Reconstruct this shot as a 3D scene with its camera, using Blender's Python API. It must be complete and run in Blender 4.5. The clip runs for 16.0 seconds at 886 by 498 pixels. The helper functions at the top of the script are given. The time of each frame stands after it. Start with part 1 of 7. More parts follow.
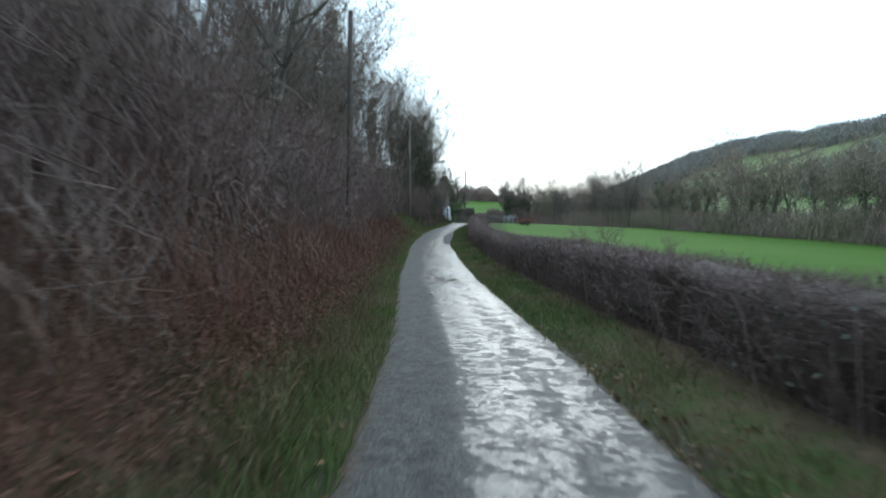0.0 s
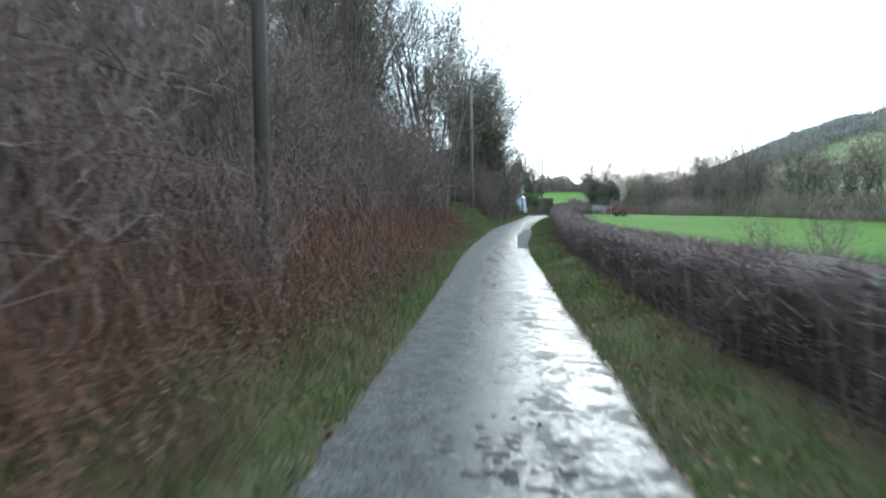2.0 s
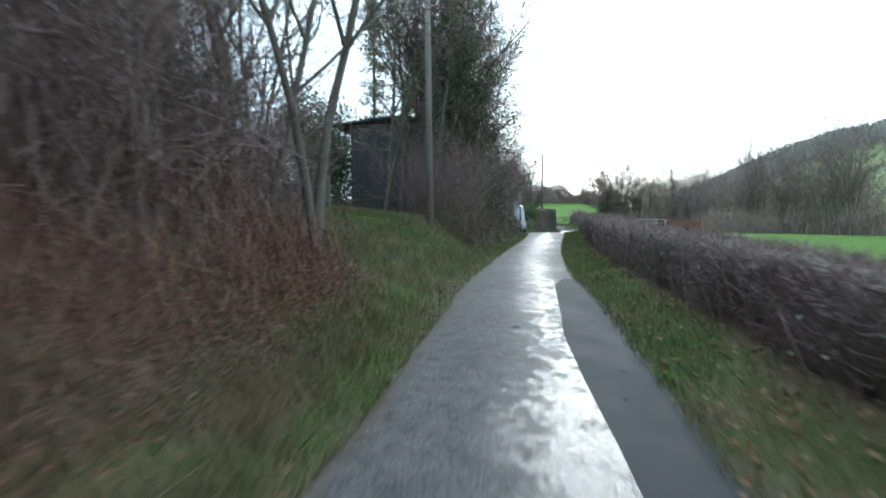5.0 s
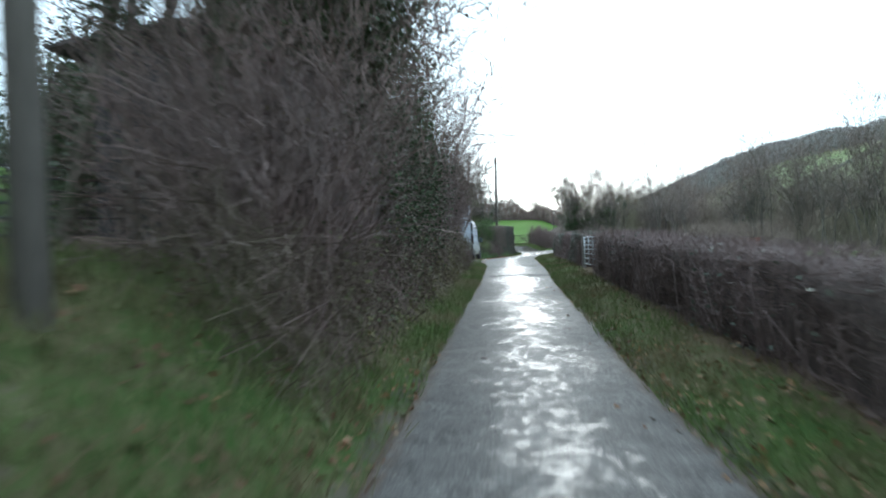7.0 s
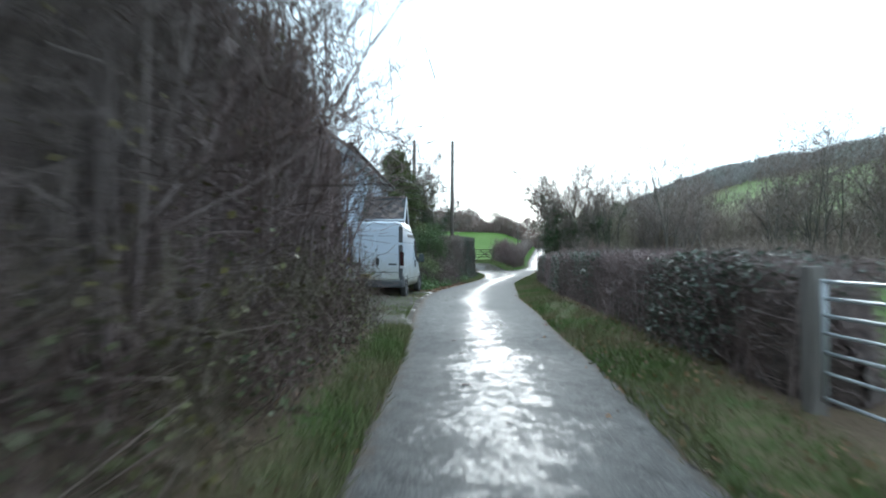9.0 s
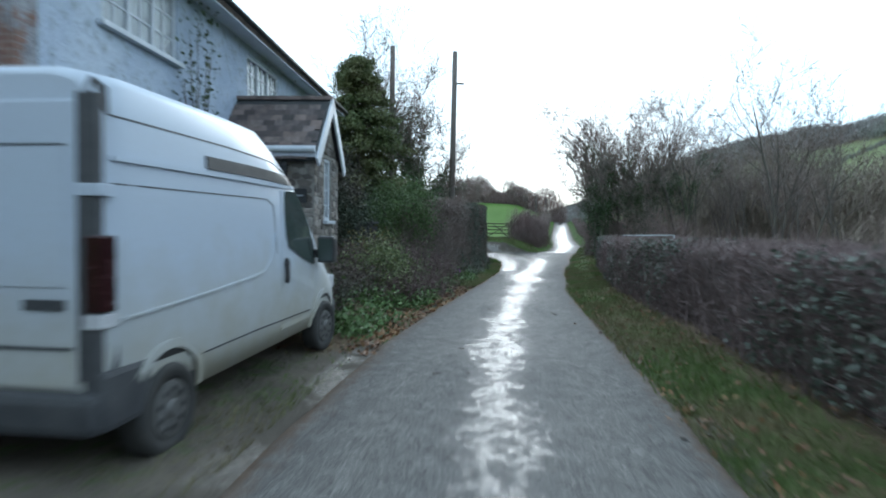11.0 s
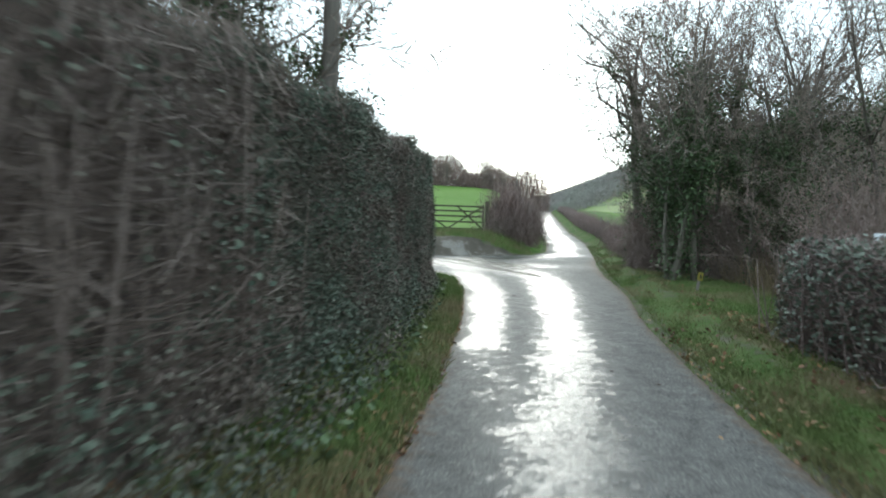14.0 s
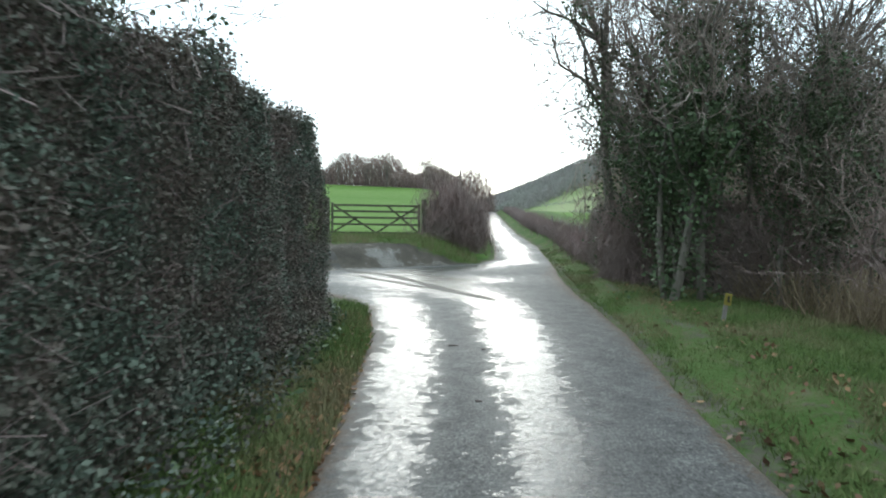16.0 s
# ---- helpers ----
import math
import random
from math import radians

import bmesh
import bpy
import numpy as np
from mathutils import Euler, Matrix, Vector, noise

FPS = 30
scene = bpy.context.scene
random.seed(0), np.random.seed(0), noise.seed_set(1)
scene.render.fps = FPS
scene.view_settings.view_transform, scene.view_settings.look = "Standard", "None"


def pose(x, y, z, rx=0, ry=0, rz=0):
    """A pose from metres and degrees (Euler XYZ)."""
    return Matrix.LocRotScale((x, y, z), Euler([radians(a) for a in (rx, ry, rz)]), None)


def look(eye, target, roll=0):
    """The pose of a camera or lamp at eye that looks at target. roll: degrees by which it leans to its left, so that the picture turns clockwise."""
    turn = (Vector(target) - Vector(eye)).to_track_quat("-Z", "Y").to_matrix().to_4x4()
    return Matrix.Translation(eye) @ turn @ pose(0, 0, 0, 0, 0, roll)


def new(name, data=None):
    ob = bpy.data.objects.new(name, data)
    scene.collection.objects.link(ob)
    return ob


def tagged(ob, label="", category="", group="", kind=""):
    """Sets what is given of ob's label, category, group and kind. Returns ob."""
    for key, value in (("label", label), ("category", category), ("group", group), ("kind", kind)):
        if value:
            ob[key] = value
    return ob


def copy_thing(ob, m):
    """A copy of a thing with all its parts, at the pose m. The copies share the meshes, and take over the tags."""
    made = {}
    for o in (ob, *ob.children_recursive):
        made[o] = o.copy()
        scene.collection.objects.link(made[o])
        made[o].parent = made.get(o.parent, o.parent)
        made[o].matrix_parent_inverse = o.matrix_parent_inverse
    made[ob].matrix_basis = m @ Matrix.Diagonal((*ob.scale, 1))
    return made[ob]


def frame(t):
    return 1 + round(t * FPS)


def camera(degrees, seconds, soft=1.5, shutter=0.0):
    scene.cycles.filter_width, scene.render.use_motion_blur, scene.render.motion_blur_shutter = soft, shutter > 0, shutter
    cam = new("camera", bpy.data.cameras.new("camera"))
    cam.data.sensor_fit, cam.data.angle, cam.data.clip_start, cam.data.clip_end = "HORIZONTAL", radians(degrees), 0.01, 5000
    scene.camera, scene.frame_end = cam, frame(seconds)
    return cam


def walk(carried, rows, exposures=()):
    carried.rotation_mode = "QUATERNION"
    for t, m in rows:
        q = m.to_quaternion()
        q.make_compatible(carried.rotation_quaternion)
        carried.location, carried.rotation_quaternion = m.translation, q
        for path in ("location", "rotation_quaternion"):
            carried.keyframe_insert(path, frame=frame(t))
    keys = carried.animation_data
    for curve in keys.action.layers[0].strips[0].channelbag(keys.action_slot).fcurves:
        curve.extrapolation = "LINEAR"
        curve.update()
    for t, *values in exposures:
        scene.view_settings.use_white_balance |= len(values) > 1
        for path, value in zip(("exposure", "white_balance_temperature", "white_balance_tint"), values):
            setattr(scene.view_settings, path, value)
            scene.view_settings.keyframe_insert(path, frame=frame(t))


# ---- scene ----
cam = camera(78.2, 16.0, soft=1.9, shutter=0.4)
ROWS = [
    (0.0, 0.313, -80.673, 0.430, 2.29, -3.05, -0.99),
    (0.5, 0.238, -77.700, 0.395, 2.69, -5.55, -0.91),
    (1.0, 0.178, -74.676, 0.362, 4.73, -5.28, -0.59),
    (1.5, 0.071, -71.693, 0.330, 7.93, -4.05, -0.18),
    (2.0, -0.121, -68.696, 0.311, 10.04, -3.72, 0.27),
    (2.5, -0.413, -65.567, 0.290, 11.64, -3.39, -0.38),
    (3.0, -0.714, -62.096, 0.276, 12.21, -2.62, -0.33),
    (3.5, -1.012, -58.447, 0.299, 12.04, -2.52, 0.30),
    (4.0, -1.253, -54.736, 0.363, 10.82, -1.57, 1.18),
    (4.2, -1.332, -53.272, 0.393, 10.36, -1.89, 1.38),
    (4.5, -1.463, -51.123, 0.436, 9.73, -2.20, 0.89),
    (5.0, -1.699, -47.630, 0.520, 8.72, -2.31, 0.12),
    (5.5, -1.918, -44.172, 0.615, 7.68, -1.95, -0.08),
    (6.0, -2.083, -40.669, 0.714, 6.47, -1.16, 0.25),
    (6.3, -2.137, -38.507, 0.773, 5.62, -0.49, 0.87),
    (6.5, -2.148, -37.031, 0.808, 4.97, 0.02, 1.37),
    (7.0, -2.055, -33.162, 0.915, 3.39, -0.27, 1.80),
    (7.5, -1.816, -29.172, 1.022, 1.81, 0.61, 2.05),
    (8.0, -1.622, -24.987, 1.123, 0.45, -0.70, 1.51),
    (8.2, -1.542, -23.402, 1.148, -0.01, 0.09, 1.47),
    (8.5, -1.430, -21.024, 1.200, -0.57, 0.79, 0.84),
    (9.0, -1.253, -17.082, 1.290, -1.16, 0.88, 0.12),
    (9.5, -1.069, -13.247, 1.371, -1.34, 0.13, -0.10),
    (10.0, -0.858, -9.599, 1.437, -1.12, -0.96, -0.24),
    (10.3, -0.708, -7.538, 1.465, -0.81, -1.54, -0.27),
    (10.5, -0.595, -6.229, 1.486, -0.54, -1.84, -0.13),
    (11.0, -0.271, -2.750, 1.526, -0.22, -2.00, -0.78),
    (11.5, 0.052, 0.537, 1.539, 0.24, -2.12, -1.14),
    (12.0, 0.372, 3.845, 1.529, 0.67, -1.88, -0.40),
    (12.5, 0.680, 6.740, 1.497, 0.76, -1.61, -0.20),
    (13.0, 0.981, 9.369, 1.465, 0.01, -2.33, -0.55),
    (13.5, 1.284, 11.590, 1.432, -0.86, -2.70, -1.40),
    (14.0, 1.718, 13.792, 1.413, -3.04, -3.11, -1.95),
    (14.5, 2.037, 15.406, 1.418, -5.05, -2.94, -1.72),
    (15.0, 2.301, 16.617, 1.416, -6.41, -2.85, -1.29),
    (15.5, 2.465, 17.516, 1.414, -7.90, -2.73, -1.04),
    (16.0, 2.651, 18.195, 1.417, -8.76, -2.71, -0.79),
]
walk(cam, [(t, pose(x, y, z, 90 + pitch, roll, yaw)) for t, x, y, z, yaw, pitch, roll in ROWS],
     exposures=[(0.0, -0.08, 6250, 8), (0.5, 0.2, 6250, 8), (1.0, 0.5, 6250, 8), (2.0, 0.69, 6250, 8), (3.0, 0.7, 6250, 8), (4.0, 0.67, 6300, 8), (6.5, 0.4, 6300, 9), (7.5, 0.45, 6300, 9), (8.0, 0.5, 6350, 9),
                (10.5, 0.09, 6050, 10), (11.5, 0.0, 6150, 10), (12.0, 0.16, 6300, 11), (12.5, 0.29, 6550, 11), (13.0, 0.42, 6750, 11), (14.0, 0.53, 6850, 8), (15.0, 0.65, 6850, 7), (16.0, 0.48, 6800, 9)])

# ---- world and light ----
world = bpy.data.worlds.new("overcast")
scene.world = world
world.use_nodes = True
wn, wl = world.node_tree.nodes, world.node_tree.links
sky = wn.new("ShaderNodeTexSky")
sky.sky_type, sky.sun_disc = "NISHITA", False
sky.sun_elevation, sky.sun_rotation = radians(16), radians(10)
sky_dim = wn.new("ShaderNodeMix")
sky_dim.data_type, sky_dim.blend_type = "RGBA", "MULTIPLY"
sky_dim.inputs[0].default_value = 1.0
wl.new(sky.outputs[0], sky_dim.inputs[6])
sky_dim.inputs[7].default_value = (0.12, 0.12, 0.12, 1)
cloud_co = wn.new("ShaderNodeTexCoord")
cloud = wn.new("ShaderNodeTexNoise")
cloud.inputs["Scale"].default_value, cloud.inputs["Detail"].default_value = 2.2, 4
wl.new(cloud_co.outputs["Generated"], cloud.inputs["Vector"])
cloud_ramp = wn.new("ShaderNodeValToRGB")
cloud_ramp.color_ramp.elements[0].position, cloud_ramp.color_ramp.elements[0].color = 0.3, (0.755, 1.0, 1.165, 1)
cloud_ramp.color_ramp.elements[1].position, cloud_ramp.color_ramp.elements[1].color = 0.7, (0.945, 1.2, 1.355, 1)
wl.new(cloud.outputs["Fac"], cloud_ramp.inputs[0])
sky_mix = wn.new("ShaderNodeMix")
sky_mix.data_type = "RGBA"
sky_mix.inputs[0].default_value = 0.88
wl.new(sky_dim.outputs[2], sky_mix.inputs[6])
wl.new(cloud_ramp.outputs[0], sky_mix.inputs[7])
wl.new(sky_mix.outputs[2], wn["Background"].inputs[0])
wn["Background"].inputs[1].default_value = 1.42

sun = new("sun", bpy.data.lights.new("sun", "SUN"))
sun.data.energy, sun.data.angle, sun.data.color = 0.9, radians(25), (0.97, 1.0, 0.97)
sun.matrix_world = look((40, 220, 90), (0, 0, 0))


# ---- materials ----
class Nodes:
    """Short-hand for one material's node tree."""
    def __init__(self, name):
        self.m = bpy.data.materials.new(name)
        self.m.use_nodes = True
        self.t = self.m.node_tree
        self.b = self.t.nodes["Principled BSDF"]
        self.geo = self.t.nodes.new("ShaderNodeNewGeometry")

    def put(self, socket, value):
        if hasattr(value, "links") or hasattr(value, "is_linked"):
            self.t.links.new(value, socket)
        elif isinstance(value, tuple) and len(value) == 3 and socket.type == "RGBA":
            socket.default_value = (*value, 1)
        else:
            socket.default_value = value

    def noise(self, scale, detail=4.0, rough=0.6, stretch=None, kind="ShaderNodeTexNoise"):
        n = self.t.nodes.new(kind)
        n.inputs["Scale"].default_value = scale
        if kind == "ShaderNodeTexNoise":
            n.inputs["Detail"].default_value, n.inputs["Roughness"].default_value = detail, rough
        src = self.geo.outputs["Position"]
        if stretch:
            mp = self.t.nodes.new("ShaderNodeMapping")
            mp.inputs["Scale"].default_value = stretch
            self.t.links.new(src, mp.inputs[0])
            src = mp.outputs[0]
        self.t.links.new(src, n.inputs["Vector"])
        return n.outputs[0]

    def ramp(self, fac, a, b, lo=0.35, hi=0.65):
        n = self.t.nodes.new("ShaderNodeMapRange")
        n.clamp = True
        self.put(n.inputs[0], fac)
        n.inputs[1].default_value, n.inputs[2].default_value, n.inputs[3].default_value, n.inputs[4].default_value = lo, hi, a, b
        return n.outputs[0]

    def mix(self, fac, a, b, mode="MIX"):
        n = self.t.nodes.new("ShaderNodeMix")
        n.data_type, n.blend_type = "RGBA", mode
        self.put(n.inputs[0], fac), self.put(n.inputs[6], a), self.put(n.inputs[7], b)
        return n.outputs[2]

    def math(self, op, a, b=0.0):
        n = self.t.nodes.new("ShaderNodeMath")
        n.operation = op
        self.put(n.inputs[0], a), self.put(n.inputs[1], b)
        return n.outputs[0]

    def attr(self, name):
        n = self.t.nodes.new("ShaderNodeAttribute")
        n.attribute_name = name
        return n.outputs["Fac"]

    def bump(self, height, strength=0.4, dist=0.02):
        n = self.t.nodes.new("ShaderNodeBump")
        n.inputs["Strength"].default_value, n.inputs["Distance"].default_value = strength, dist
        self.put(n.inputs["Height"], height)
        self.t.links.new(n.outputs[0], self.b.inputs["Normal"])

    def done(self, color, rough=0.8, metal=0.0, spec=0.5):
        self.put(self.b.inputs["Base Color"], color), self.put(self.b.inputs["Roughness"], rough)
        self.b.inputs["Metallic"].default_value, self.b.inputs["Specular IOR Level"].default_value = metal, spec
        return self.m


def two_tone(name, a, b, scale=4.0, fine=40.0, rough=0.8, bump=0.3, dist=0.01, metal=0.0, spec=0.5, stretch=None):
    """A surface with large blotches, fine grain and a little relief."""
    n = Nodes(name)
    big, small = n.noise(scale, stretch=stretch), n.noise(fine, 3, stretch=stretch)
    col = n.mix(n.ramp(big, 0, 1), a, b)
    col = n.mix(n.ramp(small, 0.0, 0.35, 0.3, 0.7), col, tuple(v * 0.55 for v in a))
    if bump:
        n.bump(small, bump, dist)
    return n.done(col, n.ramp(big, rough - 0.08, min(1, rough + 0.08)), metal, spec)


def island(name, colors, rough=0.75, spec=0.3, patch=0.6):
    """Twigs, leaves and blades: each one has a tint of its own, and patches differ."""
    n = Nodes(name)
    r = n.geo.outputs["Random Per Island"]
    col = n.mix(r, colors[0], colors[1])
    if len(colors) > 2:
        col = n.mix(n.ramp(n.noise(patch, 3), 0, 1, 0.42, 0.62), col, colors[2])
    return n.done(col, rough, 0, spec)


TWIG = island("twig_bark", ((0.14, 0.108, 0.1), (0.27, 0.215, 0.19), (0.18, 0.135, 0.118)))
CANE = island("bramble_cane", ((0.085, 0.056, 0.05), (0.155, 0.105, 0.092), (0.115, 0.1, 0.062)))
TWIG_RED = island("scrub_twig", ((0.15, 0.105, 0.103), (0.28, 0.2, 0.19), (0.195, 0.155, 0.145)))
BANK_TWIG = island("bank_twig", ((0.14, 0.096, 0.09), (0.265, 0.182, 0.166), (0.185, 0.138, 0.126)))
HEDGE_TWIG = island("hedge_twig", ((0.14, 0.1, 0.098), (0.275, 0.2, 0.188), (0.19, 0.14, 0.13)))
BARK = two_tone("bark", (0.1, 0.085, 0.072), (0.17, 0.15, 0.125), 3, 30, 0.9, 0.6, 0.02, stretch=(1, 1, 0.3))
BARK_GREEN = two_tone("mossy_bark", (0.075, 0.085, 0.045), (0.14, 0.125, 0.1), 2, 25, 0.9, 0.6, 0.02)
IVY = island("ivy_leaf", ((0.035, 0.06, 0.028), (0.08, 0.12, 0.055), (0.06, 0.078, 0.042)), 0.55, 0.22)
LAUREL = island("laurel_leaf", ((0.055, 0.105, 0.035), (0.135, 0.215, 0.072), (0.08, 0.12, 0.048)), 0.5, 0.2)
CONIFER = island("conifer_spray", ((0.055, 0.08, 0.032), (0.13, 0.16, 0.06), (0.13, 0.125, 0.055)), 0.6)
HEDGE_LEAF = island("hedge_leaf", ((0.08, 0.1, 0.08), (0.14, 0.165, 0.13), (0.11, 0.12, 0.09)), 0.45, 0.35)
BRACKEN = island("dead_bracken", ((0.11, 0.05, 0.036), (0.21, 0.1, 0.068), (0.14, 0.088, 0.066)), 0.85)
DRY = island("dry_stalk", ((0.16, 0.12, 0.075), (0.3, 0.23, 0.15), (0.12, 0.085, 0.055)), 0.85)
DEAD_LEAF = island("fallen_leaf", ((0.14, 0.06, 0.03), (0.3, 0.17, 0.08), (0.11, 0.055, 0.035)), 0.6)
GRASS = island("verge_grass", ((0.07, 0.11, 0.036), (0.135, 0.188, 0.062), (0.185, 0.16, 0.09)), 0.7, 0.15, 0.5)
SHRUB = island("garden_leaf", ((0.085, 0.115, 0.048), (0.19, 0.215, 0.098), (0.11, 0.11, 0.052)), 0.6, 0.25)
TALL_LEAF = island("evergreen_hedge_leaf", ((0.055, 0.075, 0.058), (0.125, 0.15, 0.115), (0.115, 0.09, 0.075)), 0.62, 0.18, 1.6)
# dark heart colours: the shade deep inside a hedge is put into the colour
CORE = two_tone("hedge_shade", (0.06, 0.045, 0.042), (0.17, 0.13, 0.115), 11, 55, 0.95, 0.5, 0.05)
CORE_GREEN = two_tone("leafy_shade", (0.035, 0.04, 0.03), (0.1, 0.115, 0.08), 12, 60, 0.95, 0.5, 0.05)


def ground_material():
    n = Nodes("ground")
    wood, mud, hill, rough = n.attr("wood"), n.attr("mud"), n.attr("hill"), n.attr("rough")
    big, mid, fine = n.noise(0.06, 5), n.noise(0.9, 5), n.noise(14, 4)
    field = n.mix(n.ramp(big, 0, 1, 0.4, 0.6), (0.068, 0.142, 0.025), (0.092, 0.164, 0.037))
    field = n.mix(n.ramp(mid, 0, 0.5), field, (0.078, 0.13, 0.03))
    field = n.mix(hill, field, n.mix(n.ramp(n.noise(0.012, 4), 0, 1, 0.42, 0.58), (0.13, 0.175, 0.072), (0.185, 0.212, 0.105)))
    field = n.mix(rough, field, n.mix(n.ramp(mid, 0, 1), (0.04, 0.078, 0.021), (0.072, 0.096, 0.036)))
    litter = n.mix(n.ramp(mid, 0, 1), (0.11, 0.075, 0.055), (0.19, 0.135, 0.095))
    litter = n.mix(n.ramp(fine, 0, 0.6), litter, (0.07, 0.06, 0.035))
    muddy = n.mix(n.ramp(mid, 0, 1), (0.065, 0.057, 0.048), (0.125, 0.108, 0.09))
    edge = n.ramp(n.math("ADD", n.math("MULTIPLY", fine, 0.5), n.math("MULTIPLY", n.noise(2.5, 4), 0.5)), -0.3, 0.3, 0.35, 0.65)
    col = n.mix(n.ramp(n.math("ADD", wood, edge), 0, 1, 0.3, 0.7), field, litter)
    col = n.mix(n.ramp(n.math("ADD", mud, edge), 0, 1, 0.35, 0.65), col, muddy)
    n.bump(n.math("ADD", fine, mid), 0.7, 0.06)
    pool = n.math("MULTIPLY", n.ramp(mud, 0, 1, 0.78, 1.0), n.ramp(mid, 0, 1, 0.5, 0.56))
    n.put(n.b.inputs["Specular IOR Level"], n.ramp(pool, 0.06, 0.5, 0.0, 1.0))
    m = n.done(col, n.ramp(pool, 0.9, 0.16, 0.0, 1.0), 0, 0.1)
    return m


def road_material():
    """Wet tarmac: worn paler wheel tracks, a broken film of water where the surface dips, chippings and grit."""
    n = Nodes("wet_tarmac")
    across, pale = n.attr("across"), n.attr("pale")
    grit, mid, big = n.noise(120, 3), n.noise(5, 6, 0.7), n.noise(0.35, 4)
    speck, blot, crack = n.noise(38, 3, 0.6), n.noise(9, 6, 0.8, stretch=(1, 1.3, 1)), n.noise(30, 4, 0.7, stretch=(0.7, 1.4, 1))
    col = n.mix(n.ramp(n.math("ADD", n.math("MULTIPLY", mid, 0.6), n.math("MULTIPLY", speck, 0.4)), 0, 1, 0.38, 0.62), (0.05, 0.049, 0.049), (0.115, 0.112, 0.11))
    col = n.mix(pale, col, n.mix(n.ramp(mid, 0, 1, 0.3, 0.7), (0.09, 0.086, 0.081), (0.16, 0.153, 0.145)))
    col = n.mix(n.ramp(n.math("ADD", n.math("MULTIPLY", blot, 0.6), n.math("MULTIPLY", crack, 0.5)), 0, 0.7, 0.55, 0.7), col, (0.04, 0.036, 0.034))
    col = n.mix(n.ramp(grit, 0, 0.75, 0.45, 0.7), col, n.mix(1.0, col, (1.6, 1.58, 1.55), "MULTIPLY"))
    stone = n.noise(52, 2, 0.5)
    col = n.mix(n.ramp(stone, 0, 0.8, 0.54, 0.62), col, n.mix(1.0, col, (1.75, 1.72, 1.68), "MULTIPLY"))
    col = n.mix(n.ramp(stone, 0.7, 0, 0.38, 0.46), col, n.mix(1.0, col, (0.45, 0.45, 0.46), "MULTIPLY"))
    flecks = n.noise(13, 8, 0.78, stretch=(0.8, 1.2, 1))
    wet = n.math("ADD", across, n.math("ADD", n.math("MULTIPLY", big, 0.45), n.math("MULTIPLY", n.noise(3.4, 6, 0.72), 1.5)))
    wet = n.math("ADD", wet, n.math("ADD", n.math("MULTIPLY", flecks, 1.9), n.math("MULTIPLY", crack, 0.35)))
    w = n.math("MULTIPLY", n.ramp(wet, 0, 1, 2.82, 2.92), n.ramp(n.math("ADD", n.math("MULTIPLY", crack, 0.6), n.math("MULTIPLY", grit, 0.4)), 1.0, 0.45, 0.42, 0.58))
    damp = n.ramp(across, 0.72, 0.5, 0.1, 0.9)
    dirt = n.ramp(n.math("ADD", n.attr("edge"), n.math("MULTIPLY", n.math("SUBTRACT", blot, 0.5), 1.6)), 0, 0.85, 0.35, 0.8)
    col = n.mix(dirt, col, n.mix(n.ramp(crack, 0, 1), (0.07, 0.045, 0.03), (0.15, 0.1, 0.07)))
    col = n.mix(w, col, n.mix(1.0, col, (0.6, 0.6, 0.62), "MULTIPLY"))
    fine = n.math("ADD", n.math("MULTIPLY", grit, 0.35), n.math("ADD", crack, n.math("MULTIPLY", blot, 0.5)))
    b = n.t.nodes.new("ShaderNodeBump")
    b.inputs["Distance"].default_value = 0.012
    n.put(b.inputs["Strength"], n.ramp(w, 1.0, 0.2, 0, 1))
    n.put(b.inputs["Height"], fine)
    n.t.links.new(b.outputs[0], n.b.inputs["Normal"])
    film = n.t.nodes.new("ShaderNodeMix")
    n.put(film.inputs[0], w), n.put(film.inputs[2], damp), n.put(film.inputs[3], 0.09)
    m = n.done(col, film.outputs[0], 0, 0.25)
    n.put(n.b.inputs["Specular IOR Level"], n.ramp(w, 0.14, 0.42, 0, 1))
    return m


GROUND, TARMAC = ground_material(), road_material()
PATCH = two_tone("patch_tarmac", (0.035, 0.036, 0.04), (0.055, 0.056, 0.06), 2, 120, 0.8, 0.4, 0.006, spec=0.2)


# ---- mesh helpers ----
def fast_mesh(name, verts, faces, smooth=False):
    """A mesh from arrays of points and of faces with equal corner counts."""
    verts, faces = np.asarray(verts, dtype=np.float32), np.asarray(faces, dtype=np.int32)
    me = bpy.data.meshes.new(name)
    k = faces.shape[1]
    me.vertices.add(len(verts)), me.loops.add(faces.size), me.polygons.add(len(faces))
    me.vertices.foreach_set("co", verts.ravel())
    me.loops.foreach_set("vertex_index", faces.ravel())
    me.polygons.foreach_set("loop_start", np.arange(0, faces.size, k, dtype=np.int32))
    if smooth:
        me.polygons.foreach_set("use_smooth", np.ones(len(faces), dtype=bool))
    me.update(calc_edges=True)
    return me


def array_part(name, vf, material, parent=None, label="", smooth=False, kind=""):
    ob = new(name, fast_mesh(name, *vf, smooth))
    ob.data.materials.append(material)
    ob.parent = parent
    return tagged(ob, label, kind=kind)


def part(name, bm, material, parent=None, label="", smooth=False):
    me = bpy.data.meshes.new(name)
    bmesh.ops.recalc_face_normals(bm, faces=bm.faces)
    if smooth:
        for f in bm.faces:
            f.smooth = True
    bm.to_mesh(me)
    bm.free()
    me.materials.append(material)
    ob = new(name, me)
    ob.parent = parent
    return tagged(ob, label)


def thing(name, label, category, m=None, group="", kind=""):
    ob = new(name)
    ob.empty_display_size = 0.2
    if m is not None:
        ob.matrix_basis = m
    return tagged(ob, label, category, group, kind)


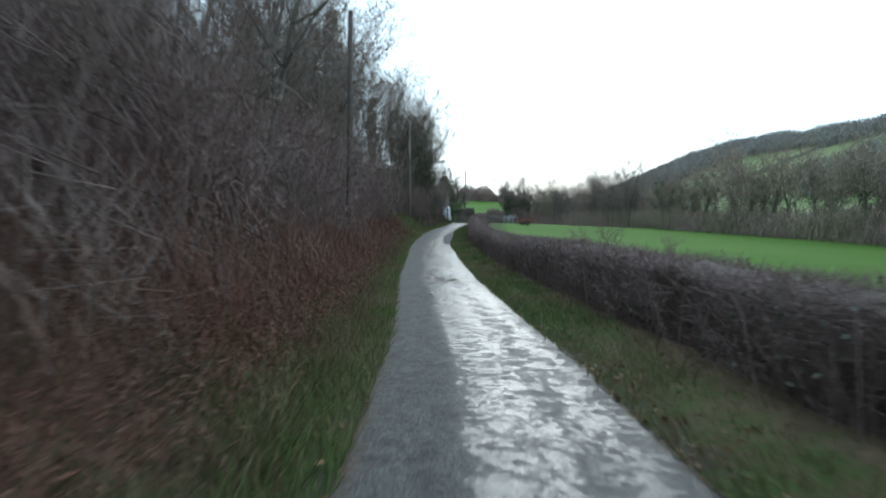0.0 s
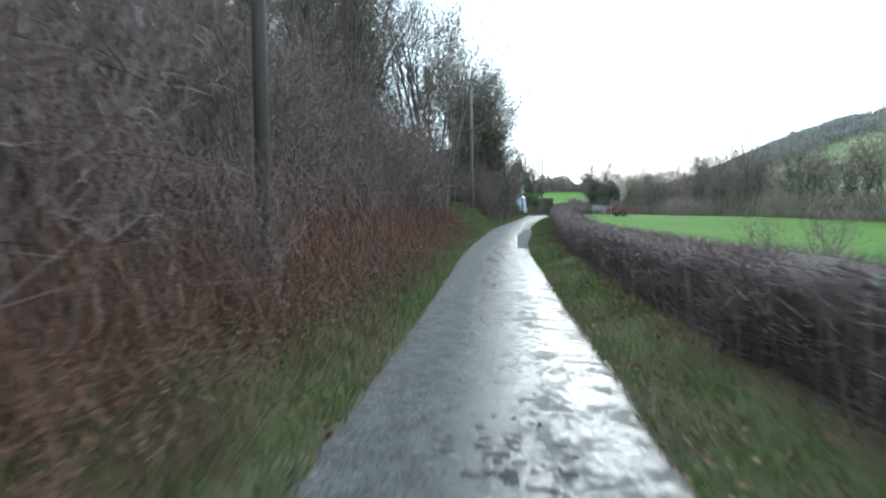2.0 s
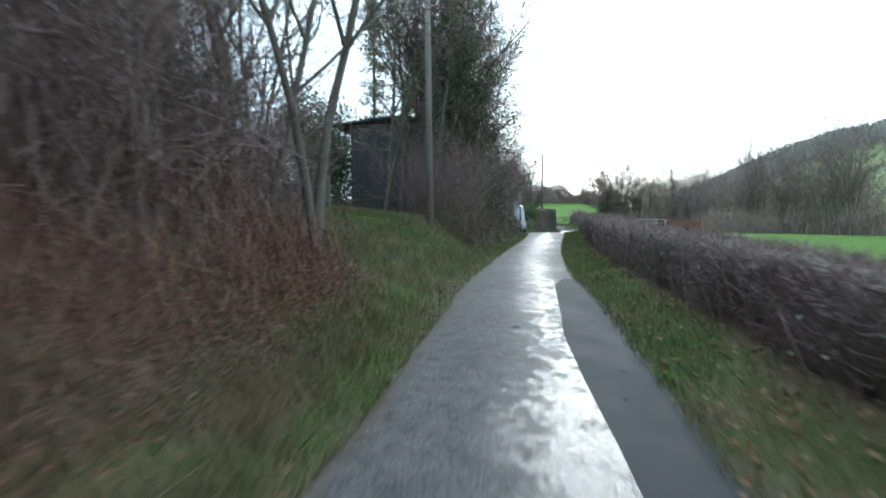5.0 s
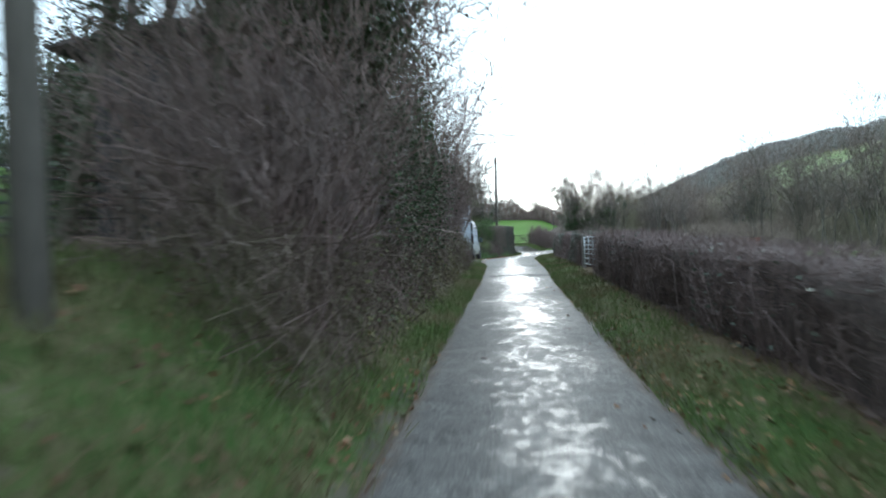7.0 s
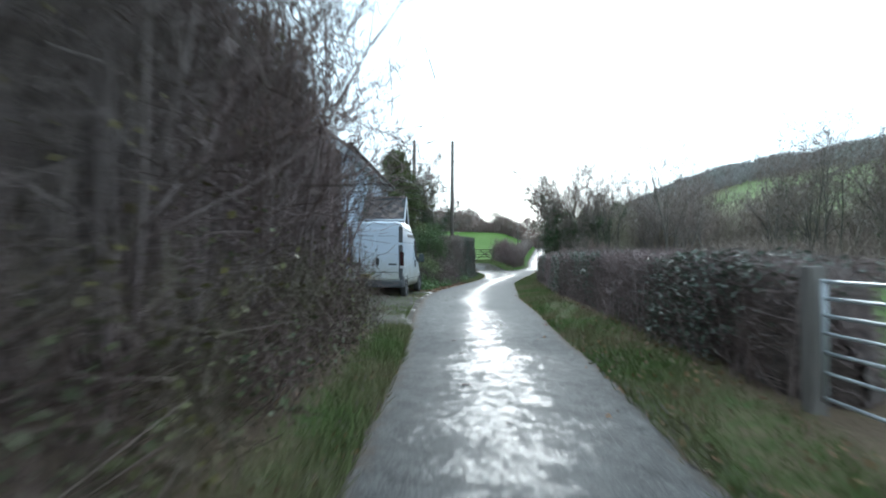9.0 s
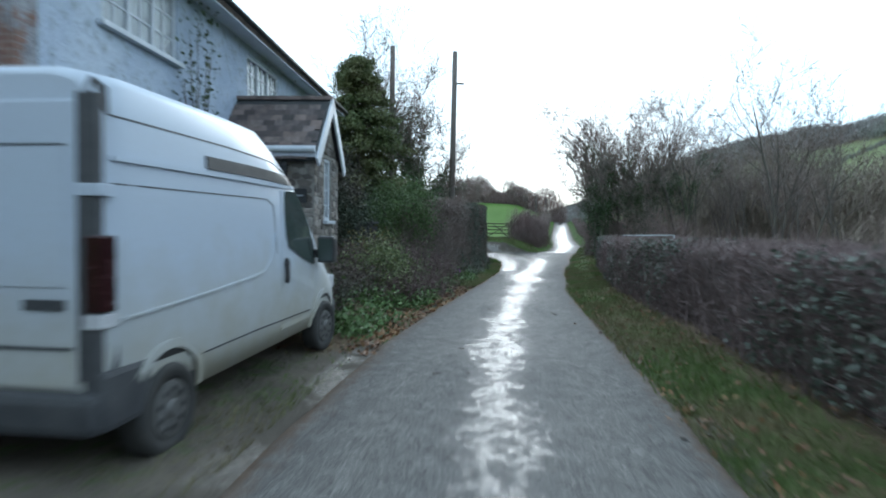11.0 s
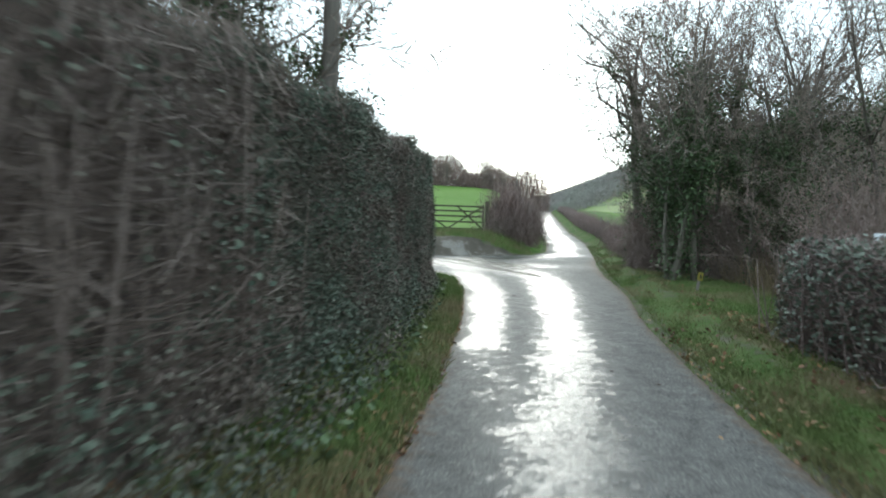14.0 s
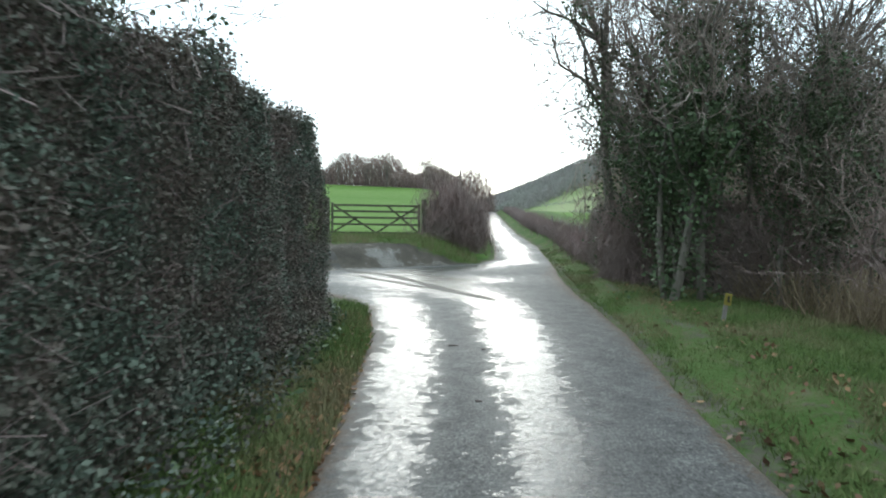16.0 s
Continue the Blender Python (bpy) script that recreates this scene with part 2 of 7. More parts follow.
def unit(v):
    return v / (np.linalg.norm(v, axis=-1, keepdims=True) + 1e-9)


def sticks(p0, p1, r0, r1, sides=3, rng=np.random.default_rng(1)):
    """Tapered prisms (or flat ribbons, for two sides) from p0 to p1."""
    p0, p1 = np.asarray(p0, float), np.asarray(p1, float)
    n = len(p0)
    d = unit(p1 - p0)
    a = unit(np.cross(d, rng.normal(size=(n, 3))))
    b = np.cross(d, a)
    ang = np.arange(sides) * (2 * np.pi / sides)
    ring = a[:, None] * np.cos(ang)[None, :, None] + b[:, None] * np.sin(ang)[None, :, None]
    v = np.concatenate([p0[:, None] + ring * np.asarray(r0).reshape(-1, 1, 1), p1[:, None] + ring * np.asarray(r1).reshape(-1, 1, 1)], 1)
    base = (np.arange(n) * 2 * sides)[:, None]
    if sides == 2:
        f = base + np.array([0, 1, 3, 2])
    else:
        f = np.concatenate([base + np.array([i, (i + 1) % sides, sides + (i + 1) % sides, sides + i]) for i in range(sides)])
    return v.reshape(-1, 3), f


def leaves(c, size, rng, up=0.0, aspect=0.6, drop=0.0):
    """Pointed leaf quads at c, turned at random; up tips them flat."""
    n = len(c)
    d = unit(rng.normal(size=(n, 3)) * (1, 1, 0.7) - (0, 0, drop))
    s = unit(np.cross(d, unit(rng.normal(size=(n, 3)) + (0, 0, up))))
    size = np.asarray(size).reshape(-1, 1)
    l, w = d * size, s * size * aspect * 0.5
    v = np.stack([c - l * 0.5, c + w - l * 0.05, c + l * 0.5, c - w - l * 0.05], 1)
    return v.reshape(-1, 3), (np.arange(n) * 4)[:, None] + np.arange(4)


def join(*vfs):
    vs, fs, k = [], [], 0
    for v, f in vfs:
        vs.append(v), fs.append(f + k)
        k += len(v)
    return np.concatenate(vs), np.concatenate(fs)


# ---- the lane's plan ----
PY = [-400, -140, -100, -90, -80, -70, -60, -50, -40, -30, -20, -10, 0, 10, 20, 30, 39.5, 48, 57, 70, 85, 103, 116, 140, 200]
PZ = [-0.6, -0.7, -0.93, -1.03, -1.13, -1.24, -1.28, -1.1, -0.82, -0.55, -0.32, -0.11, 0, -0.1, -0.15, -0.09, 0, 0.12, 0.62, 1.35, 2.3, 3.3, 3.1, 1.5, 0]
LY = [-140, -77, -73, -65, -58, -54, -50, -46, -38, -34, -29, -25, -17, -10, -3.5, 0, 5, 8, 12, 15, 19, 22.5, 25.5, 28, 29.5, 31.5, 33.5, 35.5, 37.2, 39.5, 48, 57, 100, 140]
LX = [2.2, -0.53, -0.78, -1.66, -2.22, -2.53, -2.82, -2.97, -3.08, -3.0, -2.76, -2.58, -2.08, -1.76, -1.7, -1.6, -1.1, -0.5, 0.4, 1.1, 1.95, 2.45, 2.75, 2.75, 2.1, 0.6, -0.6, 2.4, 6.6, 8.0, 10.2, 11.8, 21.1, 32]
RY = [-140, -77, -73, -65, -57.5, -54.5, -50, -46, -42, -38, -34.5, -29, -25, -16, -10, -3.6, 0, 5, 8.5, 12, 15.3, 19, 22.6, 25, 29.5, 34, 39.5, 48, 57, 100, 140]
RX = [4.8, 1.94, 1.62, 0.83, 0.27, 0.07, -0.3, -0.45, -0.42, -0.38, -0.52, -0.37, -0.16, 0.45, 0.98, 1.42, 1.63, 2.32, 2.8, 3.3, 4.05, 4.8, 5.7, 6.4, 7.5, 8.8, 10.4, 12.8, 14.3, 23.4, 34.6]


def lane_z(y):
    return np.interp(y, PY, PZ)


def left_edge(y):
    return np.interp(y, LY, LX) - 0.01


def right_edge(y):
    return np.interp(y, RY, RX) - 0.03


def ease(t):
    t = np.clip(t, 0, 1)
    return t * t * (3 - 2 * t)


def wood_edge(y):
    """How far up the hill the woods begin."""
    return np.interp(y, [200, 280, 350, 400, 480], [196, 216, 212, 130, 88]) + 10 * np.sin(y / 75)


def terrain(x, y):
    """The height of the ground at x, y."""
    x, y = np.asarray(x, float), np.asarray(y, float)
    d, e = left_edge(y) - x, x - right_edge(y)
    z = lane_z(y)
    rise = np.interp(y, [-140, -46, -41, -37.5, -33, -30.5, -27, -24, -9, -6.5, 4, 6.5, 15, 21, 28, 140], [2.9, 2.9, 1.7, 0.7, 0.7, 1.15, 1.15, 1.3, 1.1, 0.2, 0.22, 0.85, 0.8, 0.3, 0.1, 0.1])
    wide = np.interp(y, [-140, -45, -40, -34, -27, -24, -9, -6.5, 14, 28, 140], [5.5, 5.5, 3.6, 2.2, 2.2, 2.2, 2.5, 3, 3, 2, 2])
    back = np.interp(y, [-140, -45, -38, -34, 0, 12, 30, 140], [0.1, 0.1, 0.2, 0.34, 0.3, 0.12, 0.02, 0.02])
    left = rise * ease((d - 0.25) / wide) + back * np.clip(d - 8.5, 0, 90)
    left = left + 0.12 * np.clip(d - 1.5, 0, 7) * ease((y + 40) / 4) * ease((-21 - y) / 5)
    left = left + 0.75 * ease((y - 33) / 6) * ease(d / 2.5) + 0.042 * np.clip(y - 40, 0, 70) * ease(d / 9)
    right = 0.12 * ease((e - 0.1) / 1.0) + 0.25 * ease((y - 40) / 10) * ease(e) - 0.02 * np.clip(e - 4, 0, 25)
    right = right + ease((x - 70) / 200) * np.interp(y, [-100, 280, 340, 400, 470, 560, 900, 1400], [58, 63, 67, 72, 73, 64, 44, 40]) * (1 + 0.02 * np.sin(y / 67))
    z = z + np.where(d > 0, left, 0) + np.where(e > 0, right, 0)
    return z - 0.03 * ((d < 0.05) & (e < 0.05))


# ---- ground and road ----
def ground_sheet():
    off = np.array([0.0, 0.15, 0.4, 0.8, 1.2, 1.7, 2.3, 3, 4, 5, 6.5, 8, 10, 13, 17, 22, 28, 36, 46, 60, 75, 90, 110, 135, 160, 190, 225, 270, 340, 500, 900, 1800, 3600])
    ys = np.concatenate([[-3500, -1500, -700, -400, -260, -180], np.arange(-150, 150, 1.0), [152, 160, 175, 200, 240, 300, 380, 480, 600, 760, 1000, 1400, 2200, 3600]])
    yy = np.repeat(ys[:, None], len(off), 1)
    xl, xr = left_edge(yy) - off[None, ::-1], right_edge(yy) + off[None]
    x, y = np.concatenate([xl, xr], 1), np.concatenate([yy, yy], 1)
    rng = np.random.default_rng(5)
    d, e = left_edge(y) - x, x - right_edge(y)
    z = terrain(x, y)
    side = np.maximum(d, e)
    z = z + np.where((side > 0.3) & (side < 60), rng.normal(0, 0.03, z.shape), 0)
    n, m = x.shape
    idx = np.arange(n * m).reshape(n, m)
    f = np.stack([idx[:-1, :-1], idx[:-1, 1:], idx[1:, 1:], idx[1:, :-1]], -1).reshape(-1, 4)
    me = fast_mesh("ground", np.stack([x, y, z], -1).reshape(-1, 3), f, True)
    wood = np.where((y < -37) & (d > 0.9), ease((d - np.interp(y, [-78, -72], [0.55, 0.9])) / np.interp(y, [-78, -72], [0.7, 1.0])), 0) + np.where((y > -28) & (y < -6) & (d > 0.45) & (d < 6.5), 1, 0)
    wood = wood * (d < 60) * np.where((y > -40) & (d > 12), 0, 1) + np.where((y > 3) & (y < 27) & (d > np.interp(y, [15, 18], [0.2, 1.0])) & (d < 25), 0.75, 0) + np.where((e > 1.0) & (e < 3.0) & (y < 22), 0.8, 0)
    wood = wood + np.where((e > 3.2) & (e < 45) & (y > 21) & (y < 60), 0.7, 0) + np.where(x > wood_edge(y), 0.9, 0)
    verge = ((d > -0.01) & (d < 3.5) & (y < -6)) | ((e > -0.01) & (e < 1.1) & (y < 22)) | ((e > -0.01) & (e < 4) & (y >= 22) & (y < 50))
    wood = np.maximum(wood, np.where(verge, np.where(y < -38, 0.46, np.where(y < -27, 0.36, np.where(y < 14, 0.48, 0.3))), 0))
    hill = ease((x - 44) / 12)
    rough = np.where((d > -0.01) & (d < 16) & (y < 30), 1, 0) + np.where((e > -0.01) & (e < np.interp(y, [18, 22], [4.6, 9])), np.interp(y, [16, 22], [1.0, 0.9]), 0)
    rough = rough + np.where((d > -0.01) & (y > 36) & (y < 39.8), 0.7, 0)
    mud = np.where((y > -6.5) & (y < 4.5) & (d > -0.01) & (d < 6), 0.66, 0) + np.where((y > 29) & (y < 38) & (d > -0.01) & (d < 9), 1, 0)
    rut = np.exp(-((np.abs(d * 0.55 - (y + 38) * 0.45 + 1.2) - 0.8) / 0.35) ** 2)
    mud = mud + np.where((y > -40) & (y < -28) & (d > 0.1) & (d < 12), rut * 0.8, 0)
    mud = mud + np.where((e > -0.01) & (e < 0.3), 0.5, 0) + np.where((d > -0.01) & (d < 0.3), 0.5, 0)
    mud = mud + np.where((e > 0.5) & (e < 1.0) & (y > 15) & (y < 31), 0.36 + 0.16 * np.sin(y * 1.3), 0)
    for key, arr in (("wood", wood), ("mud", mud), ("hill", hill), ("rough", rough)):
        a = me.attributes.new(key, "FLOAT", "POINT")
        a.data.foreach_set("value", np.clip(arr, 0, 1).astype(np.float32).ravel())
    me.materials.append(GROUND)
    return tagged(new("ground", me), "grass fields, muddy verges and leaf litter", "ground", kind="structure")


def road_surface():
    ys = np.arange(-140, 140.1, 0.5)
    u = np.concatenate([[0, 0.025, 0.05], np.linspace(0.09, 0.91, 15), [0.95, 0.975, 1]])
    rng = np.random.default_rng(8)
    wob = np.cumsum(rng.normal(0, 0.02, len(ys))), np.cumsum(rng.normal(0, 0.02, len(ys)))
    wob = [w - np.convolve(w, np.ones(25) / 25, "same") for w in wob]
    l, r = left_edge(ys) + wob[0], right_edge(ys) + wob[1]
    x = l[:, None] + (r - l)[:, None] * u[None]
    y = np.repeat(ys[:, None], len(u), 1)
    camber = 0.035 * (1 - (2 * u - 1) ** 2)
    tracks = -0.012 * np.exp(-((np.abs(u - 0.5) - 0.27) / 0.09) ** 2)
    z = lane_z(y) + (camber + tracks)[None] - 0.012
    z[:, 0] -= 0.05
    z[:, -1] -= 0.05
    n, m = x.shape
    idx = np.arange(n * m).reshape(n, m)
    f = np.stack([idx[:-1, :-1], idx[:-1, 1:], idx[1:, 1:], idx[1:, :-1]], -1).reshape(-1, 4)
    me = fast_mesh("road", np.stack([x, y, z], -1).reshape(-1, 3), f, True)
    # where the film of water lies: right of the middle at first, in the middle by the house, all over at the junction
    mid = np.interp(ys, [-140, -60, -45, -30, -14, -5, 12, 20, 30, 140], [0.62, 0.62, 0.7, 0.55, 0.5, 0.5, 0.5, 0.45, 0.45, 0.5])
    wid = np.interp(ys, [-140, -60, -45, -30, -14, -5, 8, 15, 24, 140], [0.36, 0.42, 0.36, 0.44, 0.56, 0.22, 0.2, 0.28, 0.42, 0.6])
    wet = np.exp(-((u[None] - mid[:, None] - (np.interp(ys, [-12, -6, 12, 16], [0.04, 0.012, 0.012, 0.03]) * np.sin(ys * 0.7 + 2 * np.sin(ys * 0.31)))[:, None]) / (wid * (0.85 + 0.3 * np.sin(ys * 0.53) * np.sin(ys * 1.7)))[:, None]) ** 2)
    broad = ease((u[None] - 0.27 - 0.02 * np.sin(ys * 0.9)[:, None]) / 0.12) * (0.88 - 0.2 * np.exp(-((u - 0.7) / 0.05) ** 2) - 0.12 * np.exp(-((u - 0.93) / 0.05) ** 2))[None]
    k = ease((-44 - ys) / 8)[:, None]
    wet = wet * (1 - k) + broad * k
    twin = np.maximum(np.exp(-((u - 0.16) / 0.15) ** 2), np.exp(-((u - 0.55) / 0.19) ** 2))
    k = (ease((ys - 17) / 5) * ease((31 - ys) / 3))[:, None]
    wet = wet * (1 - k) + np.maximum(twin[None], 0.1) * k
    wet = wet * np.interp(ys, [-77, -70, -45, -40, -28, -17, -6, 0, 14, 19, 30], [0.92, 1.05, 1.0, 0.78, 0.74, 0.8, 0.86, 0.84, 0.9, 1.08, 1.05])[:, None]
    pale = np.repeat((ease((ys + 9) / 5) * ease((18 - ys) / 5))[:, None], len(u), 1) * (0.2 + 0.8 * np.exp(-((np.abs(u - 0.5) - 0.27) / 0.13) ** 2))[None]
    a = me.attributes.new("across", "FLOAT", "POINT")
    a.data.foreach_set("value", wet.astype(np.float32).ravel())
    a = me.attributes.new("pale", "FLOAT", "POINT")
    a.data.foreach_set("value", pale.astype(np.float32).ravel())
    a = me.attributes.new("edge", "FLOAT", "POINT")
    rim = np.maximum(np.exp(-u / 0.08), np.exp(-(1 - u) / 0.07))
    a.data.foreach_set("value", np.repeat(rim[None], len(ys), 0).astype(np.float32).ravel())
    me.materials.append(TARMAC)
    return tagged(new("road", me), "narrow wet tarmac lane, worn and patched", "road", kind="structure")


ground_sheet()
lane = road_surface()


def road_z(x, y):
    u = (x - left_edge(y)) / (right_edge(y) - left_edge(y))
    return lane_z(y) + 0.035 * (1 - (2 * u - 1) ** 2) - 0.012 * np.exp(-((np.abs(u - 0.5) - 0.27) / 0.09) ** 2) - 0.012


def road_patch(name, ys, l, r, lift, material, label):
    """A thin mend laid on the lane between the lines l(y) and r(y)."""
    u = np.linspace(0, 1, 7)
    x = l[:, None] + (r - l)[:, None] * u[None]
    y = np.repeat(ys[:, None], 7, 1)
    z = road_z(x, y) + lift
    z[:, 0] -= lift + 0.006
    z[0] -= lift + 0.006
    z[-1] -= lift + 0.006
    idx = np.arange(x.size).reshape(x.shape)
    f = np.stack([idx[:-1, :-1], idx[:-1, 1:], idx[1:, 1:], idx[1:, :-1]], -1).reshape(-1, 4)
    return array_part(name, (np.stack([x, y, z], -1).reshape(-1, 3), f), material, lane, label, True)


py = np.arange(-47.7, -34.6, 0.25)
road_patch("tarmac_patch", py, np.interp(py, [-47.7, -47.2, -44.2, -40.6, -36, -34.7], [-0.95, -1.0, -1.13, -1.28, -1.16, -0.9]), right_edge(py) - 0.02, 0.009, PATCH, "dark smooth mend in the tarmac")
py = np.arange(-14.15, -13.7, 0.08)
road_patch("tarmac_seam", py, left_edge(py) + 0.15, right_edge(py) - 0.1, 0.01, PATCH, "dark seam across the lane")


def channel(name, pts, w, lift, material, label):
    """A thin winding strip laid on the lane along points of x, y."""
    p = np.array(pts)
    k = np.linspace(0, len(p) - 1, 40)
    x, y = np.interp(k, np.arange(len(p)), p[:, 0]), np.interp(k, np.arange(len(p)), p[:, 1])
    d = unit(np.stack([np.gradient(x), np.gradient(y)], 1))
    v = []
    for side in (-1, -0.5, 0.5, 1):
        ww = w * side * (1 + 0.35 * np.sin(k * 7 + side)) * np.minimum(1, np.minimum(k, k[-1] - k) * 2 + 0.15)
        px, py_ = x - d[:, 1] * ww, y + d[:, 0] * ww
        v.append(np.stack([px, py_, np.maximum(road_z(px, py_), terrain(px, py_)) + (lift if abs(side) < 1 else -0.012)], 1))
    v = np.stack(v, 1)
    idx = np.arange(160).reshape(40, 4)
    f = np.stack([idx[:-1, :-1], idx[:-1, 1:], idx[1:, 1:], idx[1:, :-1]], -1).reshape(-1, 4)
    return array_part(name, (v.reshape(-1, 3), f), material, lane, label, True)


SILT = two_tone("wet_silt", (0.04, 0.036, 0.032), (0.085, 0.075, 0.066), 5, 60, 0.65, 0.6, 0.01, spec=0.2)
channel("silt_bar", [(1.6, 36.4), (2.4, 34.7), (3.6, 33.0), (4.6, 30.1), (5.3, 28.5)], 0.2, 0.014, SILT, "dark bar of washed silt where the track meets the lane")
channel("silt_bar", [(2.6, 33.1), (3.6, 31.5), (4.4, 30.2)], 0.13, 0.012, SILT, "dark bar of washed silt where the track meets the lane")

# ---- growing things ----
def grow(rng, p, d, length, r, level, out, cfg):
    n = cfg["steps"][level]
    for i in range(n):
        d = d + rng.normal(0, cfg["wander"][level], 3) + (0, 0, cfg["lift"][level])
        d = d / np.linalg.norm(d)
        q = p + d * length / n
        r2 = r * (1 - 0.8 / n) if i < n - 1 else r * 0.35
        out.append((p, q, r, max(r2, 0.0025), level))
        if level + 1 < len(cfg["steps"]) and i >= cfg["from"][level]:
            for _ in range(cfg["kids"][level]):
                side = np.cross(d, rng.normal(size=3))
                side /= np.linalg.norm(side) + 1e-9
                ang = rng.uniform(*cfg["fork"])
                kd = d * math.cos(ang) + side * math.sin(ang)
                grow(rng, q, kd, length * rng.uniform(0.38, 0.62) * (1 - 0.35 * i / n), max(r2 * 0.62, 0.004), level + 1, out, cfg)
        p, r = q, r2


BARE = {"steps": [7, 4, 4, 3], "kids": [2, 2, 3, 0], "from": [2, 1, 0, 0], "wander": [0.07, 0.16, 0.22, 0.3], "lift": [0.05, 0.12, 0.08, 0.05], "fork": (0.4, 0.95)}
OAK = {"steps": [6, 5, 4, 3, 2], "kids": [2, 2, 1, 2, 0], "from": [2, 1, 1, 0, 0], "wander": [0.1, 0.22, 0.3, 0.35, 0.4], "lift": [0.03, 0.05, 0.04, 0.03, 0.0], "fork": (0.5, 1.15)}
BUSH = {"steps": [4, 3, 3], "kids": [2, 3, 0], "from": [0, 0, 0], "wander": [0.12, 0.22, 0.3], "lift": [0.06, 0.08, 0.05], "fork": (0.3, 0.8)}


def bare_tree(name, seed, height, stems, cfg, label, category, radius=0.12, lean=0.12, spread=0.25, wood=None, twig=None, ivy=0, ivy_top=0.6, leaf=None, leaf_size=0.1, twig_r=0.009):
    """A leafless tree: stems and limbs in one mesh, twigs in another, ivy in a third."""
    rng = np.random.default_rng(seed)
    out = []
    for _ in range(stems):
        d = np.array([rng.normal(0, lean), rng.normal(0, lean), 1.0])
        start = np.array([rng.normal(0, spread), rng.normal(0, spread), -0.25]) if stems > 1 else np.array([0, 0, -0.25])
        grow(rng, start, d / np.linalg.norm(d), height * rng.uniform(0.75, 1.0) * 0.8, radius * rng.uniform(0.7, 1.1), 0, out, cfg)
    p0, p1, r0, r1, lv = (np.array([o[i] for o in out]) for i in range(5))
    ob = thing(name, label, category)
    thick = lv <= 1
    array_part("trunk" if stems < 6 else "stem_mass", sticks(p0[thick], p1[thick], r0[thick], r1[thick], 5, rng), wood or BARK, ob, smooth=True, kind="" if stems < 6 else "stuff")
    thin = ~thick
    array_part("crown", sticks(p0[thin], p1[thin], np.maximum(r0[thin], twig_r), np.maximum(r1[thin], twig_r * 0.55), 2, rng), twig or TWIG, ob)
    if ivy:
        low = (p1[:, 2] < height * (ivy_top + 0.22 * np.sin(p1[:, 0] * 5 + seed) + rng.normal(0, 0.1, len(p1)))) & (lv <= 1)
        k = rng.integers(0, low.sum(), ivy)
        t = rng.random((ivy, 1))
        c = p0[low][k] * (1 - t) + p1[low][k] * t
        clump = rng.normal(0, 1, (ivy, 3)) * (0.13 + 0.16 * rng.random((ivy, 1)))
        array_part("ivy", leaves(c + clump, rng.uniform(0.6, 1.3, ivy) * leaf_size, rng, aspect=0.8), leaf or IVY, ob, "dark glossy evergreen ivy")
    return ob


def place(ob, x, y, turn, s=1.0, dz=0.0, tilt=0.0):
    ob.matrix_basis = pose(x, y, float(terrain(x, y)) + dz, tilt, 0, turn)
    ob.scale = (s, s, s)
    return ob


def replace_copies(templates, spots):
    """Puts the templates at the first spots and copies at the rest. Spots: x, y, turn, scale."""
    for i, (x, y, turn, s) in enumerate(spots):
        ob = templates[i % len(templates)]
        if i >= len(templates):
            ob = copy_thing(ob, pose(0, 0, 0))
        place(ob, x, y, turn, s)


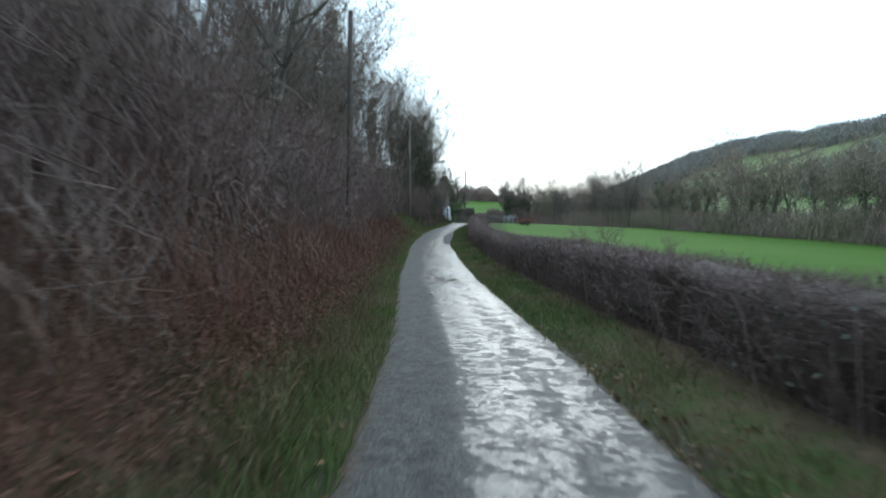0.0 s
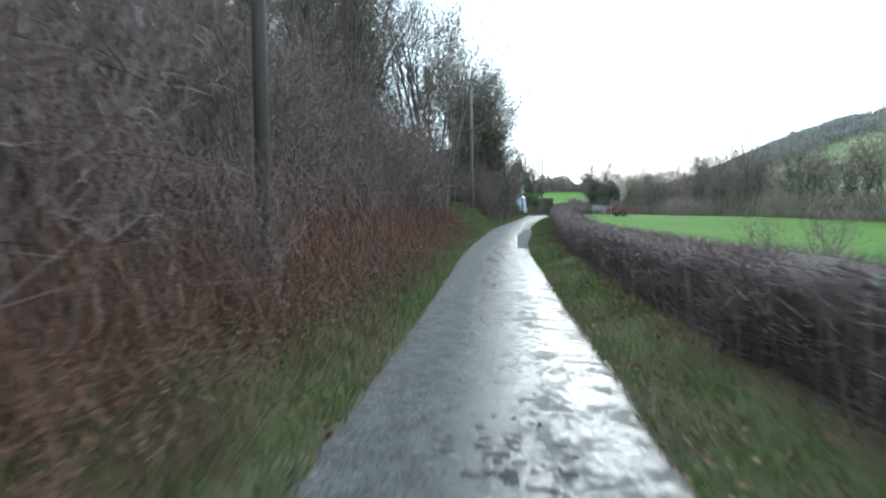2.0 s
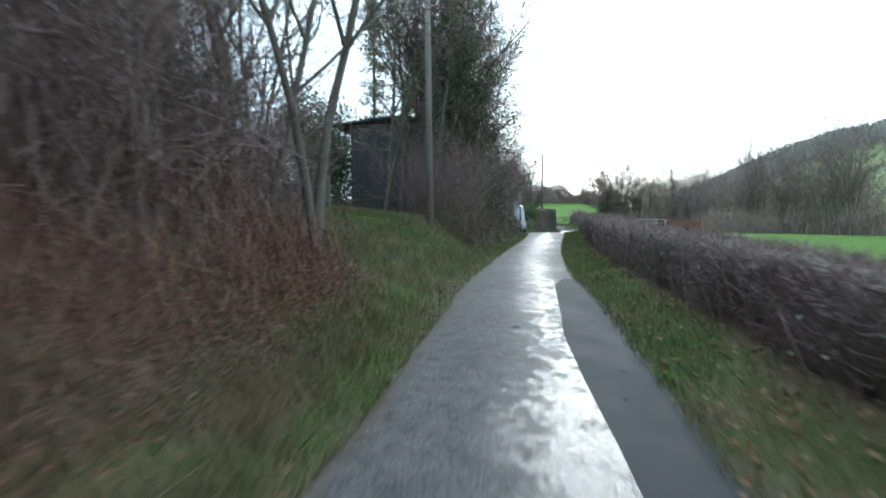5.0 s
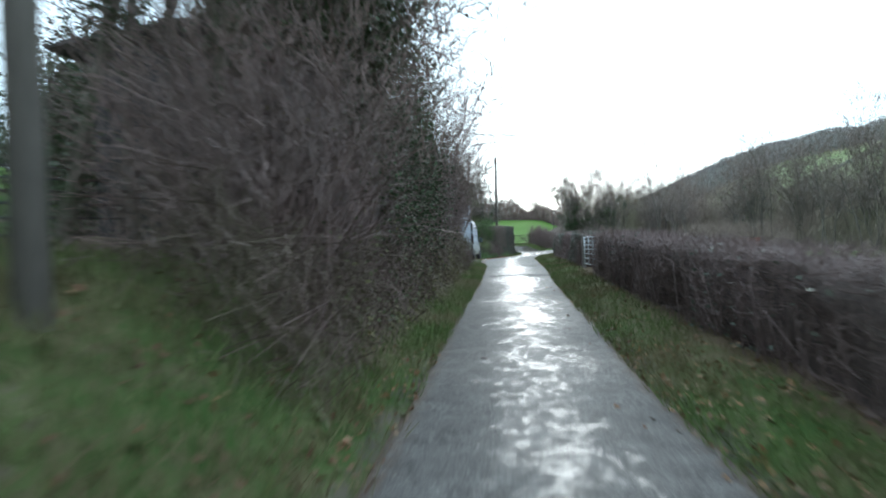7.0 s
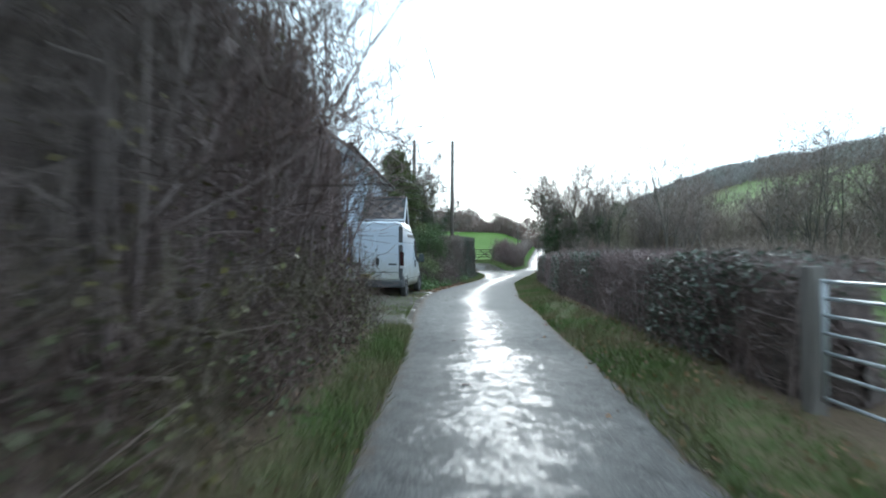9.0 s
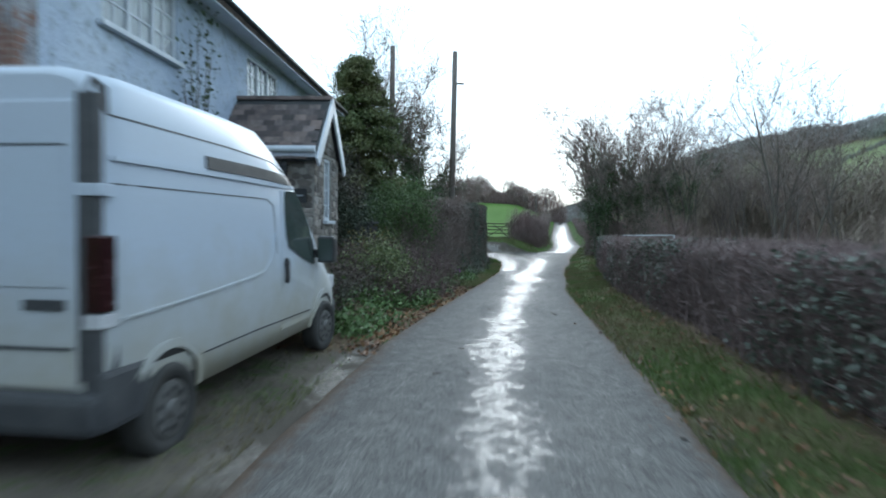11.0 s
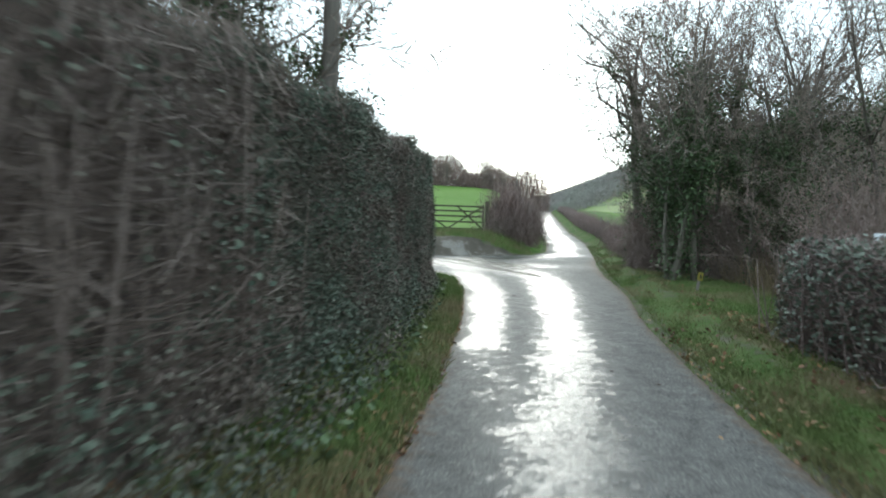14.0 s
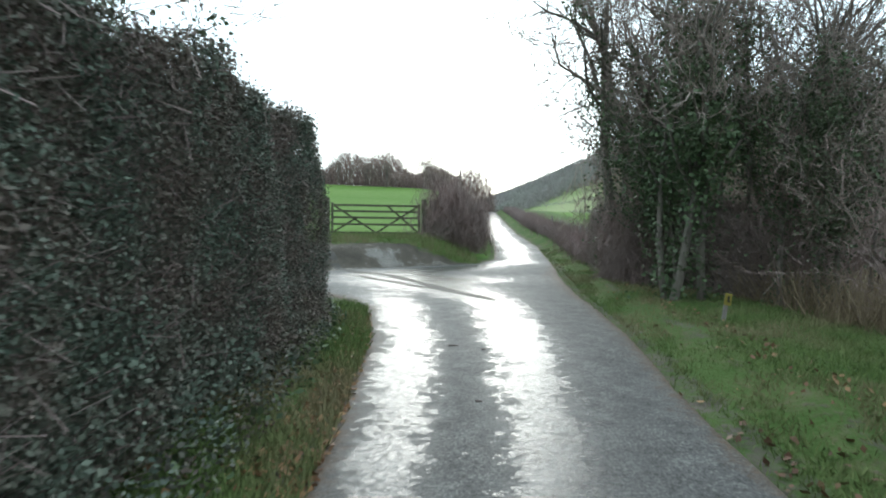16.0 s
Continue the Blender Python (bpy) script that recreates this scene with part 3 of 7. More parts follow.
def hedge(name, label, line, width, height, y0, y1, seed, twigs, leaf_n, leaf_mat, core=None, twig_mat=None, twig_len=0.35, leaf_size=0.07, stems=0, thin=1.0, patchy=True, category="hedge", ends=0.45):
    """A hedge along line(y): a bumpy heart coloured dark for the shade inside, twigs that stick out all over it, stems
    below, and leaves.
    width and height are functions of y."""
    rng = np.random.default_rng(seed)
    ob = thing(name, label, category)
    ys = np.arange(y0, y1 + 0.01, 0.4)
    k = np.linspace(0, 1, 11)
    prof_x = np.array([-0.5, -0.5, -0.5, -0.48, -0.4, 0, 0.4, 0.48, 0.5, 0.5, 0.5]) * 0.66
    prof_z = np.array([-0.1, 0.2, 0.45, 0.7, 0.88, 0.93, 0.88, 0.7, 0.45, 0.2, -0.1])
    taper = np.clip(np.minimum(ys - y0, y1 - ys) / ends, 0.02, 1) ** 0.6
    cx = line(ys)
    base = terrain(cx, ys)
    bulge = 1 + 0.1 * np.sin(1.9 * ys[:, None] + 3 * prof_z[None]) + 0.07 * np.sin(4.1 * ys[:, None] - 2 * prof_z[None] + 1)
    x = cx[:, None] + prof_x[None] * (width(ys) * taper)[:, None] * bulge + rng.normal(0, 0.05, (len(ys), 11))
    z = base[:, None] + prof_z[None] * (height(ys) * (0.3 + 0.7 * taper))[:, None] + rng.normal(0, 0.04, (len(ys), 11))
    y = np.repeat(ys[:, None], 11, 1) + rng.normal(0, 0.05, (len(ys), 11))
    idx = np.arange(x.size).reshape(x.shape)
    f = np.stack([idx[:-1, :-1], idx[:-1, 1:], idx[1:, 1:], idx[1:, :-1]], -1).reshape(-1, 4)
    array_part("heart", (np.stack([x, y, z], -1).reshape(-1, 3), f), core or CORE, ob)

    def shell(n, inward):
        yy = rng.uniform(y0, y1, n)
        a = rng.uniform(0, 1, n)
        tp = np.clip(np.minimum(yy - y0, y1 - yy) / ends, 0.02, 1) ** 0.6
        w, h = width(yy) * 0.5 * tp, height(yy) * (0.3 + 0.7 * tp)
        on_top = a > 0.68
        side = np.where(rng.random(n) < 0.5, -1, 1)
        zz = np.where(on_top, 0.93 + rng.normal(0, 0.03, n), rng.beta(1.2, 1.0, n) * 0.97)
        xx = np.where(on_top, rng.uniform(-1, 1, n), side * (1 - 0.12 * zz ** 3)) * w * (1 - inward * rng.random(n)) * (1 + 0.1 * np.sin(1.9 * yy + 3 * zz) + 0.07 * np.sin(4.1 * yy - 2 * zz + 1))
        zz = zz * (1 + 0.025 * np.sin(2.3 * yy) + 0.02 * np.sin(5.3 * yy + 2))
        nrm = np.where(on_top[:, None], np.array([[0, 0, 1.0]]), np.stack([side, 0 * side, 0 * side], 1).astype(float))
        c = np.stack([line(yy) + xx, yy, terrain(line(yy), yy) + zz * h], 1)
        return c, nrm
    n = int(twigs * (y1 - y0))
    c, nrm = shell(n, 0.35)
    d = unit(nrm * 0.55 + rng.normal(0, 0.45, (n, 3)) + (0, 0, 0.45))
    ln = rng.uniform(0.4, 1.2, (n, 1)) * twig_len
    r = rng.uniform(0.004, 0.011, n) * thin
    vf = sticks(c - d * ln * 0.6, c + d * ln * 0.4, r, r * 0.5, 2, rng)
    array_part("twig_mass", vf, twig_mat or HEDGE_TWIG, ob)
    if stems:
        n = int(stems * (y1 - y0))
        yy = rng.uniform(y0, y1, n)
        w = width(yy) * 0.52
        s = np.where(rng.random(n) < 0.5, -1, 1)
        b = np.stack([line(yy) + s * w * rng.uniform(0.75, 1, n), yy, terrain(line(yy), yy) - 0.05], 1)
        e = b + np.stack([rng.normal(0, 0.12, n), rng.normal(0, 0.25, n), height(yy) * rng.uniform(0.5, 0.95, n)], 1)
        r = rng.uniform(0.006, 0.014, n)
        array_part("stem_mass", sticks(b, e, r, r * 0.6, 3, rng), twig_mat or HEDGE_TWIG, ob, kind="stuff")
    if leaf_n:
        n = int(leaf_n * (y1 - y0))
        c, nrm = shell(n, 0.12)
        keep = np.sin(c[:, 1] * 1.1 + seed) + np.sin(c[:, 1] * 0.63 + c[:, 2] * 2.1) + rng.normal(0, 0.5, n) > (0.3 if patchy else -9)
        c = c[keep]
        array_part("leaf_mass", leaves(c + rng.normal(0, 0.03, c.shape), rng.uniform(0.6, 1.3, len(c)) * leaf_size, rng), leaf_mat, ob)
    return ob


def stuff(name, label, category, vf, material):
    return tagged(array_part(name, vf, material), label, category, kind="stuff")


def thicket(rng, x, y, height, length, r, up=1.0):
    """Loose twigs at x, y, up to the given heights."""
    n = len(x)
    h = height * rng.beta(1.0, 1.5, n)
    c = np.stack([x, y, terrain(x, y) + h], 1)
    d = unit(rng.normal(0, 0.55, (n, 3)) + (0, 0, up))
    l = rng.uniform(0.4, 1.2, (n, 1)) * length
    return sticks(c - d * l * 0.5, c + d * l * 0.5, rng.uniform(0.6, 1.3, n) * r, rng.uniform(0.3, 0.6, n) * r, 2, rng)


def grass_blades(rng, x, y, length, width=0.006, lean=0.45):
    n = len(x)
    p = np.stack([x, y, terrain(x, y) - 0.015], 1)
    d = unit(np.stack([rng.normal(0, lean, n), rng.normal(0, lean, n), np.ones(n)], 1))
    l = np.asarray(length).reshape(-1, 1)
    return sticks(p, p + d * l, np.full(n, width), np.full(n, width * 0.25), 2, rng)


def fronds(rng, x, y, length, leaf):
    """Dead bracken: arching fronds with leaflets along both sides."""
    n, k = len(x), 8
    p = np.stack([x, y, terrain(x, y)], 1)
    a = rng.uniform(0, 2 * np.pi, n)
    out = np.stack([np.cos(a), np.sin(a), np.zeros(n)], 1)
    t = np.linspace(0.2, 1, k)
    l = np.asarray(length).reshape(-1, 1, 1)
    c = p[:, None] + out[:, None] * (t ** 1.3)[None, :, None] * l * 0.75 + np.array([0, 0, 1.0]) * (t * (1.35 - 0.85 * t))[None, :, None] * l
    c = c.reshape(-1, 3) + rng.normal(0, 0.03, (n * k, 3))
    return leaves(c, np.repeat(leaf * (1.25 - t)[None], n, 0).ravel() * rng.uniform(0.7, 1.3, n * k), rng, aspect=0.24, drop=0.4)


def leafy_bush(name, label, rx, ry, h, n, size, material, seed, x, y, category="shrub", core=None):
    """A rounded leafy bush: stems, and leaves in clumps over an uneven dome."""
    rng = np.random.default_rng(seed)
    ob = thing(name, label, category, pose(x, y, float(terrain(x, y)), 0, 0, rng.uniform(0, 360)))
    m = 26
    v = unit(rng.normal(size=(m, 3)) * (1, 1, 0.8) + (0, 0, 0.35))
    c = v * (rx, ry, h * 0.55) * rng.uniform(0.6, 1.0, (m, 1)) + (0, 0, h * 0.45)
    s = np.stack([rng.normal(0, rx * 0.15, m), rng.normal(0, ry * 0.15, m), np.full(m, -0.1)], 1)
    array_part("stem_mass", sticks(s, c, np.full(m, 0.016), np.full(m, 0.006), 4, rng), BARK, ob, kind="stuff")
    k = rng.integers(0, m, n)
    q = c[k] + rng.normal(0, 1, (n, 3)) * (rx * 0.27, ry * 0.27, h * 0.15)
    q[:, 2] = np.maximum(q[:, 2], 0.03)
    array_part("leaf_mass", leaves(q, rng.uniform(0.6, 1.35, n) * size, rng, aspect=0.55), material, ob)
    return ob


def conifer(seed, h, r, x, y, n, label):
    rng = np.random.default_rng(seed)
    ob = thing("conifer", label, "tree", pose(x, y, float(terrain(x, y))))
    tube_p = np.array([[0, 0, -0.3], [0.05, 0, h * 0.5], [0, 0.03, h]])
    array_part("trunk", sticks(tube_p[:-1], tube_p[1:], np.array([0.16, 0.1]), np.array([0.1, 0.02]), 7, rng), BARK, ob)
    m = 150
    z = h * (0.06 + 0.92 * rng.random(m))
    a = rng.uniform(0, 2 * np.pi, m)
    reach = r * (1 - z / h) ** 0.72 * rng.uniform(0.7, 1.2, m) + 0.12
    tip = np.stack([np.cos(a) * reach, np.sin(a) * reach, z - 0.12 * reach], 1)
    base = np.stack([0 * z, 0 * z, z + 0.1 * reach], 1)
    array_part("limb_mass", sticks(base, tip, np.full(m, 0.022), np.full(m, 0.006), 3, rng), BARK, ob)
    k = rng.integers(0, m, n)
    t = rng.beta(2.2, 1.2, (n, 1))
    c = base[k] * (1 - t) + tip[k] * t + rng.normal(0, 1, (n, 3)) * (0.19, 0.19, 0.1)
    array_part("crown", leaves(c, rng.uniform(0.5, 1.3, n) * 0.15, rng, aspect=0.4, drop=0.5), CONIFER, ob)
    return ob


# ---- trees and hedges ----
SCRUB_LEAF = island("bramble_leaf", ((0.06, 0.075, 0.04), (0.13, 0.14, 0.075), (0.17, 0.14, 0.05)), 0.55, 0.25)
CLIMBER = island("climber_leaf", ((0.05, 0.035, 0.032), (0.1, 0.085, 0.06), (0.05, 0.065, 0.045)), 0.55, 0.25)


def along(y, d):
    return float(left_edge(y)) - d


def beside(y, e):
    return float(right_edge(y)) + e


RIGHT_H = ([-140, -77, -68, -54, -49, -34, -28, -19, 21], [1.0, 1.02, 1.12, 0.95, 0.92, 1.05, 1.15, 1.33, 1.35])


def right_height(y):
    return np.interp(y, *RIGHT_H)


def right_line(y):
    return right_edge(y) + np.interp(y, [-140, -10, 15, 21], [1.75, 1.75, 1.8, 2.0])


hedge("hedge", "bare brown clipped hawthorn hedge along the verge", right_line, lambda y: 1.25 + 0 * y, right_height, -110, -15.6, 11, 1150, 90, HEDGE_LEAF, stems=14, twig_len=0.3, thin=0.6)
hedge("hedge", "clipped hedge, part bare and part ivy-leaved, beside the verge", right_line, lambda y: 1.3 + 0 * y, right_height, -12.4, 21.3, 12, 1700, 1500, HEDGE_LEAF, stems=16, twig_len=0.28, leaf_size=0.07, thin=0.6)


def tall_line(y):
    return left_edge(y) - np.interp(y, [14, 17, 27], [1.9, 1.75, 1.55])


def tall_height(y):
    return np.interp(y, [14, 18, 22, 26.0, 27.3], [2.5, 2.58, 2.64, 2.8, 2.2]) - terrain(tall_line(y), y)


hedge("tall_hedge", "tall overgrown hedge of bare brown stems with ivy below", tall_line, lambda y: 1.8 + 0 * y, tall_height, 14.5, 18.3, 13, 5200, 3600, TALL_LEAF, stems=16, twig_mat=TWIG, twig_len=0.5, leaf_size=0.055, thin=0.45)
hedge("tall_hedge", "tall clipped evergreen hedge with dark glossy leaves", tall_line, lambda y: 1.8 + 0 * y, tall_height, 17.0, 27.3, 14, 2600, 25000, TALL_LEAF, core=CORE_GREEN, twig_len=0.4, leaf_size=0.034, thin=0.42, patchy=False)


def scrub_line(y):
    return left_edge(y) - np.interp(y, [-28, -20, -6], [2.3, 2.1, 2.0])


hedge("scrub_hedge", "overgrown leafless hazel and bramble hedge on a low bank", scrub_line, lambda y: 2.0 + 0 * y, lambda y: np.interp(y, [-28, -24, -12, -7, -6], [2.4, 3.0, 3.2, 2.6, 2.0]), -26.9, -6.3, 15, 3600, 420, SCRUB_LEAF, stems=18, twig_mat=TWIG_RED, twig_len=0.65, leaf_size=0.065, thin=0.5, ends=1.2)

bushes = [bare_tree("shrub", 200 + i, 3.6 + 0.3 * i, 13, BUSH, "leafless multi-stemmed thorn shrub", "shrub", 0.018, 0.3, 0.3, BANK_TWIG, BANK_TWIG, twig_r=0.0055) for i in range(4)]
rng = np.random.default_rng(31)
spots = []
for i in range(78):
    y = -98 + i * 0.78 + rng.normal(0, 0.4)
    d = rng.choice([2.6, 3.6, 5.0, 7.0]) + rng.uniform(-0.4, 0.6)
    spots.append((along(y, d), y, rng.uniform(0, 360), rng.uniform(0.75, 1.15)))
for i in range(26):
    y = -26.2 + i * 0.78
    spots.append((along(y, rng.uniform(1.8, 3.4)), y, rng.uniform(0, 360), rng.uniform(0.8, 1.25)))
for i, (x, y) in enumerate(((-4.7, -27.4), (-4.6, -26.4), (-4.2, -27.2), (-3.3, -63.1))):
    spots.append((x, y, i * 73, 0.85 + 0.12 * (i % 3) if i < 3 else 0.5))
for i in range(34):
    y = rng.uniform(-52, -39.2)
    spots.append((along(y, rng.uniform(2.0, 7.5)), y, rng.uniform(0, 360), rng.uniform(0.75, 1.1)))
replace_copies(bushes, spots)

hazels = [bare_tree("hazel", 230 + i, 6.2 + 0.5 * i, 12, BUSH, "tall leafless hazel leaning over the lane", "shrub", 0.026, 0.14, 0.35, TWIG_RED, TWIG_RED, twig_r=0.006) for i in range(2)]
replace_copies(hazels, [(along(y, d), y, 40 * k, sc) for k, (y, d, sc) in enumerate(((-16.6, 1.9, 1.0), (-15.2, 2.4, 1.05), (-13.8, 1.7, 0.95), (-12.4, 2.2, 1.05), (-11.0, 1.7, 0.9), (-9.8, 2.1, 0.9), (-8.7, 1.6, 0.75), (-18.0, 2.1, 0.95), (-24.6, 2.2, 0.85)))])

trees = [bare_tree("tree", 300 + i, 9.5 + 0.8 * i, 1 + i % 3, BARE, "tall thin leafless woodland tree", "tree", 0.1, 0.1, 0.4) for i in range(6)]
spots = []
for i in range(64):
    y = -104 + i * 1.04 + rng.normal(0, 0.5)
    d = rng.uniform(4.2, 15) if i % 3 else rng.uniform(3.8, 6)
    spots.append((along(y, d), y, rng.uniform(0, 360), rng.uniform(0.75, 1.15)))
for i in range(14):
    y = rng.uniform(-54, -40.5)
    spots.append((along(y, rng.uniform(4.5, 16)), y, rng.uniform(0, 360), rng.uniform(0.7, 1.05)))
for i in range(15):
    y = rng.uniform(-43, -30.5)
    spots.append((-3.4 - max(0, y + 38.5) * 1.06 - rng.uniform(1.6, 8), y, rng.uniform(0, 360), rng.uniform(0.85, 1.15)))
# the row of trees beyond the field
line_x, line_y = [9.5, 19, 25, 29, 35, 40, 44], [33, 25, 8, -5, -34, -70, -110]
s = np.concatenate([[0], np.cumsum(np.hypot(np.diff(line_x), np.diff(line_y)))])
row_spots = []
for q in np.concatenate([np.arange(4, 24, 2.4), np.arange(24, s[-1], 1.1)]):
    x, y = np.interp(q, s, line_x), np.interp(q, s, line_y)
    (spots if q < 42 else row_spots).append((x + rng.normal(1.6, 1.6), y + rng.normal(0, 1.2), rng.uniform(0, 360), rng.uniform(0.55, 0.98)))
for i in range(17):
    y = rng.uniform(25, 46)
    spots.append((float(right_edge(y)) + rng.uniform(4.5, 19), y, rng.uniform(0, 360), rng.uniform(0.55, 0.85)))
for i in range(9):
    yy = -24.5 + i * 1.5
    spots.append((along(yy, rng.uniform(2.8, 5)), yy, rng.uniform(0, 360), rng.uniform(0.9, 1.2)))
for i in range(16):
    spots.append((rng.uniform(-25, 14), rng.uniform(96, 110), rng.uniform(0, 360), rng.uniform(0.34, 0.5)))
for i in range(14):
    spots.append((rng.uniform(3, 16), rng.uniform(98, 108), rng.uniform(0, 360), rng.uniform(0.3, 0.42)))
replace_copies(trees, spots)
ROW_TWIG = island("alder_twig", ((0.21, 0.16, 0.142), (0.32, 0.255, 0.21), (0.25, 0.225, 0.16)), 0.85, 0.2, 0.12)
row_trees = [bare_tree("field_tree", 330 + i, 9.0 + i, 1 + i % 2, BARE, "leafless brown tree in the row beyond the field", "tree", 0.12, 0.1, 0.5, BARK, ROW_TWIG, ivy=1400 if i == 1 else 0, ivy_top=0.6, leaf_size=0.16, twig_r=0.019) for i in range(4)]
replace_copies(row_trees, row_spots)

grove = [bare_tree("tree", 340 + i, 9.5 + 0.7 * i, 1 + i % 2, BARE, "dark straight-stemmed leafless tree beside the field", "tree", 0.15, 0.06, 0.5, BARK, TWIG, ivy=1600 if i == 2 else 0, ivy_top=0.45, leaf_size=0.12, twig_r=0.013) for i in range(3)]
rng = np.random.default_rng(37)
spots = []
for q in np.arange(14, 46, 1.9):
    spots.append((np.interp(q, s, line_x) + rng.normal(2.5, 2.2), np.interp(q, s, line_y) + rng.normal(0, 1.0), rng.uniform(0, 360), rng.uniform(0.7, 1.0)))
replace_copies(grove, spots)

ivy_trees = [bare_tree("ivy_tree", 400 + i, 11 + i, 2, BARE, "tall roadside tree clad in dark ivy", "tree", 0.15, 0.1, 0.5, ivy=5600, ivy_top=0.72, leaf_size=0.1) for i in range(3)]
replace_copies(ivy_trees, [(along(-24.9, 3.2), -24.9, 20, 1.0), (along(-23.4, 3.2), -23.4, 130, 1.05), (along(-20.6, 3.4), -20.6, 250, 1.0), 
                           (-1.9, 24.5, 80, 0.72), (-3.4, 23.5, 200, 0.8), (-2.9, 22.3, 100, 0.75), (-5.4, 21.6, 30, 0.8), (11.2, 28.9, 40, 0.62)])
thick_ivy = [bare_tree("ivy_tree", 420 + i, 7.6, 3, BARE, "tree smothered in a dense mass of dark green ivy", "tree", 0.1, 0.12, 0.35, ivy=9500, ivy_top=0.62, leaf_size=0.085) for i in range(2)]
replace_copies(thick_ivy, [(8.75, 28.0, 40, 0.95), (10.6, 26.8, 160, 0.7), (-1.6, 23.4, 250, 1.05), (9.6, 29.3, 70, 0.75), (along(-25.0, 2.5), -25.0, 150, 1.0), (along(-22.6, 2.6), -22.6, 210, 1.2)])
low_ivy = [bare_tree("ivy_tree", 410 + i, 10.5 + i, 3, BARE, "multi-stemmed tree with ivy round its lower trunk", "tree", 0.12, 0.16, 0.5, ivy=5500, ivy_top=0.36, leaf_size=0.09) for i in range(2)]
replace_copies(low_ivy, [(9.9, 28.6, 40, 0.85), (11.4, 27.4, 150, 0.8), (13.2, 26.4, 200, 0.8), (10.9, 31, 260, 0.8)])
screen = [(-8.6, -33.6), (-9.6, -32.0), (-7.4, -36.4), (-8.2, -35.0), (-10.6, -31.2), (-11.5, -33)]
for i, (x, y) in enumerate(screen):
    place(copy_thing(bushes[i % 4], pose(0, 0, 0)), x, y, i * 60, 0.8)
    if i % 2:
        place(copy_thing(trees[i], pose(0, 0, 0)), x, y - 0.5, i * 60, 0.8)
stems = [bare_tree("tree", 520 + i, 11.5, 1 + i, BARE, "dark thick-stemmed roadside tree beside the track", "tree", 0.17, 0.08, 0.5, BARK_GREEN, TWIG, ivy=1500, ivy_top=0.5, leaf_size=0.09) for i in range(2)]
replace_copies(stems, [(along(-26.2, 3.0), -26.2, 10, 0.9), (along(-24.2, 2.6), -24.2, 100, 1.0), (along(-22.4, 2.9), -22.4, 200, 0.95), (along(-21.2, 2.5), -21.2, 290, 0.9), (along(-26.6, 4.6), -26.6, 60, 0.85)])
fork = bare_tree("tree", 500, 9.5, 2, OAK, "spreading leafless tree beside the lane", "tree", 0.16, 0.16, 0.12, BARK, TWIG, ivy=2600, ivy_top=0.3, leaf_size=0.07)
place(fork, 9.4, 32.2, 30, 1.12)


# hedges beyond the junction
hedge("hedge", "bushy brown hedge between field gate and lane", lambda y: left_edge(y) - np.interp(y, [39, 43, 60], [2.0, 1.5, 1.3]), lambda y: np.interp(y, [39, 42, 60], [2.6, 2.0, 1.4]), lambda y: np.interp(y, [39, 41, 48, 60], [1.2, 1.6, 1.4, 1.2]) + 0.16 * np.sin(y * 2.3) * np.sin(y * 0.9), 39.0, 50, 16, 2600, 500, IVY, twig_mat=TWIG, twig_len=0.6, ends=1.8, thin=0.8)
hedge("hedge", "bushy brown hedge along the rising lane", lambda y: left_edge(y) - 1.4, lambda y: 1.7 + 0 * y, lambda y: np.interp(y, [48, 60], [1.7, 1.4]) + 0.16 * np.sin(y * 2.3) * np.sin(y * 0.9), 49.4, 96, 18, 420, 60, IVY, twig_mat=TWIG, twig_len=0.6)
hedge("hedge", "low rough hedge along the rising lane", lambda y: right_edge(y) + 1.7, lambda y: 1.4 + 0 * y, lambda y: np.interp(y, [34, 40, 60], [0.7, 0.55, 0.6]), 35.5, 96, 17, 420, 60, IVY, twig_mat=HEDGE_TWIG, twig_len=0.7, ends=1.5)
hedge("hedge", "rough brown hedge with dead stalks along the wood edge", lambda y: right_edge(y) + np.interp(y, [26, 29, 32, 36], [4.4, 3.1, 2.0, 1.7]), lambda y: 1.6 + 0 * y, lambda y: 1.75 + 0.35 * np.sin(y * 1.1), 26.8, 36.4, 19, 1900, 250, IVY, twig_mat=TWIG, twig_len=0.7, thin=0.8, ends=1.5)
# ragged growth round the hedge ends
rng = np.random.default_rng(43)
n = 15000
y = 38.9 + rng.gamma(1.6, 2.4, n)
x = left_edge(y) - np.interp(y, [39, 43, 60], [1.9, 1.5, 1.3]) + rng.normal(0, 0.55, n)
n2 = 11000
y2 = rng.uniform(35, 66, n2)
x2 = right_edge(y2) + 1.6 + rng.normal(0, 0.4, n2)
stuff("hedge_shoots", "ragged red-brown shoots over the hedges beyond the junction", "scrub", join(thicket(rng, x, y, 2.1 + 0.35 * np.sin(y * 2.1) + 0.25 * np.sin(x * 5), 0.8, 0.007, 1.3), thicket(rng, x2, y2, 1.0 + 0.3 * np.sin(y2 * 1.3), 0.7, 0.007, 1.2)), BANK_TWIG)
n = 9000
a, r = rng.uniform(0, 2 * np.pi, n), np.sqrt(rng.random(n))
x, y = 9.75 + 0.95 * r * np.cos(a), 30.9 + 1.5 * r * np.sin(a)
stuff("brush", "dense brown twiggy brush round the foot of a tree", "scrub", thicket(rng, x, y, 3.3 - 1.6 * r, 0.9, 0.006, 1.0), BANK_TWIG)
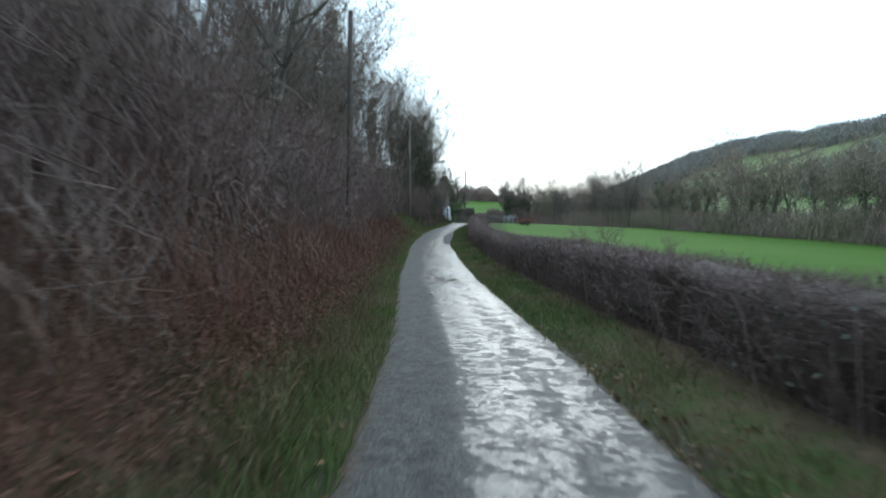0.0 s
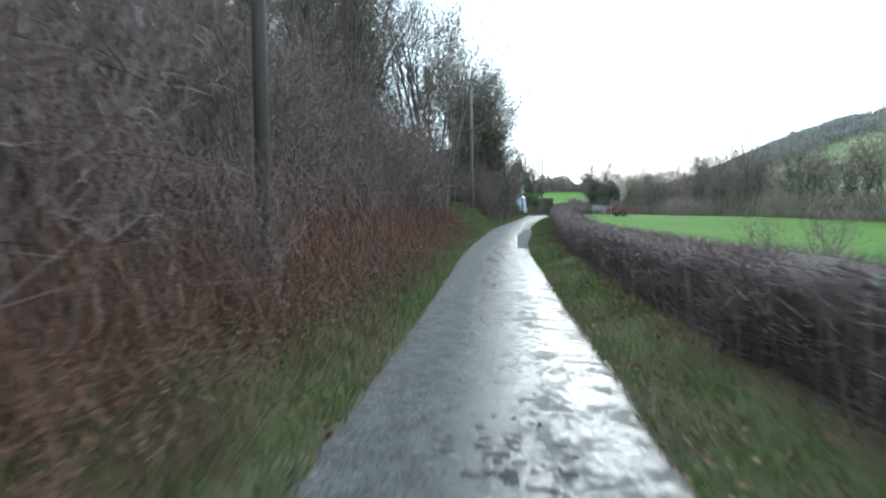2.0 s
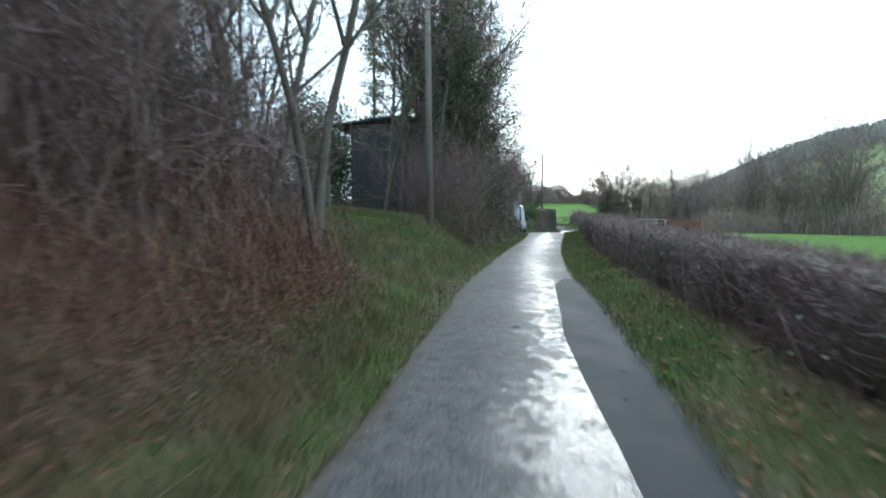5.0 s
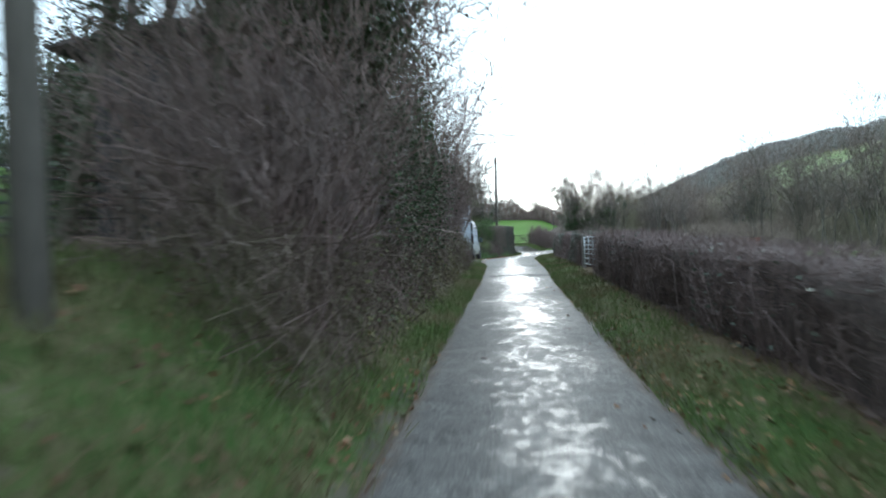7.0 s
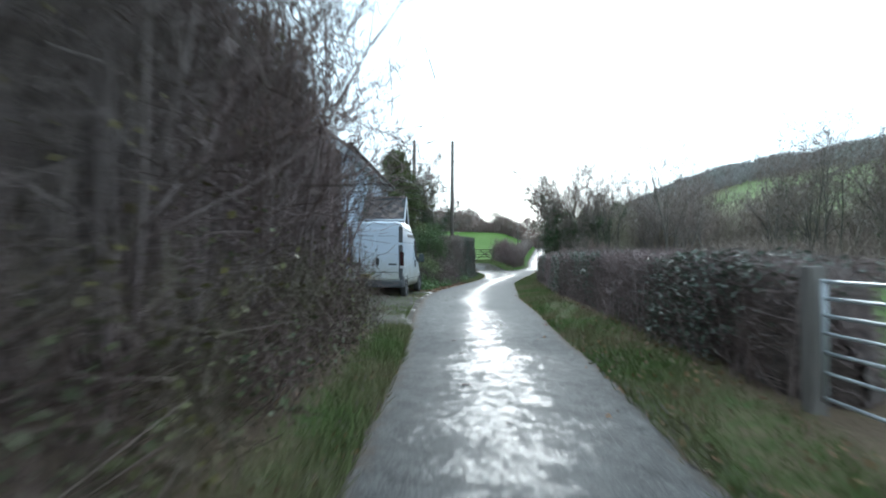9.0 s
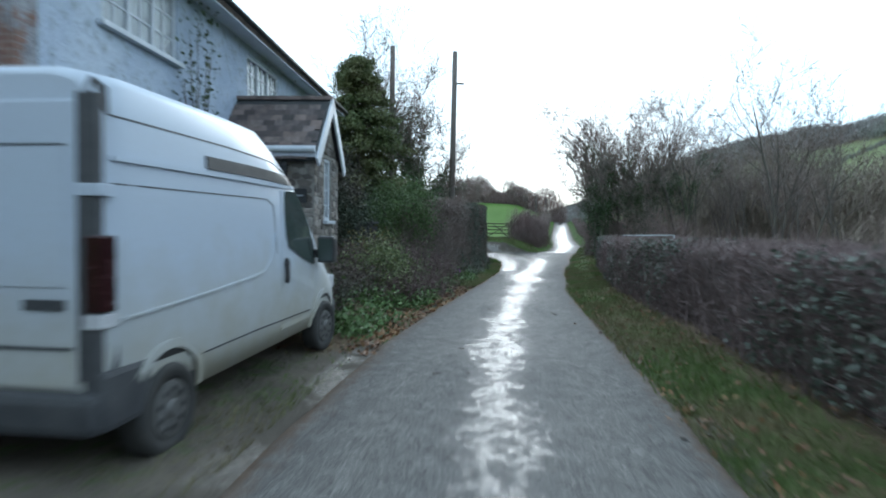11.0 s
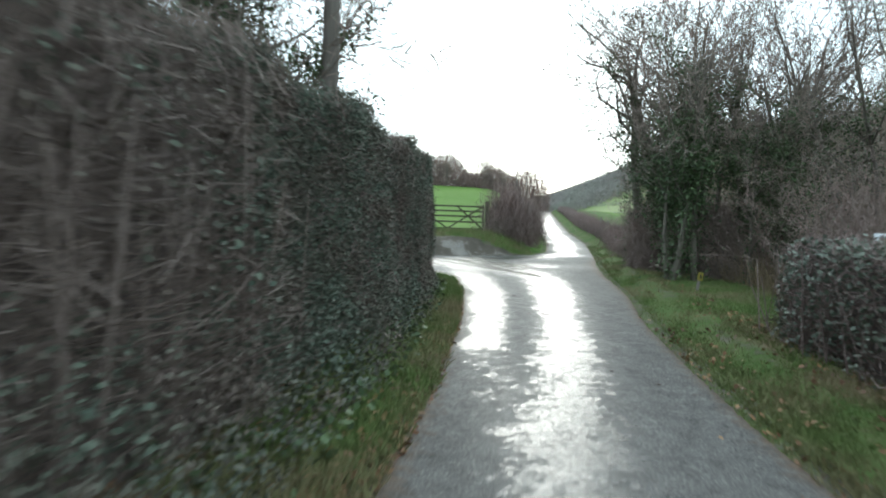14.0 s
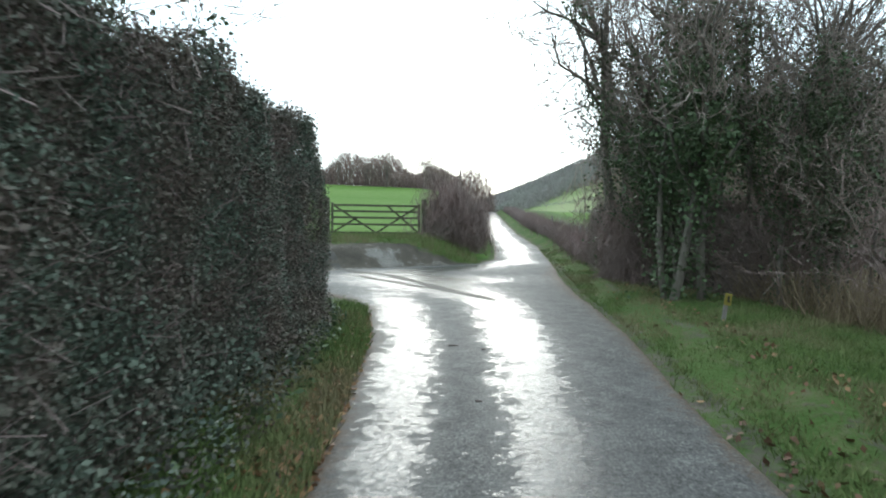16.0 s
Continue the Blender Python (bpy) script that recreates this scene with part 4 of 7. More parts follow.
# undergrowth, too fine to count
rng = np.random.default_rng(41)
n = 95000
y = rng.uniform(-108, -37.5, n)
d = 1.4 + rng.gamma(2.0, 1.7, n) + np.interp(y, [-108, -66, -60, -37], [0, 0, 0.5, 0.7])
stuff("undergrowth", "dense leafless reddish-brown scrub on the bank", "scrub", thicket(rng, left_edge(y) - d, y, np.interp(d, [1.5, 3, 6, 12], [1.0, 2.6, 3.4, 3.0]), 0.95, 0.0075), BANK_TWIG)
n = 46000
y = rng.uniform(-92, -38.5, n)
d = np.interp(y, [-108, -66, -58, -45, -37], [0.5, 0.55, 0.5, 0.6, 1.0]) + rng.gamma(1.9, 1.3, n)
stuff("bracken", "collapsed rust-brown dead bracken on the bank", "bracken", fronds(rng, left_edge(y) - d, y, rng.uniform(0.3, 1.2, n), 0.075), BRACKEN)
n = 42000
y = rng.uniform(-92, -39, n)
d = np.interp(y, [-108, -66, -58, -45, -37], [0.7, 0.75, 0.7, 0.8, 1.2]) + rng.gamma(2.0, 1.1, n)
stuff("bracken_stalks", "dry russet bracken stalks standing on the bank", "bracken", thicket(rng, left_edge(y) - d, y, 1.1 + 0.3 * np.sin(y * 1.7) * np.sin(d * 2), 0.55, 0.006, 1.3), BRACKEN)
n = 16000
y = rng.uniform(-29, -6, n)
stuff("bramble", "tangled brown bramble at the foot of the scrub", "bramble", thicket(rng, left_edge(y) - 0.45 - rng.gamma(2, 0.55, n), y, 1.3 + 0 * y, 0.8, 0.005, 0.6), CANE)
n = 95000
q = rng.uniform(44, s[-1], n)
x, y = np.interp(q, s, line_x) + rng.normal(1.5, 1.5, n), np.interp(q, s, line_y) + rng.normal(0, 1.5, n)
stuff("thicket", "brown leafless thicket along the field edge", "thicket", thicket(rng, x, y, 2.7 + 1.2 * np.sin(q / 3.1) * np.sin(q / 1.3), 1.3, 0.018), ROW_TWIG)
n = 45000
q = 13 + 37 * rng.random(n) ** 0.85
x, y = np.interp(q, s, line_x) + rng.normal(1.8, 1.4, n), np.interp(q, s, line_y) + rng.normal(0, 1.5, n)
stuff("thicket", "dark brown leafless thicket by the field corner", "thicket", thicket(rng, x, y, np.interp(q, [13, 18, 30, 50], [1.8, 2.9, 2.8, 2.6]) * (1 + 0.35 * np.sin(q / 3.1) * np.sin(q / 1.3)), 1.4, 0.012), ROW_TWIG)
n = 75000
q = rng.random(n)
x, y = 17.5 + 20 * q + rng.normal(0, 1.6, n), 46 - 24 * q + rng.normal(0, 1.6, n)
stuff("thicket", "tall brown leafless thicket at the back of the wood", "thicket", thicket(rng, x, y, 6.2 + 1.5 * np.sin(q * 23) + 0.9 * np.sin(q * 61), 1.7, 0.018), ROW_TWIG)
n = 12000
x, y = rng.uniform(0, 24, n), rng.uniform(22.5, 50, n)
x = right_edge(y) + np.interp(y, [22, 26, 34, 50], [4.2, 3.6, 2.6, 2.0]) + x
stuff("thicket", "brown scrub and saplings under the trees", "thicket", thicket(rng, x, y, 1.7 + 1.0 * np.sin(x * 1.1) * np.sin(y * 0.8), 1.2, 0.009), BANK_TWIG)
n = 5000
y = rng.uniform(22.5, 40, n)
x = right_edge(y) + np.interp(y, [22, 26, 34, 50], [3.6, 3.1, 2.2, 1.8]) + rng.gamma(1.5, 0.5, n)
stuff("dead_stalks", "pale dry stalks and dead grass along the wood edge", "dead grass", grass_blades(rng, x, y, rng.uniform(0.3, 1.0, n), 0.006, 0.4), DRY)

# grass on the verges
n = 9000
y = rng.uniform(-84, -40, n)
x = left_edge(y) - 0.25 - rng.gamma(2.2, 0.33, n)
stuff("dead_grass", "straw-coloured dead grass along the foot of the bank", "dead grass", grass_blades(rng, x, y, rng.uniform(0.12, 0.42, n), 0.005, 0.8), DRY)
n = 52000
y = rng.uniform(-84, -6, n)
e = rng.beta(1, 1.5, n) * 1.25
gx = right_edge(y) + e - 0.1
n2 = 60000
y2 = rng.uniform(-84, -6.5, n2)
gx2 = left_edge(y2) - rng.beta(1, 1.4, n2) * np.interp(y2, [-84, -66, -58, -41, -37, -28, -26, -6], [0.9, 0.95, 0.95, 1.1, 6, 5, 0.9, 0.65]) + 0.1
stuff("grass", "rough wet grass along both verges", "grass", join(grass_blades(rng, gx, y, rng.uniform(0.05, 0.2, n)), grass_blades(rng, gx2, y2, rng.uniform(0.06, 0.24, n2))), GRASS)
n = 52000
y = rng.uniform(-6, 46, n)
e = rng.beta(1, 1.4, n) * np.interp(y, [-6, 18, 22, 30, 46], [1.1, 1.3, 3.8, 3.2, 2.2])
keep = (y < 14) | (e < 0.5) | (e > 1.0) | (np.sin(y * 1.3) + rng.normal(0, 0.8, n) < 0.3)
y, e, n = y[keep], e[keep], int(keep.sum())
gx = right_edge(y) + e - 0.1
n2 = 26000
y2 = rng.uniform(13, 28.5, n2)
gx2 = left_edge(y2) - rng.beta(1, 1.6, n2) * np.interp(y2, [13, 20, 26, 28], [1.1, 1.15, 1.2, 2.2]) + 0.08
n3 = 12000
y3, x3 = rng.uniform(37.2, 40.5, n3), rng.uniform(-3, 7, n3)
stuff("grass", "short wet grass beside lane and junction", "grass", join(grass_blades(rng, gx, y, rng.uniform(0.04, 0.14, n) * np.interp(y, [12, 20], [1, 0.6])), grass_blades(rng, gx2, y2, rng.uniform(0.05, 0.18, n2)), grass_blades(rng, x3, y3, rng.uniform(0.1, 0.3, n3))), GRASS)
n = 4200
y = rng.uniform(4, 27.5, n)
x = left_edge(y) + 0.12 - rng.gamma(1.3, 0.3, n)
n2 = 2600
y2 = rng.uniform(-62, 30, n2)
x2 = right_edge(y2) + np.interp(y2, [10, 20], [1.15, 1.6]) - rng.gamma(1.5, 0.33, n2)
c = np.concatenate([np.stack([x, y, terrain(x, y) + 0.025], 1), np.stack([x2, y2, terrain(x2, y2) + 0.03], 1)])
stuff("fallen_leaves", "wet brown fallen leaves along the road edge", "leaves", leaves(c, rng.uniform(0.04, 0.09, len(c)), rng, up=3.0, aspect=0.8), DEAD_LEAF)

# the garden beside the house
leafy_bush("garden_shrub", "yellow-green leafy shrub at the roadside", 0.68, 0.75, 1.1, 5200, 0.058, SHRUB, 61, -1.5, 8.5)
leafy_bush("garden_shrub", "low reddish leafy shrub by the porch", 0.6, 0.6, 0.75, 2600, 0.05, CLIMBER, 62, -2.1, 6.6)
leafy_bush("garden_shrub", "low green shrub in the garden bed", 0.8, 0.7, 0.9, 1200, 0.06, SCRUB_LEAF, 63, -2.3, 10.6)
leafy_bush("climbing_shrub", "dark reddish-green climber on the porch corner", 0.55, 0.7, 2.7, 17000, 0.07, CLIMBER, 64, -3.15, 9.8)
leafy_bush("climbing_shrub", "dense dark reddish-green shrub beside the porch", 0.6, 0.7, 2.2, 11000, 0.065, CLIMBER, 80, -2.9, 10.9)
leafy_bush("climbing_shrub", "straggling climber against the white wall", 0.3, 0.6, 4.6, 700, 0.085, IVY, 65, -4.3, 6.3)
leafy_bush("garden_tree", "thin-leaved small tree in front of the cottage", 0.7, 0.8, 3.4, 2200, 0.05, CLIMBER, 66, -3.2, 12.3, "tree")
leafy_bush("laurel", "rounded bright green laurel bush", 0.9, 1.0, 2.5, 11000, 0.068, LAUREL, 67, -1.5, 14.9)
leafy_bush("laurel", "dark evergreen bush behind the hedge", 0.8, 0.8, 2.2, 8000, 0.07, IVY, 68, -2.5, 17.0)
conifer(71, 8.2, 3.2, -3.7, 19.4, 80000, "dense dark green conifer behind the garden")
conifer(72, 6.4, 2.2, -7.4, 18.6, 16000, "dense dark green conifer behind the garden")
conifer(77, 6.8, 2.0, -6.0, 17.2, 22000, "dense dark green conifer behind the cottage")
conifer(73, 14.0, 1.7, -11.2, -14.2, 13000, "tall narrow dark conifer above the scrub")
conifer(74, 13.5, 1.3, float(left_edge(-46)) - 6.0, -43.0, 11000, "tall narrow dark conifer above the scrub")
GARDEN_TWIG = island("garden_twig", ((0.085, 0.055, 0.056), (0.17, 0.112, 0.108), (0.12, 0.085, 0.078)))
low = bare_tree("garden_shrub", 260, 1.25, 16, BUSH, "low leafless purple-brown garden shrub", "shrub", 0.012, 0.4, 0.25, GARDEN_TWIG, GARDEN_TWIG, twig_r=0.005)
replace_copies([low], [(along(yy, dd), yy, i * 47, sc * 0.78) for i, (yy, dd, sc) in enumerate(((8.6, 0.7, 0.9), (9.4, 1.4, 1.0), (10.0, 0.6, 0.8), (10.9, 1.3, 1.1), (11.6, 0.7, 0.85), (12.4, 1.4, 1.15), (12.0, 2.3, 1.2), (9.8, 2.4, 1.0), (7.8, 1.6, 0.8), (6.2, 1.3, 0.7), (8.4, 1.9, 1.1), (9.2, 0.5, 0.7), (10.6, 0.4, 0.6), (11.2, 1.9, 1.2), (8.2, 1.0, 1.0), (8.9, 1.7, 1.15), (13.2, 0.9, 0.9)))])
place(copy_thing(bushes[0], pose(0, 0, 0)), 6.6, -50.4, 20, 0.4)
place(copy_thing(bushes[1], pose(0, 0, 0)), 8.0, -51.6, 80, 0.5)
place(copy_thing(bushes[2], pose(0, 0, 0)), 10.6, -53.0, 140, 0.3)
for i in range(10):
    place(copy_thing(bushes[i % 4], pose(0, 0, 0)), beside(23 + i * 1.3, 3.6 + (i % 3) * 1.1), 23 + i * 1.3, i * 77, 0.75)

leafy_bush("evergreen_bush", "large dark evergreen bush behind the barn", 2.6, 2.6, 6.0, 12000, 0.18, IVY, 69, -16.8, -12.0)
leafy_bush("evergreen_bush", "tall dark holly beside the barn", 2.0, 2.0, 5.6, 15000, 0.13, IVY, 78, -12.4, -17.8)
leafy_bush("evergreen_bush", "dark rounded holly bush beside the barn", 1.3, 1.3, 3.6, 8000, 0.12, IVY, 79, -11.4, -20.6)
track_bush = leafy_bush("bramble_bush", "dense dark bramble and ivy bush beside the gate", 1.3, 1.2, 2.0, 7000, 0.09, SCRUB_LEAF, 70, -12.6, -29.0)
for i, (x, y, sc) in enumerate(((-14.6, -27.8, 1.1), (-17.0, -26.2, 1.25), (-11.6, -30.6, 1.0), (-19.5, -24.4, 1.3))):
    place(copy_thing(track_bush, pose(0, 0, 0)), x, y, i * 70, sc)
slope_bush = leafy_bush("evergreen_bush", "dark bush at the top of the hill field", 2.6, 2.6, 3.6, 5000, 0.2, IVY, 75, -36, 2)
for i, (x, y) in enumerate(((-38.5, 1), (-41, 3), (-33.5, 4), (-44, 2), (-47, 5), (-31, 7))):
    place(copy_thing(slope_bush, pose(0, 0, 0)), x, y, i * 70, 0.85 + 0.1 * (i % 3))
for i, (x, y, sc) in enumerate(((6.3, 40.6, 0.55), (7.2, 41.3, 0.6), (7.9, 43.2, 0.55), (6.8, 42.6, 0.62), (8.6, 46, 0.5), (9.3, 50, 0.5))):
    place(copy_thing(bushes[i % 4], pose(0, 0, 0)), x, y, i * 77, sc)

# distant woods and hedgerows on the hill
rng = np.random.default_rng(51)


def far_sticks(x, y, tall, length, r):
    """Bare woodland far off: upright stems and twigs."""
    n = len(x)
    c = np.stack([x, y, terrain(x, y) + tall * rng.beta(1.3, 1.2, n)], 1)
    d = unit(rng.normal(0, 0.5, (n, 3)) + (0, 0, 0.9))
    l = rng.uniform(0.5, 1.2, (n, 1)) * length
    return sticks(c - d * l * 0.5, c + d * l * 0.5, rng.uniform(0.6, 1.3, n) * r, rng.uniform(0.2, 0.5, n) * r, 2, rng)


n = 420000
x, y = rng.uniform(85, 275, n), rng.uniform(-60, 1000, n)
keep = (x > wood_edge(y) + 5 * np.sin(y / 23 + 1)) | (np.hypot((x - 146) / 36, (y - 84) / 60) < 1 + 0.08 * np.sin(y / 7))
x, y = x[keep], y[keep]
hx, hy = [], []
for k in range(4):
    m = 6000
    if k % 2:
        hx.append(rng.uniform(85, 220, m)), hy.append(k * 105 - 60 + 18 * np.sin(hx[-1] / 40) + rng.normal(0, 0.8, m))
    else:
        hy.append(rng.uniform(-120, 900, m)), hx.append(112 + k * 13 + 12 * np.sin(hy[-1] / 90) + rng.normal(0, 0.8, m))
hx, hy = np.concatenate(hx), np.concatenate(hy)
# lighter and greyer than bare wood: distance haze is mixed into the colour
HAZY_WOOD = island("far_woodland", ((0.2, 0.185, 0.178), (0.26, 0.245, 0.232), (0.22, 0.225, 0.2)), 0.9, 0.1, 0.03)
woods = join(far_sticks(x, y, 7.5 + 2.5 * np.sin(x / 9) * np.sin(y / 11) + 1.5 * np.sin(y / 4.3), 2.8, 0.2), far_sticks(hx, hy, 2.2, 1.3, 0.09))
stuff("far_woodland", "bare brown woods and hedgerows on the hill, coloured paler and greyer for haze", "woodland", woods, HAZY_WOOD)

n = 40000
x, y = rng.uniform(-45, 24, n), rng.uniform(101, 109, n)
stuff("hedgerow", "overgrown brown hedgerow along the top of the field", "hedgerow", thicket(rng, x, y, 4.2 + 1.3 * np.sin(x / 2.7) + 0.9 * np.sin(x / 1.1 + 1), 1.3, 0.035), BANK_TWIG)

rng = np.random.default_rng(77)
n = 190
y = np.concatenate([rng.normal(-65.5, 0.5, 60), rng.normal(-68.5, 2.5, 60), rng.uniform(-60, 26, 70)])
u = np.concatenate([rng.normal(0.55, 0.1, 60), rng.uniform(0.35, 0.75, 60), rng.uniform(0.25, 0.8, 70)])
x = left_edge(y) + u * (right_edge(y) - left_edge(y))
c = np.stack([x, y, road_z(x, y)], 1)
stretch = np.stack([rng.uniform(0.03, 0.13, n), rng.uniform(0.03, 0.12, n), np.zeros(n)], 1)
stuff("mud_clods", "dark clods of mud dropped on the lane", "mud", sticks(c - stretch * (1, 0, 0) * 0.5, c + stretch * (1, 0, 0) * 0.5, stretch[:, 1] * 0.16, stretch[:, 1] * 0.1, 5, rng), CORE)
n = 5000
y, x = rng.uniform(-6.4, 4.6, n), rng.uniform(0, 1, n)
x = left_edge(y) - 0.1 - 0.9 * x ** 1.5
keep = (np.sin(y * 1.3) + rng.normal(0, 0.6, n)) > -0.2
stuff("grass", "sparse trodden grass between lane and forecourt", "grass", grass_blades(rng, x[keep], y[keep], rng.uniform(0.03, 0.09, keep.sum())), GRASS)

n = 60
y = rng.normal(15.3, 0.35, n)
x = left_edge(y) - rng.uniform(0.5, 1.3, n)
PURPLE = island("purple_petal", ((0.16, 0.04, 0.18), (0.3, 0.1, 0.32)), 0.6)
stuff("flowers", "small purple flowers under the hedge", "flowers", leaves(np.stack([x, y, terrain(x, y) + rng.uniform(0.1, 0.3, n)], 1), rng.uniform(0.04, 0.07, n), rng, aspect=0.9), PURPLE)
n = 15000
y = rng.uniform(15.5, 27.3, n)
h = rng.beta(1.0, 1.4, n) * 1.1
x = left_edge(y) - 0.32 - 0.55 * h - rng.gamma(1.5, 0.14, n)
stuff("hedge_skirt", "dark evergreen shoots at the foot of the tall hedge", "hedge", leaves(np.stack([x, y, terrain(x, y) + h], 1), rng.uniform(0.03, 0.06, n), rng), TALL_LEAF)
n = 1100
y = rng.uniform(13.5, 27.4, n)
x = left_edge(y) - rng.uniform(0.25, 1.2, n)
stuff("ground_ivy", "ivy leaves creeping along the hedge foot", "ivy", leaves(np.stack([x, y, terrain(x, y) + rng.uniform(0.01, 0.22, n)], 1), rng.uniform(0.05, 0.1, n), rng, up=1.0, aspect=0.8), IVY)

# fallen leaves, tufts and litter on the track and verge before the iron gate
n = 2600
y = rng.uniform(-42, -27, n)
x = left_edge(y) - 0.2 - 7 * rng.random(n)
stuff("fallen_leaves", "wet brown leaves and litter on the grassy track", "leaves", leaves(np.stack([x, y, terrain(x, y) + 0.03], 1), rng.uniform(0.05, 0.12, n), rng, up=2.5, aspect=0.8), DEAD_LEAF)
n = 16000
cx, cy = rng.uniform(0.3, 8, 420), rng.uniform(-43, -27, 420)
k = rng.integers(0, 420, n)
y = cy[k] + rng.normal(0, 0.12, n)
x = left_edge(y) - cx[k] + rng.normal(0, 0.12, n)
stuff("grass_tufts", "coarse tufts of half-dead grass on the verge", "grass", grass_blades(rng, x, y, rng.uniform(0.12, 0.34, n), 0.007, 0.5), island("tuft_grass", ((0.07, 0.085, 0.03), (0.15, 0.14, 0.07), (0.16, 0.12, 0.075)), 0.75, 0.15))
n = 9000
y = rng.uniform(-84, 22, n)
left = rng.random(n) < 0.5
x = np.where(left, left_edge(y) - rng.gamma(1.4, 0.25, n) + 0.1, right_edge(y) + rng.gamma(1.4, 0.25, n) - 0.1)
keep = ~(left & (y > -6.5) & (y < 5))
x, y = x[keep], y[keep]
stuff("fallen_leaves", "brown leaves scattered along the verges", "leaves", leaves(np.stack([x, y, terrain(x, y) + 0.03], 1), rng.uniform(0.03, 0.08, len(x)), rng, up=2.5, aspect=0.8), DEAD_LEAF)

# ivy that hangs from the roadside trees
n = 15000
cy, cd, cz = rng.uniform(-24.5, -18.6, 46), rng.uniform(0.75, 1.7, 46), rng.uniform(1.7, 6.5, 46)
cy[:10], cd[:10], cz[:10] = rng.normal(-20.2, 0.6, 10), rng.uniform(0.9, 1.4, 10), rng.uniform(1.2, 5, 10)
k = rng.integers(0, 46, n)
y = cy[k] + rng.normal(0, 0.4, n)
x = left_edge(y) - cd[k] + rng.normal(0, 0.28, n)
stuff("ivy", "dark green ivy hanging from the roadside trees", "ivy", leaves(np.stack([x, y, terrain(x, y) + np.maximum(cz[k] + rng.normal(0, 0.5, n), 0.4)], 1), rng.uniform(0.04, 0.085, n), rng, aspect=0.8), IVY)

# low plants and leaf litter in the garden bed
n = 17000
cy, cd = rng.uniform(4.8, 15.5, 190), rng.uniform(0.25, 3.2, 190)
k = rng.integers(0, 190, n)
y = cy[k] + rng.normal(0, 0.16, n)
x = left_edge(y) - cd[k] + rng.normal(0, 0.16, n)
x = np.minimum(x, left_edge(y) - 0.15)
stuff("garden_plants", "low green plants and ground ivy in the garden bed", "plants", leaves(np.stack([x, y, terrain(x, y) + 0.03 + rng.gamma(1.5, 0.08, n)], 1), rng.uniform(0.04, 0.1, n), rng, up=0.5, aspect=0.7), LAUREL)
# half-dead grass up the bank
n = 34000
cx, cy = 0.25 + rng.gamma(1.8, 0.55, 900), rng.uniform(-80, -40, 900)
k = rng.integers(0, 900, n)
y = cy[k] + rng.normal(0, 0.14, n)
x = left_edge(y) - np.maximum(cx[k] + rng.normal(0, 0.14, n), 0.1)
stuff("grass_tufts", "coarse half-dead grass and bramble on the bank", "grass", grass_blades(rng, x, y, rng.uniform(0.12, 0.4, n), 0.007, 0.55), island("bank_grass", ((0.07, 0.085, 0.03), (0.15, 0.125, 0.065), (0.15, 0.1, 0.065)), 0.75, 0.15))

n, n2 = 60000, 26000
y = rng.uniform(13, 34, n)
x = right_edge(y) + rng.uniform(0.02, 1, n) * np.interp(y, [13, 18, 22, 30, 46], [1.2, 1.4, 4.2, 3.6, 2.2])
e = x - right_edge(y)
keep = (e < 0.5) | (e > 1.0) | (np.sin(y * 1.3) + rng.normal(0, 0.8, n) < 0.3)
x, y, n = x[keep], y[keep], int(keep.sum())
y2 = rng.uniform(-43, -27, n2)
x2 = left_edge(y2) - 0.4 - 7.5 * rng.random(n2) ** 1.3
stuff("grass", "wet grass on the wide verges", "grass", join(grass_blades(rng, x, y, rng.uniform(0.03, 0.1, n), 0.007), grass_blades(rng, x2, y2, rng.uniform(0.08, 0.24, n2), 0.008)), GRASS)

n = 6000
y = rng.uniform(-27, -6.4, n)
x = left_edge(y) - 0.45 - rng.gamma(2, 0.32, n)
stuff("bramble_leaves", "green and yellow bramble leaves at the foot of the scrub", "bramble", leaves(np.stack([x, y, terrain(x, y) + rng.gamma(1.6, 0.3, n)], 1), rng.uniform(0.04, 0.09, n), rng, aspect=0.7), SCRUB_LEAF)


# ---- building helpers ----
def add_box(bm, x0, x1, y0, y1, z0, z1, m=None):
    c = Matrix.Translation(((x0 + x1) / 2, (y0 + y1) / 2, (z0 + z1) / 2)) @ Matrix.Diagonal((abs(x1 - x0), abs(y1 - y0), abs(z1 - z0), 1))
    return bmesh.ops.create_cube(bm, size=1, matrix=(m @ c) if m is not None else c)["verts"]


def box(name, dims, material, parent, label="", bevel=0.0, m=None):
    bm = bmesh.new()
    add_box(bm, *dims, m)
    if bevel:
        bmesh.ops.bevel(bm, geom=bm.edges[:], offset=bevel, segments=2, affect="EDGES", profile=0.6)
    return part(name, bm, material, parent, label)


def tube(name, pts, r, material, parent, label="", sides=10):
    """A pipe or rod along points."""
    pts = [Vector(p) for p in pts]
    bm = bmesh.new()
    rings = []
    for i, p in enumerate(pts):
        d = (pts[min(i + 1, len(pts) - 1)] - pts[max(i - 1, 0)]).normalized()
        q = d.to_track_quat("Z", "Y")
        rr = r[i] if isinstance(r, (list, tuple)) else r
        rings.append([bm.verts.new(p + q @ Vector((math.cos(a) * rr, math.sin(a) * rr, 0))) for a in (2 * math.pi * k / sides for k in range(sides))])
    for a, b in zip(rings, rings[1:]):
        for k in range(sides):
            bm.faces.new((a[k], a[(k + 1) % sides], b[(k + 1) % sides], b[k])).smooth = True
    bm.faces.new(rings[0]), bm.faces.new(rings[-1])
    return part(name, bm, material, parent, label)


